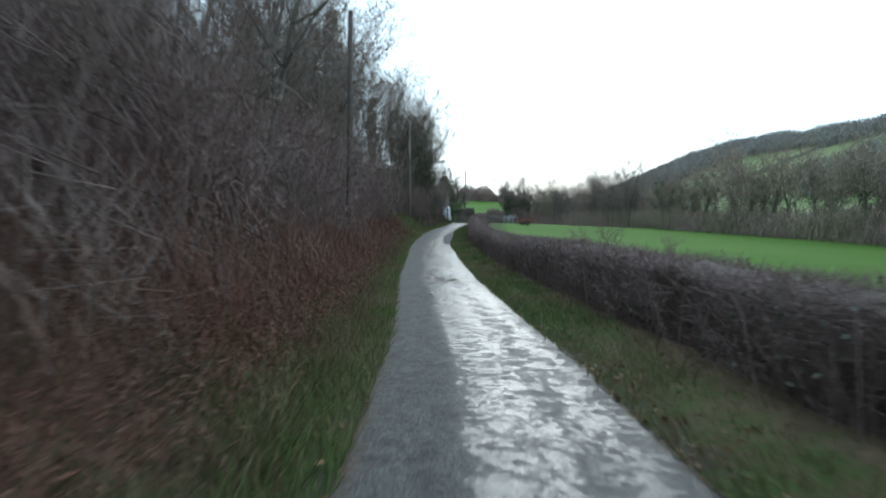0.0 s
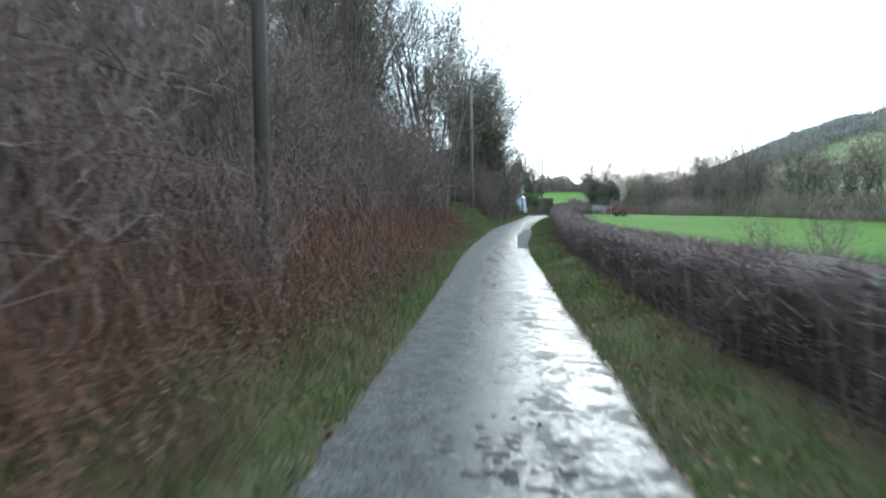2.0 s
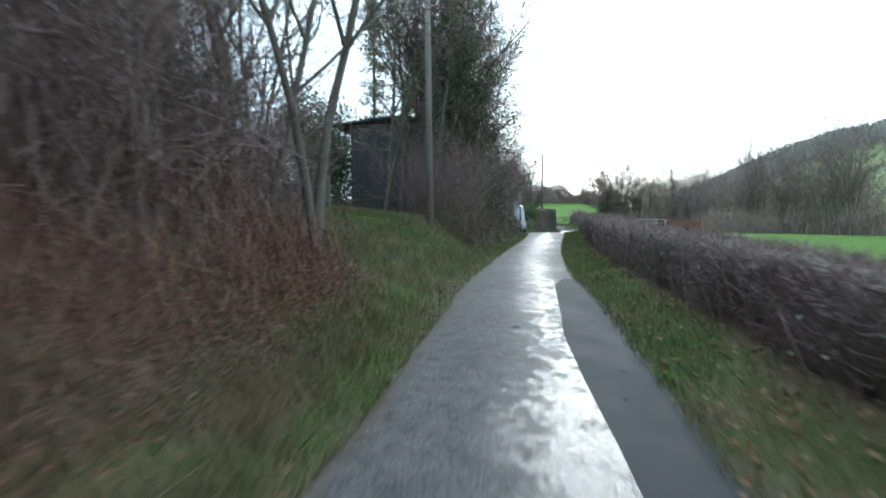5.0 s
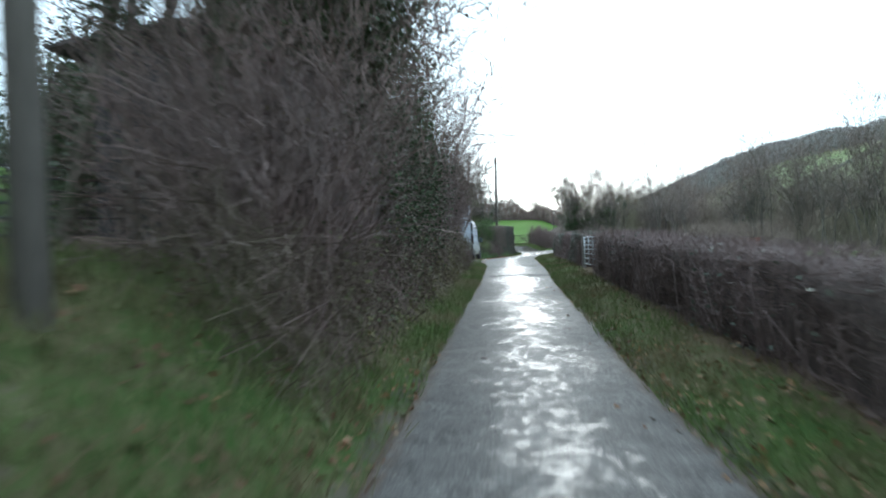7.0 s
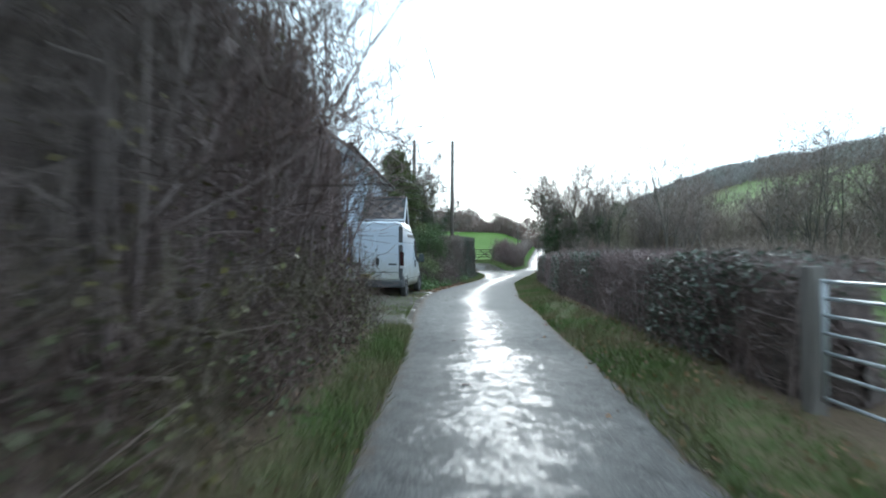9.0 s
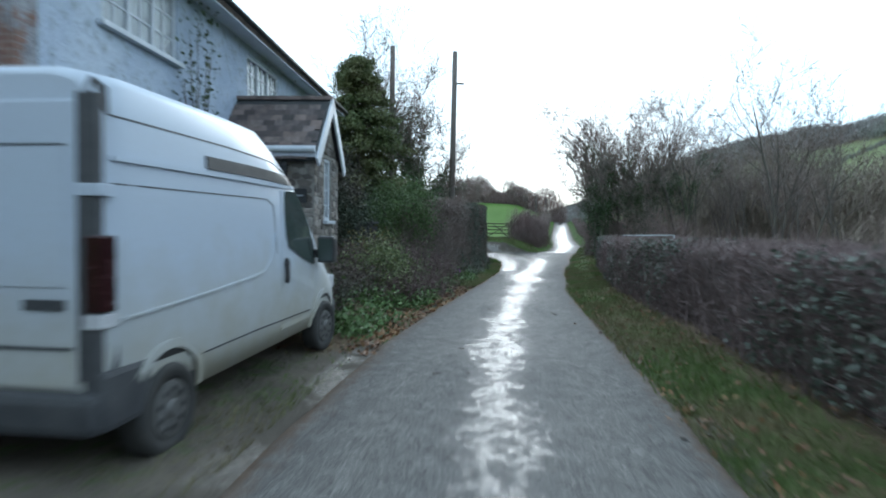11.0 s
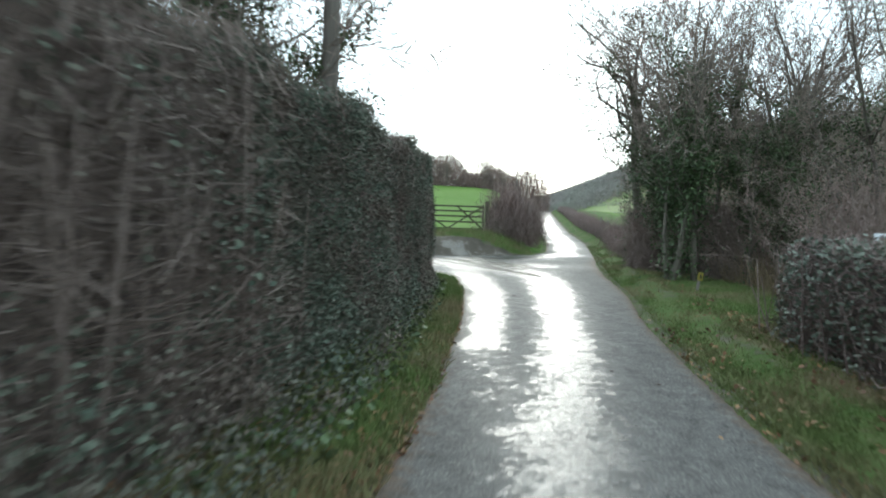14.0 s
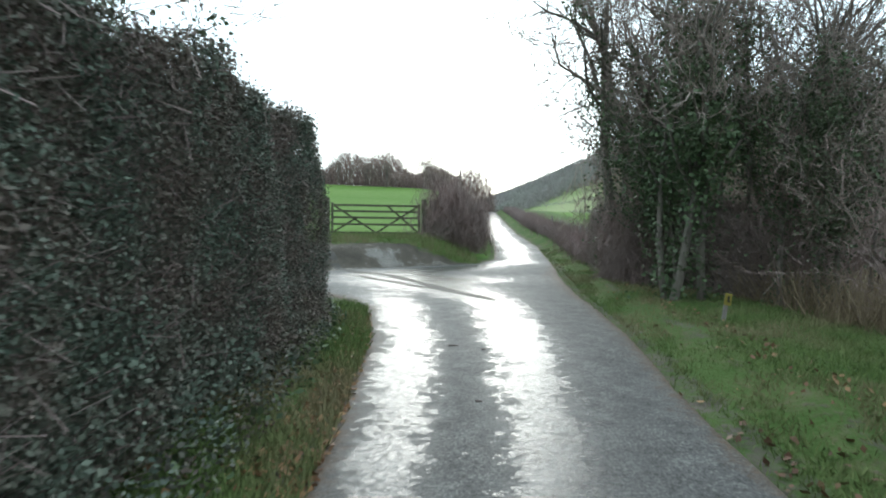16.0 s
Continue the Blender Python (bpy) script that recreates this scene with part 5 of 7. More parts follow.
def wall_bm(y0, y1, z0, z1, holes, t, m=None):
    """A wall in the plane x = 0 (t thick, towards -x) with real openings (y0, y1, z0, z1)."""
    ys = sorted({y0, y1, *(v for h in holes for v in h[:2])})
    zs = sorted({z0, z1, *(v for h in holes for v in h[2:])})
    solid = {(i, k) for i in range(len(ys) - 1) for k in range(len(zs) - 1)
             if not any(h[0] <= ys[i] and ys[i + 1] <= h[1] and h[2] <= zs[k] and zs[k + 1] <= h[3] for h in holes)}
    bm, made = bmesh.new(), {}

    def v(s, i, k):
        if (s, i, k) not in made:
            made[s, i, k] = bm.verts.new((-t * s, ys[i], zs[k]))
        return made[s, i, k]
    for i, k in solid:
        for s in (0, 1):
            bm.faces.new((v(s, i, k), v(s, i + 1, k), v(s, i + 1, k + 1), v(s, i, k + 1)))
        for di, dk, a, b in ((-1, 0, (0, 0), (0, 1)), (1, 0, (1, 0), (1, 1)), (0, -1, (0, 0), (1, 0)), (0, 1, (0, 1), (1, 1))):
            if (i + di, k + dk) not in solid:
                bm.faces.new((v(0, i + a[0], k + a[1]), v(1, i + a[0], k + a[1]), v(1, i + b[0], k + b[1]), v(0, i + b[0], k + b[1])))
    if m is not None:
        bmesh.ops.transform(bm, matrix=m, verts=bm.verts)
    return bm


def prism_bm(outline, depth, m=None):
    """An outline of (y, z) points, extruded from x = 0 to x = -depth."""
    bm = bmesh.new()
    f = [bm.verts.new((0, y, z)) for y, z in outline]
    b = [bm.verts.new((-depth, y, z)) for y, z in outline]
    bm.faces.new(f), bm.faces.new(b[::-1])
    for i in range(len(f)):
        j = (i + 1) % len(f)
        bm.faces.new((f[i], b[i], b[j], f[j]))
    if m is not None:
        bmesh.ops.transform(bm, matrix=m, verts=bm.verts)
    return bm


def glass_material():
    n = Nodes("window_glass")
    n.b.inputs["Transmission Weight"].default_value = 0.75
    n.b.inputs["IOR"].default_value = 1.45
    return n.done((0.8, 0.83, 0.85), 0.03, 0, 0.7)


def peeling_material():
    n = Nodes("peeling_whitewash")
    big, mid, fine = n.noise(1.1, 6, 0.72), n.noise(5, 6, 0.75), n.noise(45, 3)
    bricks = n.t.nodes.new("ShaderNodeTexBrick")
    bricks.inputs["Scale"].default_value, bricks.inputs["Mortar Size"].default_value = 1.0, 0.006
    bricks.inputs["Brick Width"].default_value, bricks.inputs["Row Height"].default_value = 0.225, 0.075
    sep, flat = n.t.nodes.new("ShaderNodeSeparateXYZ"), n.t.nodes.new("ShaderNodeCombineXYZ")
    n.t.links.new(n.geo.outputs["Position"], sep.inputs[0])
    n.put(flat.inputs[0], n.math("ADD", sep.outputs[0], sep.outputs[1])), n.put(flat.inputs[1], sep.outputs[2])
    n.t.links.new(flat.outputs[0], bricks.inputs["Vector"])
    joint = bricks.outputs["Fac"]
    paint = n.mix(n.ramp(mid, 0, 1, 0.38, 0.62), (0.2, 0.2, 0.215), (0.42, 0.425, 0.45))
    brick = n.mix(n.ramp(mid, 0, 1), (0.13, 0.07, 0.056), (0.25, 0.145, 0.115))
    brick = n.mix(n.math("MULTIPLY", joint, 0.7), brick, (0.27, 0.25, 0.225))
    bare = n.ramp(n.math("ADD", n.math("MULTIPLY", big, 0.75), n.math("MULTIPLY", mid, 0.45)), 0, 1, 0.6, 0.66)
    n.bump(n.math("SUBTRACT", n.math("ADD", n.math("MULTIPLY", fine, 0.3), mid), n.math("MULTIPLY", joint, 0.5)), 0.8, 0.035)
    return n.done(n.mix(bare, paint, brick), 0.9)


def render_material():
    n = Nodes("rough_white_render")
    big, mid, fine = n.noise(0.8, 5), n.noise(7, 5, 0.7), n.noise(60, 3)
    col = n.mix(n.ramp(big, 0, 1), (0.38, 0.45, 0.57), (0.52, 0.58, 0.67))
    col = n.mix(n.ramp(mid, 0, 0.7, 0.52, 0.64), col, (0.26, 0.29, 0.33))
    n.bump(n.math("ADD", n.math("MULTIPLY", mid, 0.8), n.math("MULTIPLY", fine, 0.2)), 1.0, 0.05)
    return n.done(col, 0.9)


def piece_material(name, a, b, rough=0.85):
    """Stones, slates and tiles: each object has its own tint."""
    n = Nodes(name)
    info = n.t.nodes.new("ShaderNodeObjectInfo")
    mid, fine = n.noise(6, 5, 0.65), n.noise(55, 3)
    col = n.mix(n.math("POWER", info.outputs["Random"], 1.4), a, b)
    col = n.mix(n.math("MULTIPLY", n.math("FRACT", n.math("MULTIPLY", info.outputs["Random"], 17.3)), 0.5), col, n.mix(1.0, col, (1.15, 0.95, 0.82), "MULTIPLY"))
    col = n.mix(n.ramp(mid, 0, 0.55, 0.45, 0.65), col, tuple(v * 0.55 for v in a))
    n.bump(n.math("ADD", mid, fine), 0.7, 0.015)
    return n.done(col, rough)


DARK_GLASS = two_tone("smoked_lantern_glass", (0.03, 0.032, 0.035), (0.06, 0.062, 0.066), 8, 60, 0.15, 0.05, 0.002)
GLASS, PEEL, RENDER_W = glass_material(), peeling_material(), render_material()
STONE = piece_material("rubble_stone", (0.1, 0.09, 0.083), (0.34, 0.318, 0.295))
MORTAR = two_tone("mortar", (0.2, 0.185, 0.168), (0.29, 0.27, 0.245), 4, 40, 0.95, 0.8, 0.02)
SLATE = piece_material("roof_slate", (0.05, 0.042, 0.043), (0.21, 0.165, 0.155), 0.7)
TILE = piece_material("clay_roof_tile", (0.06, 0.045, 0.038), (0.13, 0.095, 0.078), 0.75)
WHITE_PAINT = two_tone("white_gloss_paint", (0.5, 0.54, 0.6), (0.62, 0.65, 0.7), 2, 30, 0.4, 0.05, 0.002)
GARAGE_WHITE = two_tone("weathered_white_panel", (0.38, 0.4, 0.45), (0.48, 0.5, 0.54), 1.5, 18, 0.6, 0.05, 0.002)
DOOR_RED = two_tone("dark_maroon_paint", (0.045, 0.014, 0.018), (0.07, 0.022, 0.025), 2, 25, 0.35, 0.05, 0.002)
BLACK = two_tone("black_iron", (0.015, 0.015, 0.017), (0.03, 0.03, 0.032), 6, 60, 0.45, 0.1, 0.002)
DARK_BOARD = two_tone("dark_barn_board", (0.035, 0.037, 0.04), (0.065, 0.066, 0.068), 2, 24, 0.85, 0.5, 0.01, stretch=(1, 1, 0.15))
GREY_WOOD = two_tone("weathered_wood", (0.14, 0.122, 0.112), (0.23, 0.205, 0.188), 3, 26, 0.85, 0.5, 0.008, stretch=(1, 1, 0.15))
WET_WOOD = two_tone("wet_pole", (0.05, 0.041, 0.037), (0.1, 0.082, 0.075), 2, 24, 0.8, 0.4, 0.008, stretch=(1, 1, 0.1))
POLE_WOOD = two_tone("creosoted_pole", (0.1, 0.082, 0.07), (0.2, 0.175, 0.16), 2, 24, 0.8, 0.4, 0.008, stretch=(1, 1, 0.1))
GREEN_WOOD = two_tone("algae_stained_wood", (0.05, 0.052, 0.03), (0.1, 0.095, 0.06), 4, 30, 0.85, 0.4, 0.006)
GALV = two_tone("galvanised_steel", (0.42, 0.45, 0.48), (0.55, 0.58, 0.6), 5, 50, 0.45, 0.1, 0.002, metal=0.6)
RUST = two_tone("rusty_red_sheet", (0.11, 0.042, 0.034), (0.18, 0.075, 0.058), 2, 20, 0.8, 0.3, 0.005)


def window(parent, y0, y1, z0, z1, lights, cols, rows, m, label, depth=0.09):
    """A casement window in the plane x = 0: frame, mullions, glazing bars, a pane for each light, and a sill."""
    win = thing("window", label, "")
    win.parent = parent
    win.matrix_basis = m
    fr, t = 0.06, 0.07
    bm = bmesh.new()
    add_box(bm, -depth, -depth + t, y0, y1, z1 - fr, z1), add_box(bm, -depth, -depth + t, y0, y1, z0, z0 + fr)
    for y in np.linspace(y0, y1 - fr, lights + 1):
        add_box(bm, -depth - 0.002, -depth + t - 0.002, float(y), float(y) + fr, z0 + fr, z1 - fr)
    part("window_frame", bm, WHITE_PAINT, win)
    lw = (y1 - y0 - fr) / lights
    for k in range(lights):
        a, b = y0 + fr + k * lw, y0 + (k + 1) * lw
        bm = bmesh.new()
        for c in range(1, cols):
            yy = a + (b - a) * c / cols
            add_box(bm, -depth + 0.012, -depth + 0.045, yy - 0.011, yy + 0.011, z0 + fr, z1 - fr)
        for r in range(1, rows):
            zz = z0 + (z1 - z0) * r / rows
            add_box(bm, -depth + 0.014, -depth + 0.043, a, b, zz - 0.011, zz + 0.011)
        if cols * rows > 1:
            part("glazing_bar", bm, WHITE_PAINT, win)
        box("pane", (-depth + 0.02, -depth + 0.03, a, b, z0 + fr, z1 - fr), GLASS, win)
    box("window_sill", (-0.12, 0.09, y0 - 0.08, y1 + 0.08, z0 - 0.07, z0 - 0.004), WHITE_PAINT, win, bevel=0.01)
    return win


# ---- the house ----
HM = pose(-4.61, 2.85, 0, 0, 0, -3.3)
house = thing("house", "white rendered two-storey cottage, gable end peeling to brick", "house", HM)
EAVE, LEN, DEEP = 5.42, 12.55, 6.6
fronts = [(1.3, 3.05, 4.08, 5.08), (5.7, 7.5, 4.08, 5.08), (10.0, 12.3, 4.42, 5.36), (10.4, 11.7, 2.05, 3.05), (8.3, 9.4, 2.05, 3.05)]
part("front_wall", wall_bm(0.31, LEN, -0.6, EAVE, fronts, 0.3), RENDER_W, house)
part("gable_wall", prism_bm([(0, -0.6), (0, EAVE), (-DEEP / 2, EAVE + 2.1), (-DEEP, EAVE), (-DEEP, -0.6)], 0.3, Matrix.Translation((0, 0, 0)) @ Matrix.Rotation(radians(-90), 4, "Z")), PEEL, house, "whitewashed gable with red brick showing through")
part("far_gable_wall", prism_bm([(0, -0.6), (0, EAVE), (-DEEP / 2, EAVE + 2.1), (-DEEP, EAVE), (-DEEP, -0.6)], 0.3, Matrix.Translation((-0.31, LEN - 0.3, 0)) @ Matrix.Rotation(radians(-90), 4, "Z") @ Matrix.Diagonal((1, 0.95, 0.99, 1))), RENDER_W, house)
box("back_wall", (-DEEP - 0.29, -DEEP, 0.3, LEN, -0.6, EAVE), RENDER_W, house)
box("corner_quoin", (-0.3, -0.002, 0.302, 0.309, -0.6, EAVE), RENDER_W, house)
for k, (a, b, c, d) in enumerate(fronts):
    window(house, a, b, c, d, 4 if k == 2 else 3 if k < 2 else 2, 1 if k == 2 else 2, 1 if k == 2 else 3, pose(0, 0, 0), "white painted casement window with small panes")
# added pale sheets whiten the upper panes as the reflected sky would
PANE_SKY = two_tone("pane_sky_reflection", (0.6, 0.62, 0.64), (0.75, 0.76, 0.77), 12, 60, 0.9, 0.2, 0.01, stretch=(1, 1, 0.1))
for a, b, c, d in fronts[:3]:
    bm = bmesh.new()
    nf = 24
    col_v = [[bm.verts.new((-0.16 - 0.015 * math.sin(k * 1.9), a + 0.04 + (b - a - 0.08) * k / nf, z)) for z in (c + 0.05, d - 0.05)] for k in range(nf + 1)]
    for p, q in zip(col_v, col_v[1:]):
        bm.faces.new((p[0], q[0], q[1], p[1]))
    part("curtain", bm, PANE_SKY, house, "pale folded sheet behind the glass, added for the sky's reflection")
# a solid dark block stands in for the gloom of the rooms
box("dark_room", (-DEEP + 0.2, -0.9, 0.6, LEN - 0.6, 0, EAVE - 0.1), DARK_BOARD, house, "dark block in place of the unlit interior")
pitch = math.atan2(2.1, DEEP / 2)
for s in (1, -1):
    bm = bmesh.new()
    ln = DEEP / 2 / math.cos(pitch) + 0.42
    m = Matrix.Translation((-DEEP / 2, 0, EAVE + 2.1 + 0.05)) @ Matrix.Rotation(s * pitch, 4, "Y")
    add_box(bm, 0 if s > 0 else -ln, ln if s > 0 else 0, -0.22, LEN + 0.2, 0, 0.14, m)
    part("roof", bm, SLATE, house, "dark slate roof slope")
for s in (1,):
    m = Matrix.Translation((-DEEP / 2, -0.25, EAVE + 2.1 - 0.1)) @ Matrix.Rotation(pitch, 4, "Y")
    bm = bmesh.new()
    add_box(bm, 0, DEEP / 2 / math.cos(pitch) + 0.42, 0, 0.03, -0.12, 0.14, m)
    part("bargeboard", bm, WHITE_PAINT, house)
    m = Matrix.Translation((-DEEP / 2, -0.25, EAVE + 2.1 - 0.1)) @ Matrix.Rotation(-pitch, 4, "Y")
    bm = bmesh.new()
    add_box(bm, -DEEP / 2 / math.cos(pitch) - 0.42, 0, 0, 0.03, -0.12, 0.14, m)
    part("bargeboard", bm, WHITE_PAINT, house)
box("soffit", (0.002, 0.34, -0.2, LEN + 0.15, EAVE - 0.16, EAVE - 0.12), WHITE_PAINT, house)
box("fascia", (0.34, 0.37, -0.2, LEN + 0.15, EAVE - 0.18, EAVE + 0.04), WHITE_PAINT, house)
tube("gutter", [(0.43, -0.22, EAVE - 0.02), (0.43, LEN + 0.2, EAVE - 0.06)], 0.055, BLACK, house)

# ---- garage against the gable ----
garage = thing("garage", "low garage with peeling whitewashed brick and white door", "garage", HM)
GY, GZ, GP = -3.66, 2.5, radians(25.6)
rise = math.tan(GP)
part("gable_wall", prism_bm([(0.0, -0.4), (0.0, GZ - 0.12), (-3.6, GZ - 0.12 + 3.6 * rise), (-3.6, -0.4)], 0.25, Matrix.Translation((0, GY, 0)) @ Matrix.Rotation(radians(-90), 4, "Z")), PEEL, garage, "brick wall with patches of old whitewash")
part("front_wall", wall_bm(GY + 0.255, -0.01, -0.4, GZ - 0.1, [(GY + 0.5, -0.35, -0.4, 2.2)], 0.22), PEEL, garage, "brick piers and lintel")
door = box("garage_door", (-0.16, -0.11, GY + 0.5, -0.35, 0.0, 2.2), GARAGE_WHITE, garage, "weathered white panelled up-and-over door")
for k in range(4):
    box("panel", (-0.112, -0.095, GY + 0.56, -0.41, 0.06 + 0.54 * k, 0.56 + 0.54 * k), GARAGE_WHITE, door, bevel=0.006)
m = Matrix.Translation((0.3, 0, GZ - 0.02)) @ Matrix.Rotation(GP, 4, "Y")
bm = bmesh.new()
add_box(bm, -4.3, 0, GY - 0.15, -0.02, -0.08, 0.0, m)
garage_roof = part("roof", bm, DARK_BOARD, garage, "pitched roof of brown clay tiles")
tile_mesh = None
rt = random.Random(4)
for r in range(15):
    for c in range(15):
        mm = m @ Matrix.Translation((-0.12 - r * 0.27, GY - 0.02 + c * 0.247 + (0.12 if r % 2 else 0), 0.012 + rt.uniform(0, 0.008))) @ Matrix.Rotation(radians(-3), 4, "Y")
        if GY - 0.02 + c * 0.247 > -0.2:
            continue
        if tile_mesh is None:
            b = bmesh.new()
            add_box(b, -0.19, 0.14, -0.115, 0.115, 0.0, 0.022)
            tile_ob = part("tile", b, TILE, garage_roof)
            tile_mesh = tile_ob.data
        else:
            tile_ob = new("tile", tile_mesh)
            tile_ob.parent = garage_roof
        tile_ob.matrix_basis = mm
bm = bmesh.new()
add_box(bm, -4.3, 0.02, -0.03, 0, -0.2, 0.05, m @ Matrix.Translation((0, GY - 0.16, 0)))
part("bargeboard", bm, GARAGE_WHITE, garage)
bm = bmesh.new()
add_box(bm, -4.3, -0.1, -0.05, 0, 0.02, 0.1, m)
part("flashing", bm, BLACK, garage, "dark lead flashing against the gable")
box("fascia", (0.26, 0.29, GY - 0.15, -0.05, GZ - 0.22, GZ - 0.02), WHITE_PAINT, garage)
box("soffit", (0.002, 0.26, GY - 0.15, -0.05, GZ - 0.2, GZ - 0.17), WHITE_PAINT, garage)
tube("gutter", [(0.34, GY - 0.2, GZ - 0.06), (0.34, 0.0, GZ - 0.03)], 0.055, WHITE_PAINT, garage)
tube("downpipe", [(0.34, GY - 0.12, GZ - 0.1), (0.32, GY - 0.12, GZ - 0.25), (-0.12, GY - 0.1, GZ - 0.5), (-0.16, GY - 0.06, GZ - 0.62), (-0.16, GY - 0.06, -0.1)], 0.036, WHITE_PAINT, garage, "white plastic downpipe")


# ---- stone porch ----
porch = thing("porch", "gabled porch of rubble stone with slate roof", "porch", HM)
PX, PA, PB, PH = 1.78, 4.42, 6.14, 2.95
part("front_wall", wall_bm(PA, PB, -0.3, PH, [(5.1, 5.56, 1.68, 2.88)], 0.3, Matrix.Translation((PX, 0, 0))), MORTAR, porch, "rubble stone wall with pale mortar")
part("side_wall", wall_bm(0.0, PX - 0.302, -0.3, PH, [(0.2, 1.1, 0.62, 2.92)], 0.26, Matrix.Translation((0, PA, 0)) @ Matrix.Rotation(radians(-90), 4, "Z")), MORTAR, porch, "rubble stone wall with pale mortar")
box("side_wall", (0.0, PX - 0.302, PB - 0.26, PB, -0.3, PH), MORTAR, porch)
front_face = [o for o in porch.children if o.name.startswith("front_wall")][0]
side_face = [o for o in porch.children if o.name.startswith("side_wall")][0]
apex = PH + 1.05
part("gable", prism_bm([(PA, PH + 0.003), ((PA + PB) / 2, apex - 0.08), (PB, PH + 0.003)], 0.28, Matrix.Translation((PX - 0.01, 0, 0))), MORTAR, porch)
window(porch, 5.1, 5.56, 1.68, 2.88, 1, 2, 4, pose(PX, 0, 0), "white sash window with small panes")
pdoor = box("door", (0.2, 1.1, PA + 0.14, PA + 0.19, 0.62, 2.92), DOOR_RED, porch, "dark maroon panelled door")
for a, b, c, d in ((0.3, 0.6, 0.8, 1.6), (0.7, 1.0, 0.8, 1.6), (0.3, 0.6, 1.75, 2.75), (0.7, 1.0, 1.75, 2.75)):
    box("panel", (a, b, PA + 0.125, PA + 0.142, c, d), DOOR_RED, pdoor, bevel=0.006)
box("door_frame", (0.2, 1.16, PA + 0.06, PA + 0.12, 2.925, 2.948), WHITE_PAINT, porch)
box("step", (0.1, 1.2, PA - 0.5, PA, 0.1, 0.61), MORTAR, porch, bevel=0.02)
pp = math.atan2(1.05, (PB - PA) / 2)
slate_mesh = None
for s in (1, -1):
    half = (PB - PA) / 2 / math.cos(pp) + 0.32
    m = Matrix.Translation((0, (PA + PB) / 2, apex + 0.06)) @ Matrix.Rotation(s * pp, 4, "X")
    bm = bmesh.new()
    add_box(bm, -0.05, PX + 0.1, -half if s > 0 else 0, 0 if s > 0 else half, -0.07, 0.0, m)
    slope = part("roof", bm, DARK_BOARD, porch, "grey-brown slate slope")
    for r in range(9):
        for c in range(9):
            y = (half - 0.1 - r * 0.155)
            b = bmesh.new() if slate_mesh is None else None
            if b is not None:
                add_box(b, -0.108, 0.108, -0.12, 0.12, 0, 0.016)
                so = part("slate", b, SLATE, slope)
                slate_mesh = so.data
            else:
                so = new("slate", slate_mesh)
                so.parent = slope
            xx = 0.02 + c * 0.225 + (0.11 if r % 2 else 0)
            if xx > PX:
                bpy.data.objects.remove(so)
                continue
            so.matrix_basis = m @ Matrix.Translation((xx, -s * y, 0.006 + rt.uniform(0, 0.006))) @ Matrix.Rotation(radians(s * 3.2), 4, "X")
    bm = bmesh.new()
    add_box(bm, PX + 0.09, PX + 0.13, -half - 0.02 if s > 0 else 0, 0 if s > 0 else half + 0.02, -0.17, 0.02, m)
    part("bargeboard", bm, WHITE_PAINT, porch, "white painted bargeboard")
bm = bmesh.new()
add_box(bm, -0.05, PX + 0.12, (PA + PB) / 2 - 0.08, (PA + PB) / 2 + 0.08, apex + 0.03, apex + 0.1)
part("ridge", bm, SLATE, porch)
for y in (PA - 0.2, PB + 0.16):
    box("fascia", (0, PX + 0.08, y, y + 0.03, PH - 0.16, PH + 0.04), WHITE_PAINT, porch)
    tube("gutter", [(0, y - 0.05, PH - 0.03), (PX + 0.08, y - 0.05, PH - 0.03)], 0.05, WHITE_PAINT, porch)


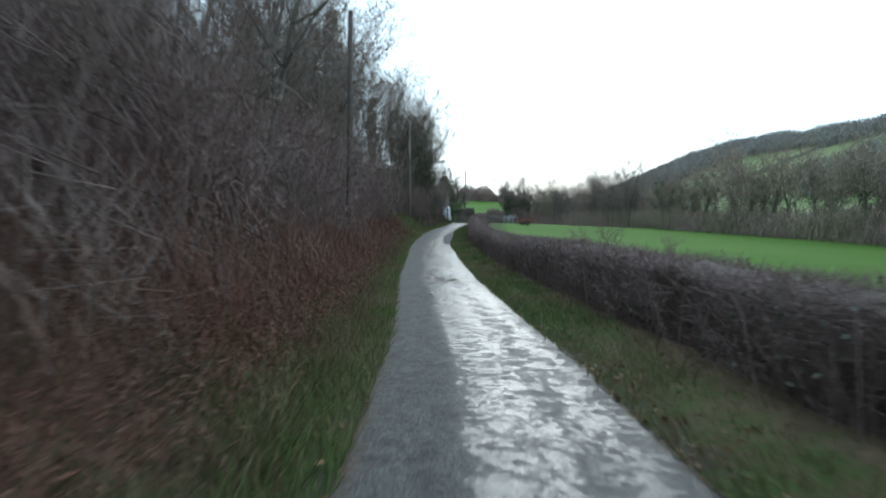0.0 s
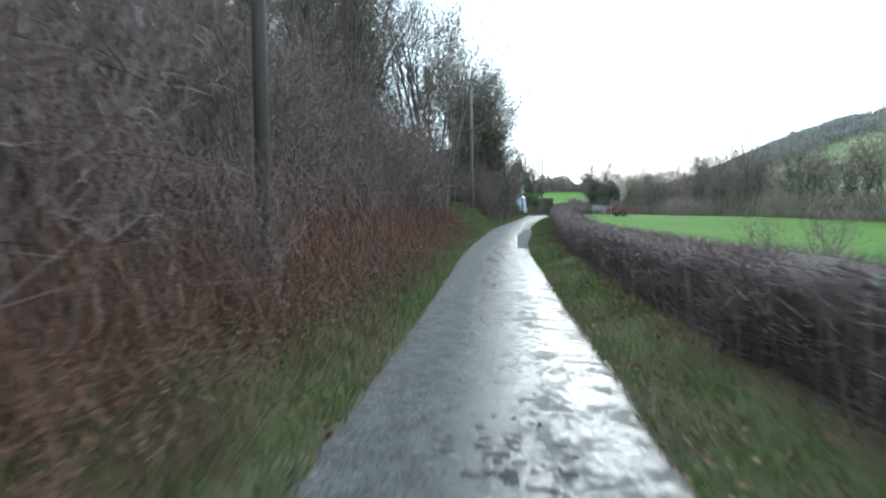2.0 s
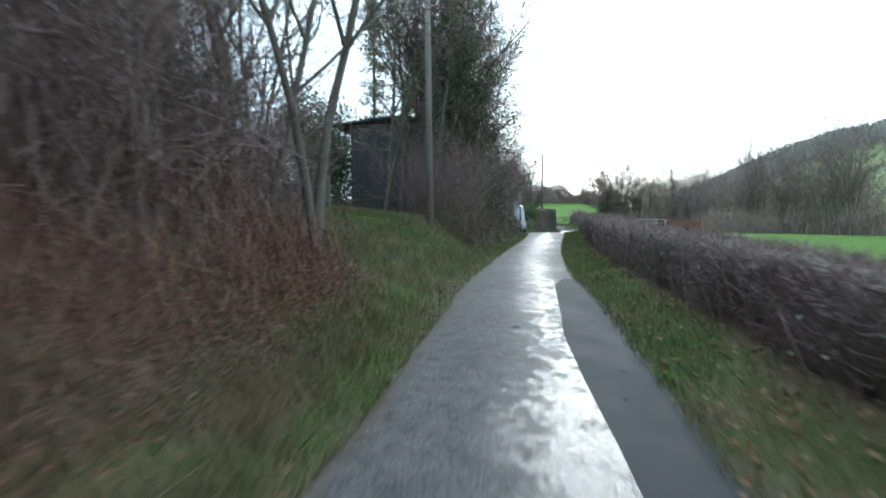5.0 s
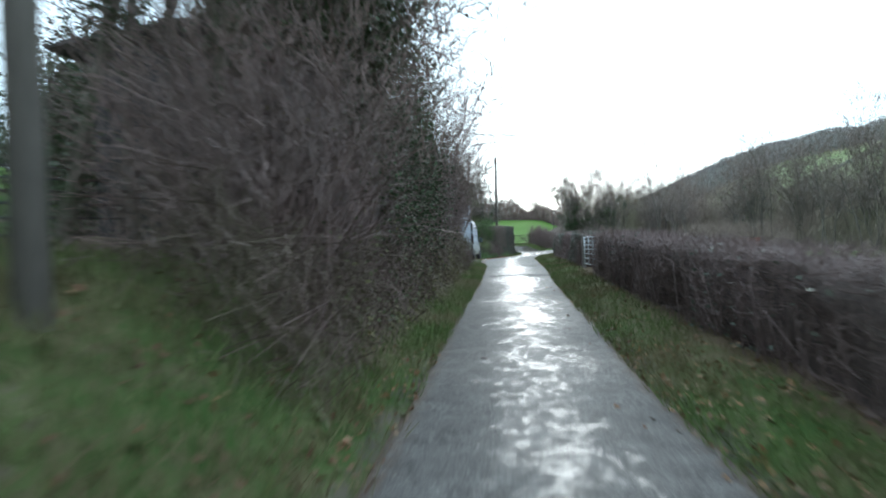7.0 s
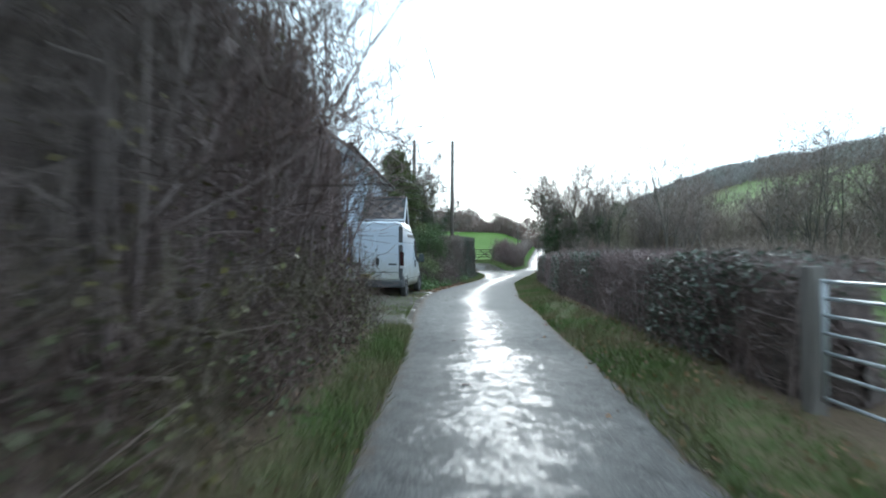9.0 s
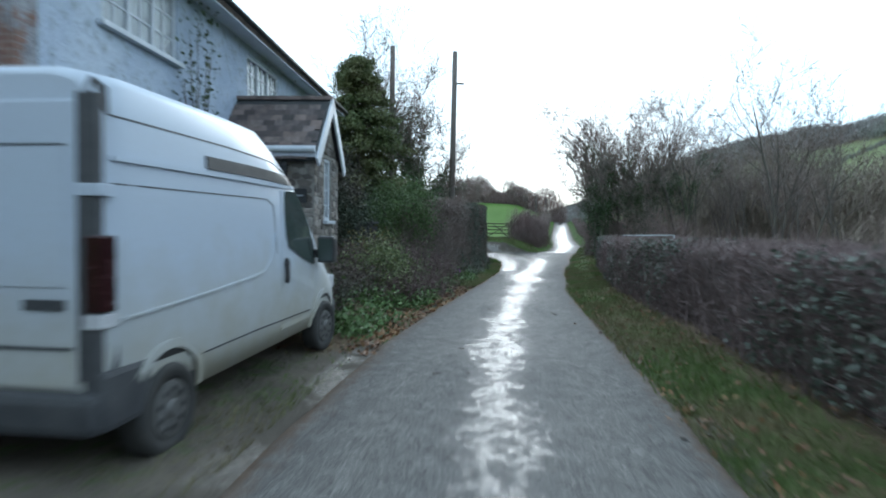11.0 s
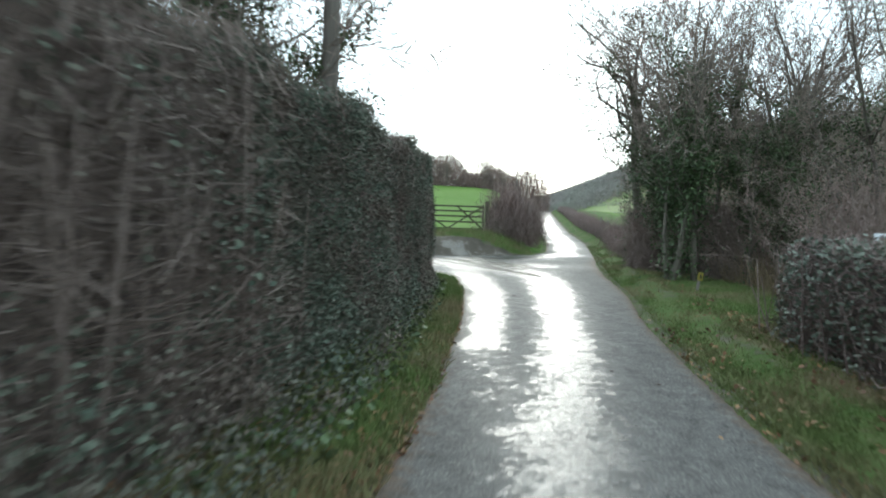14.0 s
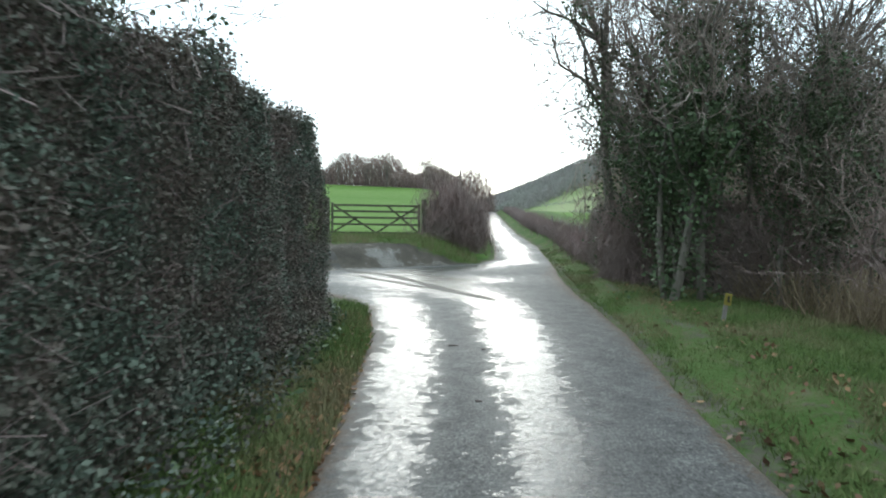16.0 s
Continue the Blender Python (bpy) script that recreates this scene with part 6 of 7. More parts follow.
def stones(face, u0, u1, z0, z1, holes, to_world, seed, slope=0.0):
    """Rough courses of single stones, proud of the mortar, each an object on one of eight shared meshes."""
    r = random.Random(seed)
    shapes = []
    for k in range(12):
        b = bmesh.new()
        sides = r.choice((5, 6, 6, 7, 8))
        ring = []
        for q in range(sides):
            a = 2 * math.pi * (q + r.uniform(-0.22, 0.22)) / sides + 0.3
            c, s = math.cos(a), math.sin(a)
            e = (abs(c) ** 5 + abs(s) ** 5) ** (-1 / 5) * 0.5
            ring.append((c * e, s * e))
        low = [b.verts.new((0, p, q)) for p, q in ring]
        mid = [b.verts.new((0.022 + r.uniform(-0.005, 0.008), p * 0.97, q * 0.97)) for p, q in ring]
        top = [b.verts.new((0.036 + r.uniform(-0.012, 0.012), p * 0.84, q * 0.82)) for p, q in ring]
        b.faces.new(top)
        for i in range(sides):
            j = (i + 1) % sides
            b.faces.new((low[i], low[j], mid[j], mid[i])), b.faces.new((mid[i], mid[j], top[j], top[i]))
        bmesh.ops.recalc_face_normals(b, faces=b.faces)
        me = bpy.data.meshes.new("stone")
        b.to_mesh(me)
        b.free()
        me.materials.append(STONE)
        shapes.append(me)
    z = z0
    while z < z1 - 0.04:
        h = min(r.uniform(0.075, 0.17), z1 - z)
        spans = [(u0, u1)]
        for q in holes:
            if z + h > q[2] and z < q[3]:
                spans = [s for a, b in spans for s in ((a, min(b, q[0])), (max(a, q[1]), b)) if s[1] - s[0] > 0.05]
        for a, b in spans:
            if slope:
                a, b = a + slope * (z + h - z0), b - slope * (z + h - z0)
            while a < b - 0.04:
                w = r.uniform(0.1, 0.3)
                if b - a - w < 0.1:
                    w = b - a
                ob = new("stone", r.choice(shapes))
                ob.parent = face
                ob.matrix_basis = to_world(a + w / 2, z + h / 2) @ Matrix.Translation((0, 0, r.uniform(-0.02, 0.02))) @ Matrix.Rotation(radians(r.uniform(-7, 7)), 4, "X") @ Matrix.Diagonal((r.uniform(0.25, 0.6), w * r.uniform(0.94, 1.06), h * r.uniform(0.95, 1.2), 1))
                a += w
        z += h


stones(front_face, PA, PB, 0.1, PH, [(5.03, 5.63, 1.58, 2.92)], lambda u, z: Matrix.Translation((PX + 0.002, u, z)), 21)
stones(side_face, 0.02, PX - 0.02, 0.1, PH, [(0.14, 1.16, 0.55, 3.0)], lambda u, z: Matrix.Translation((u, PA - 0.002, z)) @ Matrix.Rotation(radians(-90), 4, "Z"), 22)
gable_face = [o for o in porch.children if o.name.startswith("gable")][0]
stones(gable_face, PA + 0.05, PB - 0.05, PH + 0.01, apex - 0.2, [], lambda u, z: Matrix.Translation((PX - 0.008, u, z)), 23, 0.84)

lantern = thing("wall_lantern", "black iron lantern fixed to the porch wall", "lamp", HM)
tube("bracket", [(1.27, PA, 2.72), (1.27, PA - 0.14, 2.78), (1.27, PA - 0.16, 2.7)], 0.012, BLACK, lantern, sides=6)
bm = bmesh.new()
bmesh.ops.create_cone(bm, cap_ends=True, segments=6, radius1=0.1, radius2=0.02, depth=0.1, matrix=Matrix.Translation((1.27, PA - 0.16, 2.68)))
part("cap", bm, BLACK, lantern)
bm = bmesh.new()
bmesh.ops.create_cone(bm, cap_ends=True, segments=6, radius1=0.05, radius2=0.085, depth=0.2, matrix=Matrix.Translation((1.27, PA - 0.16, 2.53)))
part("glass", bm, DARK_GLASS, lantern)
bm = bmesh.new()
bmesh.ops.create_cone(bm, cap_ends=True, segments=6, radius1=0.02, radius2=0.055, depth=0.05, matrix=Matrix.Translation((1.27, PA - 0.16, 2.41)))
part("base", bm, BLACK, lantern)
plate = thing("name_plate", "dark slate name plate with white lettering", "sign", HM)
box("plate", (1.2, 1.66, PA - 0.06, PA - 0.035, 1.98, 2.24), BLACK, plate, bevel=0.006)
for a, b in ((1.26, 1.4), (1.44, 1.6)):
    box("text_bar", (a, b, PA - 0.064, PA - 0.058, 2.1, 2.125), GALV, plate)

# ---- tyre and stick by the garage ----
def tyre_bm(rad, tube_r, width):
    bm = bmesh.new()
    ring = []
    for i in range(28):
        a = 2 * math.pi * i / 28
        prof = [(rad - tube_r, -width * 0.42), (rad - tube_r * 0.3, -width * 0.5), (rad - tube_r * 0.05, -width * 0.42), (rad, -width * 0.2), (rad, width * 0.2), (rad - tube_r * 0.05, width * 0.42), (rad - tube_r * 0.3, width * 0.5), (rad - tube_r, width * 0.42)]
        ring.append([bm.verts.new((w, r * math.cos(a), r * math.sin(a))) for r, w in prof])
    for i in range(28):
        for k in range(8):
            bm.faces.new((ring[i][k], ring[(i + 1) % 28][k], ring[(i + 1) % 28][(k + 1) % 8], ring[i][(k + 1) % 8]))
    return bm


RUBBER = two_tone("tyre_rubber", (0.022, 0.022, 0.022), (0.045, 0.043, 0.04), 8, 60, 0.8, 0.3, 0.004)
old_tyre = tagged(part("tyre", tyre_bm(0.34, 0.13, 0.22), RUBBER, None, "old black tyre leaning on the garage wall", True), category="tyre")
old_tyre.matrix_basis = pose(-5.55, -1.12, float(terrain(-5.55, -1.12)) + 0.33, 0, 12, 82)
stick = tagged(tube("stick", [(0.12, GY + 0.35, 0.15), (-0.02, GY + 1.2, 0.95)], 0.016, GREY_WOOD, None, "thin wooden stick propped on the garage door"), category="stick")
stick.matrix_basis = HM


# ---- the van ----
def van_paint():
    n = Nodes("dirty_white_paint")
    sep = n.t.nodes.new("ShaderNodeSeparateXYZ")
    n.t.links.new(n.geo.outputs["Position"], sep.inputs[0])
    mid, fine = n.noise(3, 5, 0.65), n.noise(30, 3)
    grime = n.math("ADD", n.ramp(sep.outputs["Z"], 1.0, 0.0, 0.35, 1.75), n.math("MULTIPLY", n.math("SUBTRACT", mid, 0.5), 0.7))
    col = n.mix(n.ramp(grime, 0, 0.9, 0.2, 1.0), (0.46, 0.51, 0.59), (0.33, 0.3, 0.22))
    col = n.mix(n.ramp(fine, 0, 0.12, 0.5, 0.7), col, (0.35, 0.35, 0.35))
    return n.done(col, n.ramp(grime, 0.28, 0.7, 0.1, 0.9), 0, 0.5)


VAN_WHITE = van_paint()
PLASTIC = two_tone("grey_black_plastic", (0.04, 0.042, 0.048), (0.075, 0.076, 0.08), 5, 60, 0.6, 0.1, 0.002)
LAMP_RED = two_tone("red_lens", (0.022, 0.005, 0.007), (0.036, 0.007, 0.009), 8, 60, 0.25, 0, 0)
LAMP_CLEAR = two_tone("clear_lens", (0.5, 0.5, 0.52), (0.62, 0.62, 0.64), 8, 60, 0.2, 0, 0)
PLATE_Y = two_tone("yellow_plate", (0.26, 0.18, 0.05), (0.36, 0.25, 0.07), 6, 50, 0.5, 0, 0)
STEEL_RIM = two_tone("dirty_wheel_trim", (0.07, 0.068, 0.066), (0.13, 0.125, 0.12), 6, 50, 0.5, 0.1, 0.002)
CAR_GLASS = Nodes("tinted_car_glass").done((0.05, 0.066, 0.064), 0.05, 0, 0.7)

VM = pose(-3.06, 0.42, -0.03, 0, 0, -6.2) @ Matrix.Diagonal((0.95, 1, 1, 1))
van = thing("van", "dirty white high-roof panel van parked on the forecourt", "van", VM)
# stations along the van: y, floor z, waist half-width, roof half-width, roof z, shoulder z
VAN = [(0.0, 0.46, 0.91, 0.76, 2.42, 2.14), (0.04, 0.40, 0.93, 0.82, 2.47, 2.18), (0.3, 0.36, 0.945, 0.82, 2.5, 2.2), (1.6, 0.36, 0.95, 0.8, 2.53, 2.2), (2.25, 0.36, 0.95, 0.77, 2.53, 2.16),
       (2.5, 0.36, 0.95, 0.74, 2.47, 2.12), (2.85, 0.36, 0.945, 0.71, 2.28, 2.03), (3.05, 0.36, 0.945, 0.69, 2.13, 1.93), (3.2, 0.36, 0.94, 0.68, 2.02, 1.82), (3.4, 0.36, 0.94, 0.67, 1.9, 1.66), (3.6, 0.36, 0.935, 0.66, 1.73, 1.48),
       (3.8, 0.36, 0.93, 0.66, 1.52, 1.3), (4.05, 0.36, 0.92, 0.68, 1.26, 1.1), (4.3, 0.36, 0.9, 0.68, 1.07, 0.95), (4.55, 0.36, 0.84, 0.64, 0.98, 0.88), (4.72, 0.38, 0.72, 0.55, 0.86, 0.76), (4.79, 0.44, 0.6, 0.45, 0.72, 0.62)]
bm = bmesh.new()
rings = []
for y, fl, hw, rw, rz, sz in VAN:
    wz = min(1.05, fl + (sz - fl) * 0.55)
    half = [(hw * 0.93, fl), (hw * 0.99, fl + (wz - fl) * 0.35), (hw, wz), (hw * 0.985, wz + (sz - wz) * 0.45), (hw * 0.94, sz), (rw + (hw - rw) * 0.35, sz + (rz - sz) * 0.62), (rw, rz - 0.05), (rw * 0.8, rz - 0.012), (0, rz)]
    ring = [bm.verts.new((x, y, z)) for x, z in half] + [bm.verts.new((-x, y, z)) for x, z in half[-2::-1]]
    rings.append(ring)
for a, b in zip(rings, rings[1:]):
    for k in range(len(a)):
        j = (k + 1) % len(a)
        bm.faces.new((a[k], a[j], b[j], b[k])).smooth = True
bm.faces.new(rings[0]), bm.faces.new(rings[-1])
part("body", bm, VAN_WHITE, van, "white body streaked with road dirt")


def side_x(y, z):
    """Half-width of the van's flank at y, z."""
    ys = [v[0] for v in VAN]
    fl, hw, rw, rz, sz = (np.interp(y, ys, [v[i] for v in VAN]) for i in range(1, 6))
    wz = min(1.05, fl + (sz - fl) * 0.55)
    return float(np.interp(z, [fl, fl + (wz - fl) * 0.35, wz, wz + (sz - wz) * 0.45, sz, sz + (rz - sz) * 0.62, rz], [hw * 0.93, hw * 0.99, hw, hw * 0.985, hw * 0.94, rw + (hw - rw) * 0.35, rw]))


def flank(name, outline, material, parent, label="", proud=0.006, side=1, bevel=0.0):
    """A thin shaped sheet laid on the flank: outline of (y, z)."""
    bm = bmesh.new()
    o = [bm.verts.new((side * (side_x(y, z) + proud), y, z)) for y, z in outline]
    i = [bm.verts.new((side * (side_x(y, z) - 0.015), y, z)) for y, z in outline]
    bm.faces.new(o), bm.faces.new(i[::-1])
    for k in range(len(o)):
        j = (k + 1) % len(o)
        bm.faces.new((o[k], i[k], i[j], o[j]))
    return part(name, bm, material, parent, label)


def band(name, pts, w, material, parent, label="", proud=0.006, side=1):
    """A thin band of width w along a polyline of (y, z) points, following the flank."""
    k = np.linspace(0, len(pts) - 1, 6 * len(pts))
    ys, zs = (np.interp(k, np.arange(len(pts)), [p[i] for p in pts]) for i in (0, 1))
    dy, dz = np.gradient(ys), np.gradient(zs)
    ln = np.hypot(dy, dz)
    bm = bmesh.new()
    rows = []
    for y, z, ny, nz in zip(ys, zs, -dz / ln, dy / ln):
        ring = []
        for c, out in ((1, -0.015), (1, proud), (0, proud), (-1, proud), (-1, -0.015)):
            yy, zz = float(y + ny * c * w / 2), float(z + nz * c * w / 2)
            ring.append(bm.verts.new((side * (side_x(yy, zz) + out), yy, zz)))
        rows.append(ring)
    for p, q in zip(rows, rows[1:]):
        for i in range(4):
            bm.faces.new((p[i], p[i + 1], q[i + 1], q[i]))
    for ring in (rows[0], rows[-1]):
        bm.faces.new(ring)
    return part(name, bm, material, parent, label)


for s in (1, -1):
    # dark moulding along the sill, swage line, roof seam, cab window, door seams
    band("side_moulding", [(1.05, 0.6), (2.0, 0.61), (3.4, 0.59)], 0.014, PLASTIC, van, side=s, proud=0.004)
    band("swage", [(0.15, 1.0), (1.2, 1.06), (2.08, 1.13), (2.26, 1.25), (2.36, 1.5)], 0.016, VAN_WHITE, van, side=s, proud=0.014)
    band("gutter_rail", [(0.12, 1.95), (1.5, 1.97), (2.6, 1.98), (3.05, 2.0)], 0.03, VAN_WHITE, van, side=s, proud=0.02)
    band("roof_seam", [(0.12, 2.2), (1.5, 2.22), (2.4, 2.21), (2.85, 2.14)], 0.012, PLASTIC, van, side=s, proud=0.003)
    band("roof_vent", [(1.15, 2.05), (2.0, 2.065), (3.08, 2.055)], 0.1, BLACK, van, side=s, proud=0.012)
    band("panel_seam", [(0.12, 1.8), (2.22, 1.83), (2.36, 1.77), (2.4, 1.3)], 0.01, PLASTIC, van, side=s, proud=0.003)
    d = flank("cab_door", [(2.56, 0.5), (2.52, 1.1), (2.56, 1.93), (2.66, 1.99), (3.04, 2.0), (3.26, 1.87), (3.5, 1.6), (3.64, 1.38), (3.66, 1.05), (3.52, 0.82), (3.44, 0.5)], VAN_WHITE, van, "white cab door", proud=0.01, side=s)
    flank("side_window", [(2.7, 1.36), (2.64, 1.5), (2.64, 1.9), (2.7, 1.945), (3.0, 1.95), (3.2, 1.83), (3.42, 1.58), (3.53, 1.4), (3.54, 1.15), (3.48, 1.12), (3.1, 1.22)], CAR_GLASS, d, "dark cab side window", proud=0.014, side=s)
    flank("handle", [(2.58, 1.02), (2.58, 1.2), (2.62, 1.24), (2.66, 1.2), (2.66, 1.02), (2.62, 0.98)], BLACK, d, "black pull handle", proud=0.035, side=s)
    mir = box("mirror", (0.97, 1.19, 3.52, 3.68, 1.14, 1.46) if s > 0 else (-1.19, -0.97, 3.52, 3.68, 1.14, 1.46), BLACK, van, "black door mirror", 0.035)
    box("mirror_glass", (0.99, 1.17, 3.514, 3.519, 1.17, 1.43) if s > 0 else (-1.17, -0.99, 3.514, 3.519, 1.17, 1.43), CAR_GLASS, mir)
    box("mirror_arm", (0.9, 0.99, 3.58, 3.64, 1.2, 1.3) if s > 0 else (-0.99, -0.9, 3.58, 3.64, 1.2, 1.3), BLACK, mir)
    # the dark rear pillar with its lamp cluster
    flank("rear_pillar", [(0.0, 0.66), (0.0, 2.3), (0.04, 2.4), (0.13, 2.36), (0.13, 0.66)], PLASTIC, van, "dark grey plastic corner pillar", proud=0.012, side=s)
    box("rear_pillar", (0.79 * s, 0.925 * s, -0.022, 0.03, 0.66, 2.3), PLASTIC, van, "dark grey plastic corner pillar", 0.01)
    lamp = box("tail_lamp", (0.84 * s, 0.957 * s, -0.03, 0.09, 1.06, 1.5), LAMP_RED, van, "tall red tail lamp", 0.012)
    box("reversing_lens", (0.835 * s, 0.955 * s, -0.034, 0.1, 0.97, 1.05), LAMP_CLEAR, lamp, bevel=0.006)
    box("hinge", (0.8 * s, 0.955 * s, -0.034, 0.08, 1.72, 1.79), VAN_WHITE, van, bevel=0.006)
    for y in (0.62, 3.92):
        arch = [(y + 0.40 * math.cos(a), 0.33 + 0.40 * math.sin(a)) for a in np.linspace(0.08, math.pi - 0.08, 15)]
        # no hollow is cut: a black sheet paints the shade of the arch
        flank("wheel_arch", arch, BLACK, van, "black sheet for the shade in the wheel arch", proud=0.004, side=s)
        lip = arch + [(y + 0.46 * math.cos(a), 0.33 + 0.46 * math.sin(a)) for a in np.linspace(math.pi - 0.08, 0.08, 15)]
        flank("arch_lip", lip, VAN_WHITE, van, side=s, proud=0.022)
        wheel = thing("wheel", "", "")
        wheel.parent, wheel.matrix_basis = van, pose(0.86 * s, y, 0.315, 0, 0, 0 if y < 1 else -6)
        part("tyre", tyre_bm(0.32, 0.12, 0.21), RUBBER, wheel, "muddy black tyre", True)
        bm = bmesh.new()
        bmesh.ops.create_cone(bm, cap_ends=True, segments=24, radius1=0.205, radius2=0.19, depth=0.05, matrix=Matrix.Translation((0.075 * s, 0, 0)) @ Matrix.Rotation(radians(90 * s), 4, "Y"))
        rim = part("rim", bm, STEEL_RIM, wheel, "dirty grey wheel trim")
        for k in range(9):
            a = 2 * math.pi * k / 9
            bm = bmesh.new()
            bmesh.ops.create_cone(bm, cap_ends=True, segments=8, radius1=0.024, radius2=0.02, depth=0.012, matrix=Matrix.Translation((0.104 * s, 0.135 * math.cos(a), 0.135 * math.sin(a))) @ Matrix.Rotation(radians(90), 4, "Y"))
            part("rim_hole", bm, BLACK, rim)
        bm = bmesh.new()
        bmesh.ops.create_cone(bm, cap_ends=True, segments=14, radius1=0.07, radius2=0.055, depth=0.03, matrix=Matrix.Translation((0.11 * s, 0, 0)) @ Matrix.Rotation(radians(90 * s), 4, "Y"))
        part("hub_cap", bm, STEEL_RIM, rim)
# windscreen
bm = bmesh.new()
w = [(-0.58, 3.44, 1.87), (0.58, 3.44, 1.87), (0.6, 4.0, 1.31), (-0.6, 4.0, 1.31)]
vs = [bm.verts.new((x, y + 0.03, z + 0.03)) for x, y, z in w] + [bm.verts.new((x, y, z - 0.02)) for x, y, z in w]
bm.faces.new(vs[:4]), bm.faces.new(vs[7:3:-1])
for k in range(4):
    bm.faces.new((vs[k], vs[k + 4], vs[(k + 1) % 4 + 4], vs[(k + 1) % 4]))
part("windscreen", bm, CAR_GLASS, van)
# rear doors
for s in (1, -1):
    rd = box("rear_door", (0.006 * s, 0.79 * s, -0.024, 0.03, 0.62, 2.26), VAN_WHITE, van, "dirty white rear door", 0.012)
    box("door_recess", (0.07 * s, 0.72 * s, -0.03, -0.026, 1.2, 2.0), VAN_WHITE, rd, bevel=0.003)
    box("recess_edge", (0.07 * s, 0.72 * s, -0.033, -0.024, 2.0, 2.012), PLASTIC, rd)
    box("badge", (0.45 * s, 0.72 * s, -0.036, -0.026, 1.07, 1.13), PLASTIC, rd, "small dull badge")
    box("door_crease", (0.04 * s, 0.76 * s, -0.03, -0.025, 0.84, 0.86), PLASTIC, rd)
box("rear_handle", (0.03, 0.13, -0.06, -0.02, 1.08, 1.3), BLACK, van, "black door handle", 0.012)
bm = bmesh.new()
add_box(bm, -0.12, 0.06, -0.02, 0.06, 2.17, 2.22)
part("brake_light", bm, LAMP_RED, van)
np_ = box("number_plate", (-0.68, -0.16, -0.045, -0.03, 0.68, 0.8), PLATE_Y, van, "yellow rear number plate", 0.004)
for k in range(5):
    box("plate_bar", (-0.64 + k * 0.095, -0.58 + k * 0.095, -0.048, -0.044, 0.705, 0.775), BLACK, np_)
box("rear_bumper", (-0.93, 0.93, -0.09, 0.2, 0.36, 0.6), PLASTIC, van, "scuffed grey plastic bumper", 0.05)
box("front_bumper", (-0.8, 0.8, 4.4, 4.85, 0.28, 0.56), PLASTIC, van, "grey plastic bumper", 0.07)
for s in (1, -1):
    box("headlamp", (0.5 * s, 0.83 * s, 4.42, 4.66, 0.72, 0.92), LAMP_CLEAR, van, "clear headlamp", 0.04)
    box("bumper_corner", (0.82 * s, 0.95 * s, -0.02, 0.42, 0.36, 0.72), PLASTIC, van, "", 0.04)


# ---- poles, gates and fences ----
def pole(x, y, top, r, lean, label):
    z = float(terrain(x, y))
    ob = thing("utility_pole", label, "pole", pose(x, y, z, lean[0], lean[1], 0), group="utility poles")
    tube("shaft", [(0, 0, -0.4), (0, 0, (top - z) * 0.5), (0, 0, top - z)], [r, r * 0.9, r * 0.75], GREY_WOOD if -40 < y < -20 else WET_WOOD if y < -60 else POLE_WOOD, ob, sides=12)
    return ob


pole(-4.84, -29.9, 9.6, 0.11, (0, -0.6), "grey weathered wooden utility pole on the bank")
pole(-3.66, -62.1, 7.4, 0.1, (0, 0), "dark wet wooden utility pole in the scrub")
pole(-2.5, 21.6, 9.6, 0.14, (0, 0), "dark wooden utility pole behind the hedge")
pb = pole(0.2, 23.2, 9.9, 0.15, (0, 0.5), "dark wooden utility pole behind the hedge")
box("insulator_arm", (-0.05, 0.45, -0.04, 0.04, 8.3, 8.36), POLE_WOOD, pb)
for x, y, t in ((14.3, 81.2, 7.9), (19.5, 100, 8.5), (27, 125, 8.5)):
    pole(x, y, t, 0.11, (0, 0), "distant wooden utility pole beside the lane")


def bar_gate(name, label, m, width, height, bars, material, r=0.025, brace=True, wood=False):
    """A five-barred gate from x = 0 to width: stiles, bars and braces."""
    g = thing(name, label, "gate", m)
    for k in range(bars):
        z = 0.12 + (height - 0.14) * (k / (bars - 1)) ** 0.85
        if wood:
            box("bar", (0, width, -0.018, 0.018, z - 0.04, z + 0.04), material, g, bevel=0.005)
        else:
            tube("bar", [(0, 0, z), (width, 0, z)], r * 0.75, material, g, sides=7)
    for x in (0.0, width):
        if wood:
            box("stile", (x - 0.045, x + 0.045, -0.03, 0.03, 0.08, height + 0.08), material, g, bevel=0.006)
        else:
            tube("stile", [(x, 0, 0.08), (x, 0, height)], r, material, g, sides=8)
    if brace:
        for a, b, c, d in ((0.0, height, width * 0.5, 0.12), (width * 0.5, 0.12, width, height), (0.0, 0.12, width * 0.3, height * 0.62), (width, 0.12, width * 0.62, height)):
            v = Vector((c - a, 0, d - b))
            bm = bmesh.new()
            mm = Matrix.Translation(((a + c) / 2, 0.03, (b + d) / 2)) @ Matrix.Rotation(-math.atan2(v.z, v.x), 4, "Y")
            add_box(bm, -v.length / 2, v.length / 2, -0.014, 0.014, -0.035, 0.035, mm)
            part("brace", bm, material, g)
    else:
        for x in (width * 0.36, width * 0.68):
            tube("upright", [(x, 0, 0.12), (x, 0, height - 0.02)], r * 0.7, material, g, sides=6)
    return g


def post(x, y, h, w, material, label, dz=0.0):
    z = float(terrain(x, y)) + dz
    return tagged(box("gate_post", (-w / 2, w / 2, -w / 2, w / 2, -0.4, h), material, None, label, 0.012, None), category="post")


def stand_post(x, y, h, w, material, label, turn=0.0):
    ob = post(x, y, h, w, material, label)
    ob.matrix_basis = pose(x, y, float(terrain(x, y)), 0, 0, turn)
    return ob


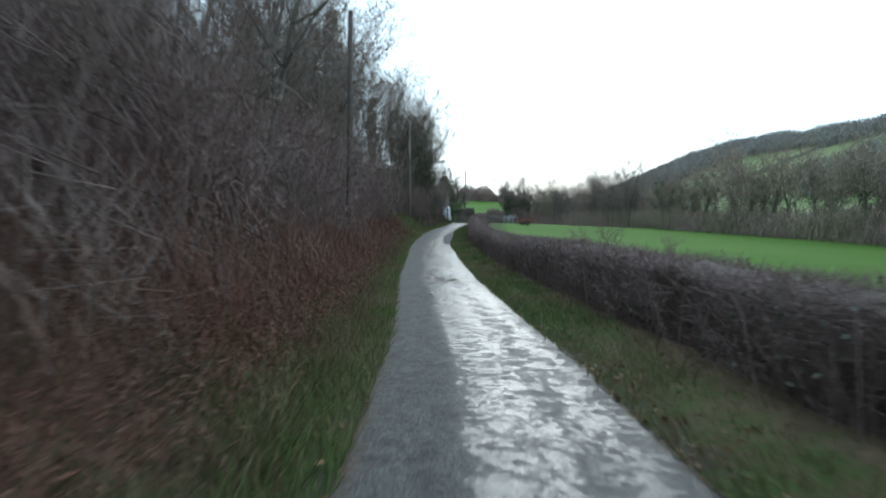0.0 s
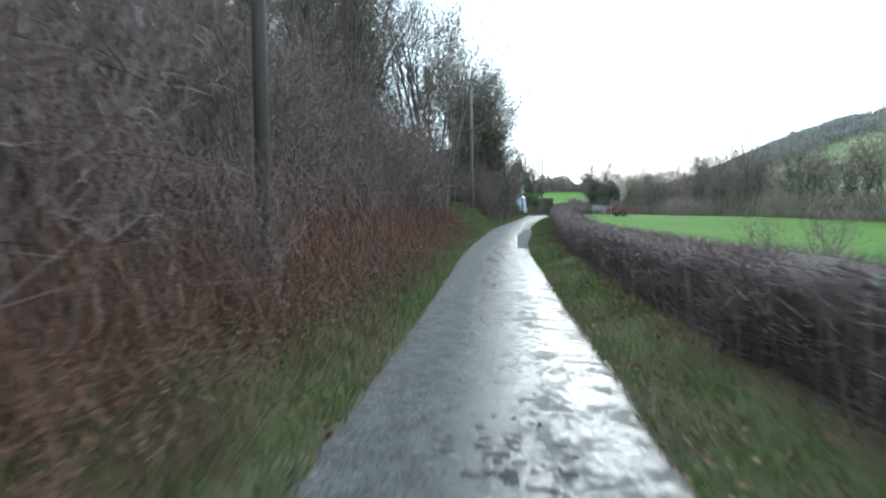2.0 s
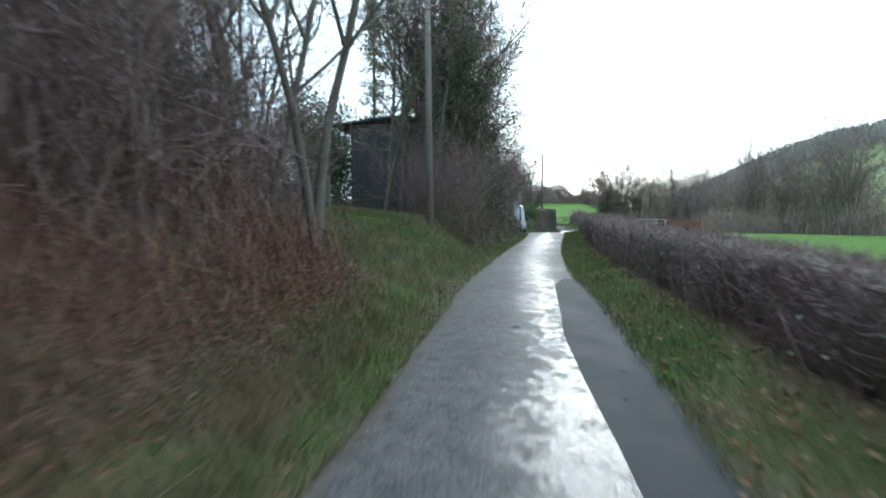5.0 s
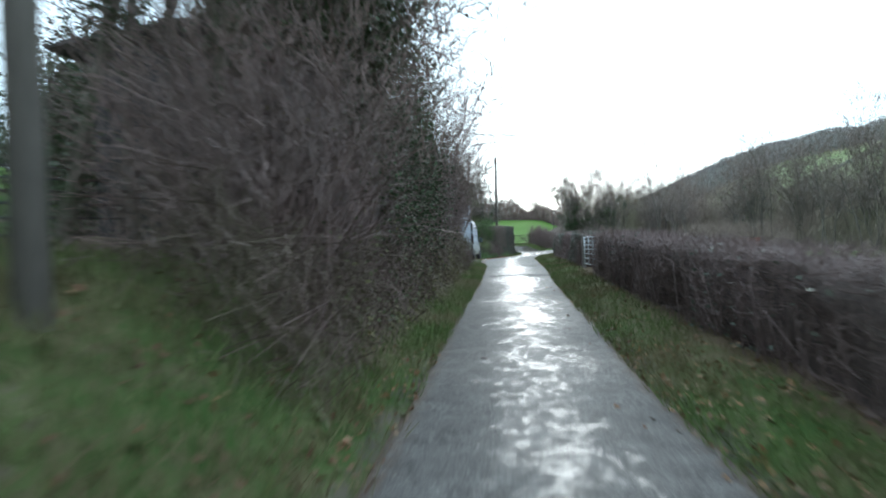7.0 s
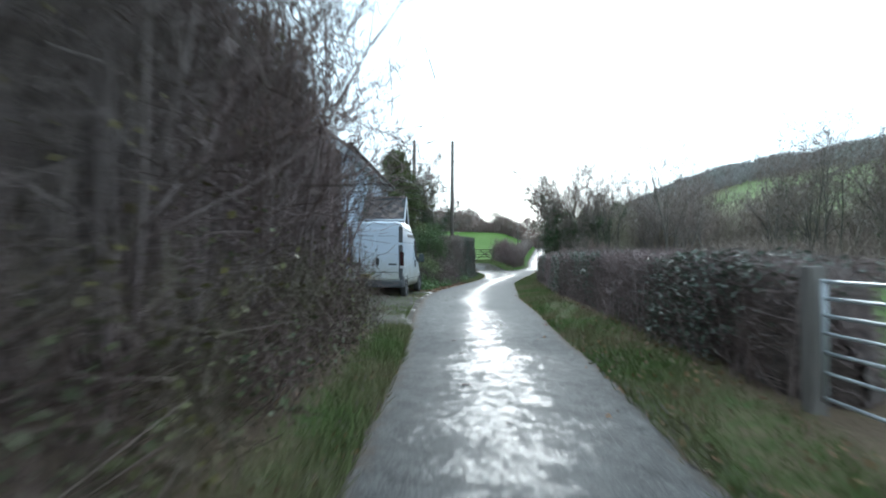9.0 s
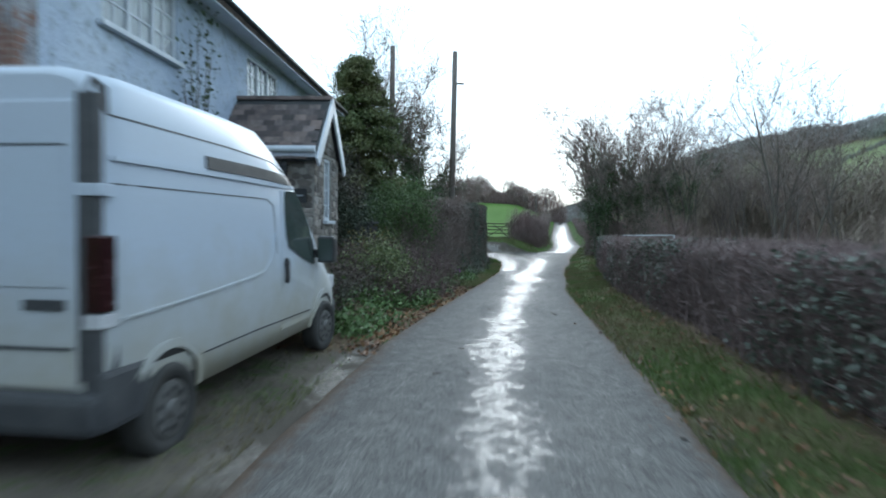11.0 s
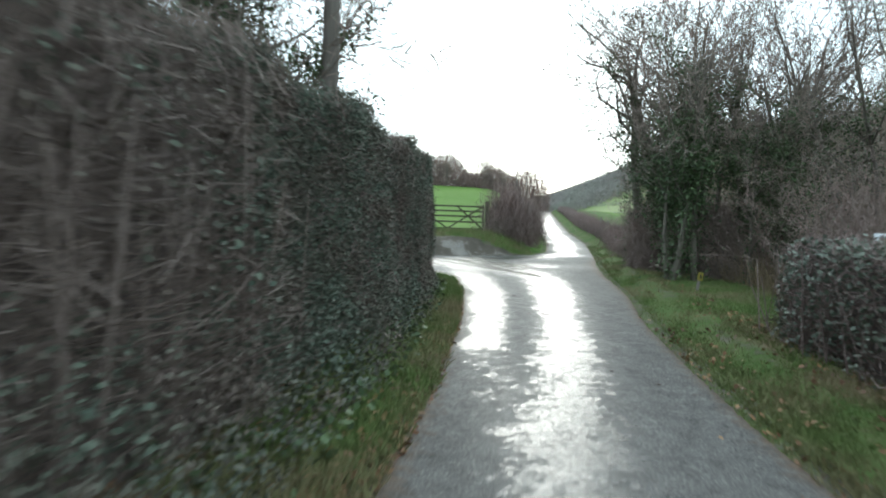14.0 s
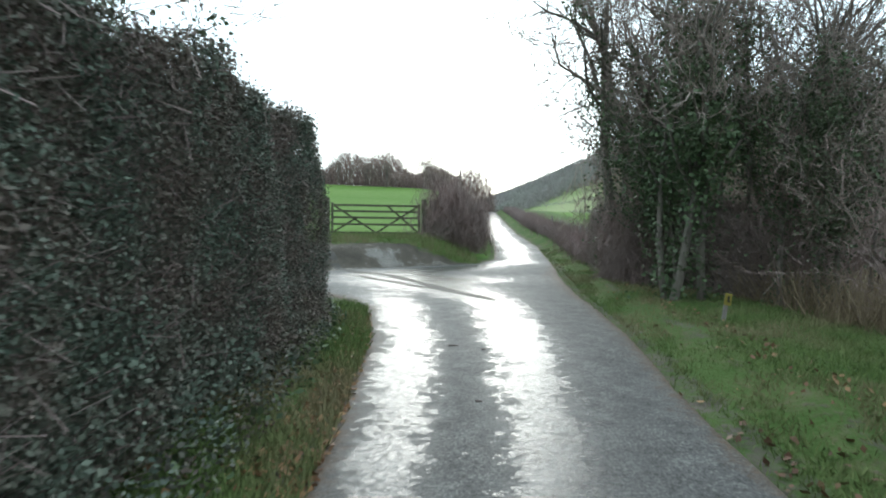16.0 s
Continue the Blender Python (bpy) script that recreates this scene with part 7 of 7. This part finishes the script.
# wooden field gate beyond the junction
gz_ = float(terrain(3.3, 40.0))
bar_gate("field_gate", "weathered green-stained wooden five-bar field gate, closed", pose(1.62, 40.0, gz_ + 0.02, 0, 0, 0), 3.42, 1.22, 5, GREEN_WOOD, wood=True)
for x in (1.42, 5.24, 5.62):
    stand_post(x, 40.05, 1.5, 0.2, GREEN_WOOD, "square weathered wooden gate post")
# galvanised gate in the hedge
ga, gb = Vector((1.98, -12.65)), Vector((1.86, -15.35))
gm = math.degrees(math.atan2(gb.y - ga.y, gb.x - ga.x))
bar_gate("steel_gate", "galvanised steel field gate set in the hedge", pose(ga.x, ga.y, float(terrain(ga.x, ga.y)) + 0.05, 0, 0, gm), (gb - ga).length, 1.1, 7, GALV, 0.022, brace=False)
stand_post(1.99, -12.5, 1.25, 0.14, GREY_WOOD, "square grey wooden gate post")
stand_post(1.85, -15.5, 1.2, 0.14, GREY_WOOD, "square grey wooden gate post")
# iron gate up the track
bar_gate("iron_gate", "thin dark iron field gate across the track", pose(-9.0, -28.0, float(terrain(-8.2, -27.2)) - 0.05, 0, 0, 43), 2.95, 1.0, 6, BLACK, 0.018, brace=False)
stand_post(-9.05, -28.05, 1.15, 0.16, GREY_WOOD, "old round-topped wooden gate post")
stand_post(-6.75, -25.9, 1.1, 0.14, GREY_WOOD, "old wooden gate post")
for y in (36.5, 38.6, 40.7, 42.9, 45.2, 47.6, 50.2, 53.0):
    stand_post(float(right_edge(y)) + 1.75, y, 1.15 + 0.1 * math.sin(y * 3), 0.09, GREY_WOOD, "rough grey fence stake in the ragged hedge", y * 31 % 40)
# white rail beyond the hedge, and the low red trough and pen in the field
rail = thing("rail", "pale painted metal rail behind the hedge", "rail", pose(7.4, 20.2, float(terrain(8.5, 20.2))))
tube("top_rail", [(0, 0, 1.42), (2.3, 0.3, 1.46)], 0.03, GALV, rail)
tube("lower_rail", [(0, 0, 1.1), (2.3, 0.3, 1.14)], 0.025, GALV, rail)
for x in (0.0, 1.15, 2.3):
    tube("rail_post", [(x, 0.13 * x, -0.2), (x, 0.13 * x, 1.45)], 0.03, GALV, rail)
trailer = thing("trailer", "low rusty red farm trailer standing in the field", "trailer", pose(8.0, -10.5, float(terrain(8.0, -10.5)), 0, 0, 18))
box("bed", (-1.1, 1.1, -0.7, 0.7, 0.4, 0.48), RUST, trailer)
for y in (-0.7, 0.66):
    box("side_board", (-1.1, 1.1, y, y + 0.04, 0.48, 0.95), RUST, trailer)
for x in (-1.1, 1.06):
    box("end_board", (x, x + 0.04, -0.66, 0.66, 0.48, 0.95), RUST, trailer)
for y in (-0.8, 0.72):
    w_ = part("wheel", tyre_bm(0.3, 0.14, 0.16), RUBBER, trailer, "", True)
    w_.matrix_basis = pose(0, y + 0.04, 0.3, 0, 0, 90)
pen = thing("sheep_hurdle", "grey metal livestock pen of hurdles in the field", "fence", pose(5.2, -11.6, float(terrain(6, -11.6)), 0, 0, 12))
for x in np.arange(0, 2.0, 0.62):
    tube("upright", [(float(x), 0, -0.1), (float(x), 0, 1.05)], 0.02, GALV, pen, sides=6)
for z in (0.3, 0.55, 0.8, 1.02):
    tube("bar", [(0, 0, z), (1.86, 0, z)], 0.016, GALV, pen, sides=6)


# ---- the dark barn behind the scrub ----
barn = thing("barn", "dark boarded barn behind the roadside scrub", "barn", pose(-7.8, -18.4, 1.35, 0, 0, -4))
# solid black filling, so the gaps between boards look unlit
box("core", (-2.1, 2.55, -3.5, 3.55, 0, 4.05), BLACK, barn, "black block in place of the unlit barn inside")
rb = random.Random(9)
for k in range(24):
    x = -2.15 + k * 0.2
    box("board", (x, x + 0.185, -3.56 - rb.uniform(0, 0.012), -3.505, -0.1, 4.1), DARK_BOARD, barn)
for k in range(35):
    y = -3.5 + k * 0.2
    box("board", (2.555, 2.6 + rb.uniform(0, 0.012), y, y + 0.185, -0.1, 4.1), GREY_WOOD if k > 22 else DARK_BOARD, barn)
for s in (1, -1):
    bm = bmesh.new()
    add_box(bm, 0 if s > 0 else -3.1, 3.1 if s > 0 else 0, -3.8, 3.8, 0, 0.08, Matrix.Translation((0, 0, 4.4)) @ Matrix.Rotation(s * radians(6), 4, "Y"))
    part("roof", bm, DARK_BOARD, barn)
bm = bmesh.new()
add_box(bm, 0, 0.75, -3.4, 1.6, 0, 0.05, Matrix.Translation((2.58, 0, 1.75)) @ Matrix.Rotation(radians(14), 4, "Y"))
part("lean_to_roof", bm, DARK_BOARD, barn)
tube("gutter", [(3.34, -3.5, 1.62), (3.34, 1.7, 1.35)], 0.05, GALV, barn, "pale metal gutter")
box("lean_to_wall", (2.62, 3.2, -3.3, 1.5, -0.3, 1.5), DARK_BOARD, barn)

marker = thing("marker_post", "small yellow marker plate on a low post", "sign", pose(8.1, 25.6, float(terrain(8.1, 25.6)), 0, 8, 8))
box("post", (-0.025, 0.025, 0.0, 0.04, -0.2, 0.4), GREY_WOOD, marker)
YELLOW = two_tone("yellow_plate_paint", (0.2, 0.16, 0.03), (0.3, 0.24, 0.06), 6, 40, 0.5, 0.05, 0.001)
plate_y = box("plate", (-0.065, 0.065, -0.012, -0.001, 0.24, 0.42), YELLOW, marker, "small yellow plate", 0.004)
box("symbol_bar", (-0.015, 0.02, -0.016, -0.012, 0.29, 0.38), BLACK, plate_y)
box("symbol_bar", (0.0, 0.04, -0.016, -0.012, 0.29, 0.31), BLACK, plate_y)

wheelie = thing("wheelie_bin", "black plastic wheelie bin beside the garden hedge", "bin", pose(-2.5, 13.4, float(terrain(-2.5, 13.4)), 0, 0, 25))
bm = bmesh.new()
top = add_box(bm, -0.29, 0.29, -0.3, 0.3, 0.08, 0.98)
for v in top:
    if v.co.z < 0.5:
        v.co.x *= 0.78
        v.co.y *= 0.78
bmesh.ops.bevel(bm, geom=bm.edges[:], offset=0.03, segments=2, affect="EDGES")
part("body", bm, BLACK, wheelie)
box("lid", (-0.31, 0.31, -0.33, 0.31, 0.985, 1.05), BLACK, wheelie, bevel=0.025)
for x in (-0.24, 0.24):
    w_ = part("wheel", tyre_bm(0.1, 0.04, 0.05), RUBBER, wheelie, "", True)
    w_.matrix_basis = pose(x, 0.28, 0.1)

# ---- small greenhouse beside the cottage ----
house_glass = thing("greenhouse", "small white-framed greenhouse beside the cottage", "greenhouse", pose(-4.85, 16.5, float(terrain(-5.3, 17.2)), 0, 0, -8))
GW, GD, GH = 1.1, 1.5, 1.95
for x in (0.0, -GW):
    for y in (0.0, GD / 2, GD):
        box("upright", (x - 0.035, x + 0.035, y - 0.035, y + 0.035, -0.1, GH), WHITE_PAINT, house_glass, bevel=0.006)
for x in (0.0, -GW):
    for z in (0.35, 1.0, GH):
        box("rail", (x - 0.028, x + 0.028, 0.036, GD - 0.036, z - 0.03, z + 0.03), WHITE_PAINT, house_glass, bevel=0.005)
for y in (0.0, GD):
    for z in (0.35, 1.0, GH):
        box("rail", (-GW + 0.036, -0.036, y - 0.028, y + 0.028, z - 0.03, z + 0.03), WHITE_PAINT, house_glass, bevel=0.005)
    for z0, z1 in ((0.38, 0.97), (1.03, GH - 0.03)):
        box("pane", (-GW + 0.036, -0.036, y - 0.004, y + 0.004, z0, z1), GLASS, house_glass)
for x in (0.0, -GW):
    for z0, z1 in ((0.38, 0.97), (1.03, GH - 0.03)):
        for y0 in (0.036, GD / 2 + 0.036):
            box("pane", (x - 0.004, x + 0.004, y0, y0 + GD / 2 - 0.072, z0, z1), GLASS, house_glass)
box("base_board", (-GW, 0.0, 0.0, GD, -0.1, 0.3), GREY_WOOD, house_glass, bevel=0.01)
bm = bmesh.new()
add_box(bm, -GW - 0.08, 0.08, -0.08, GD + 0.08, 0, 0.05, Matrix.Translation((0, 0, GH + 0.035)))
part("roof", bm, WHITE_PAINT, house_glass, "flat white framed roof")
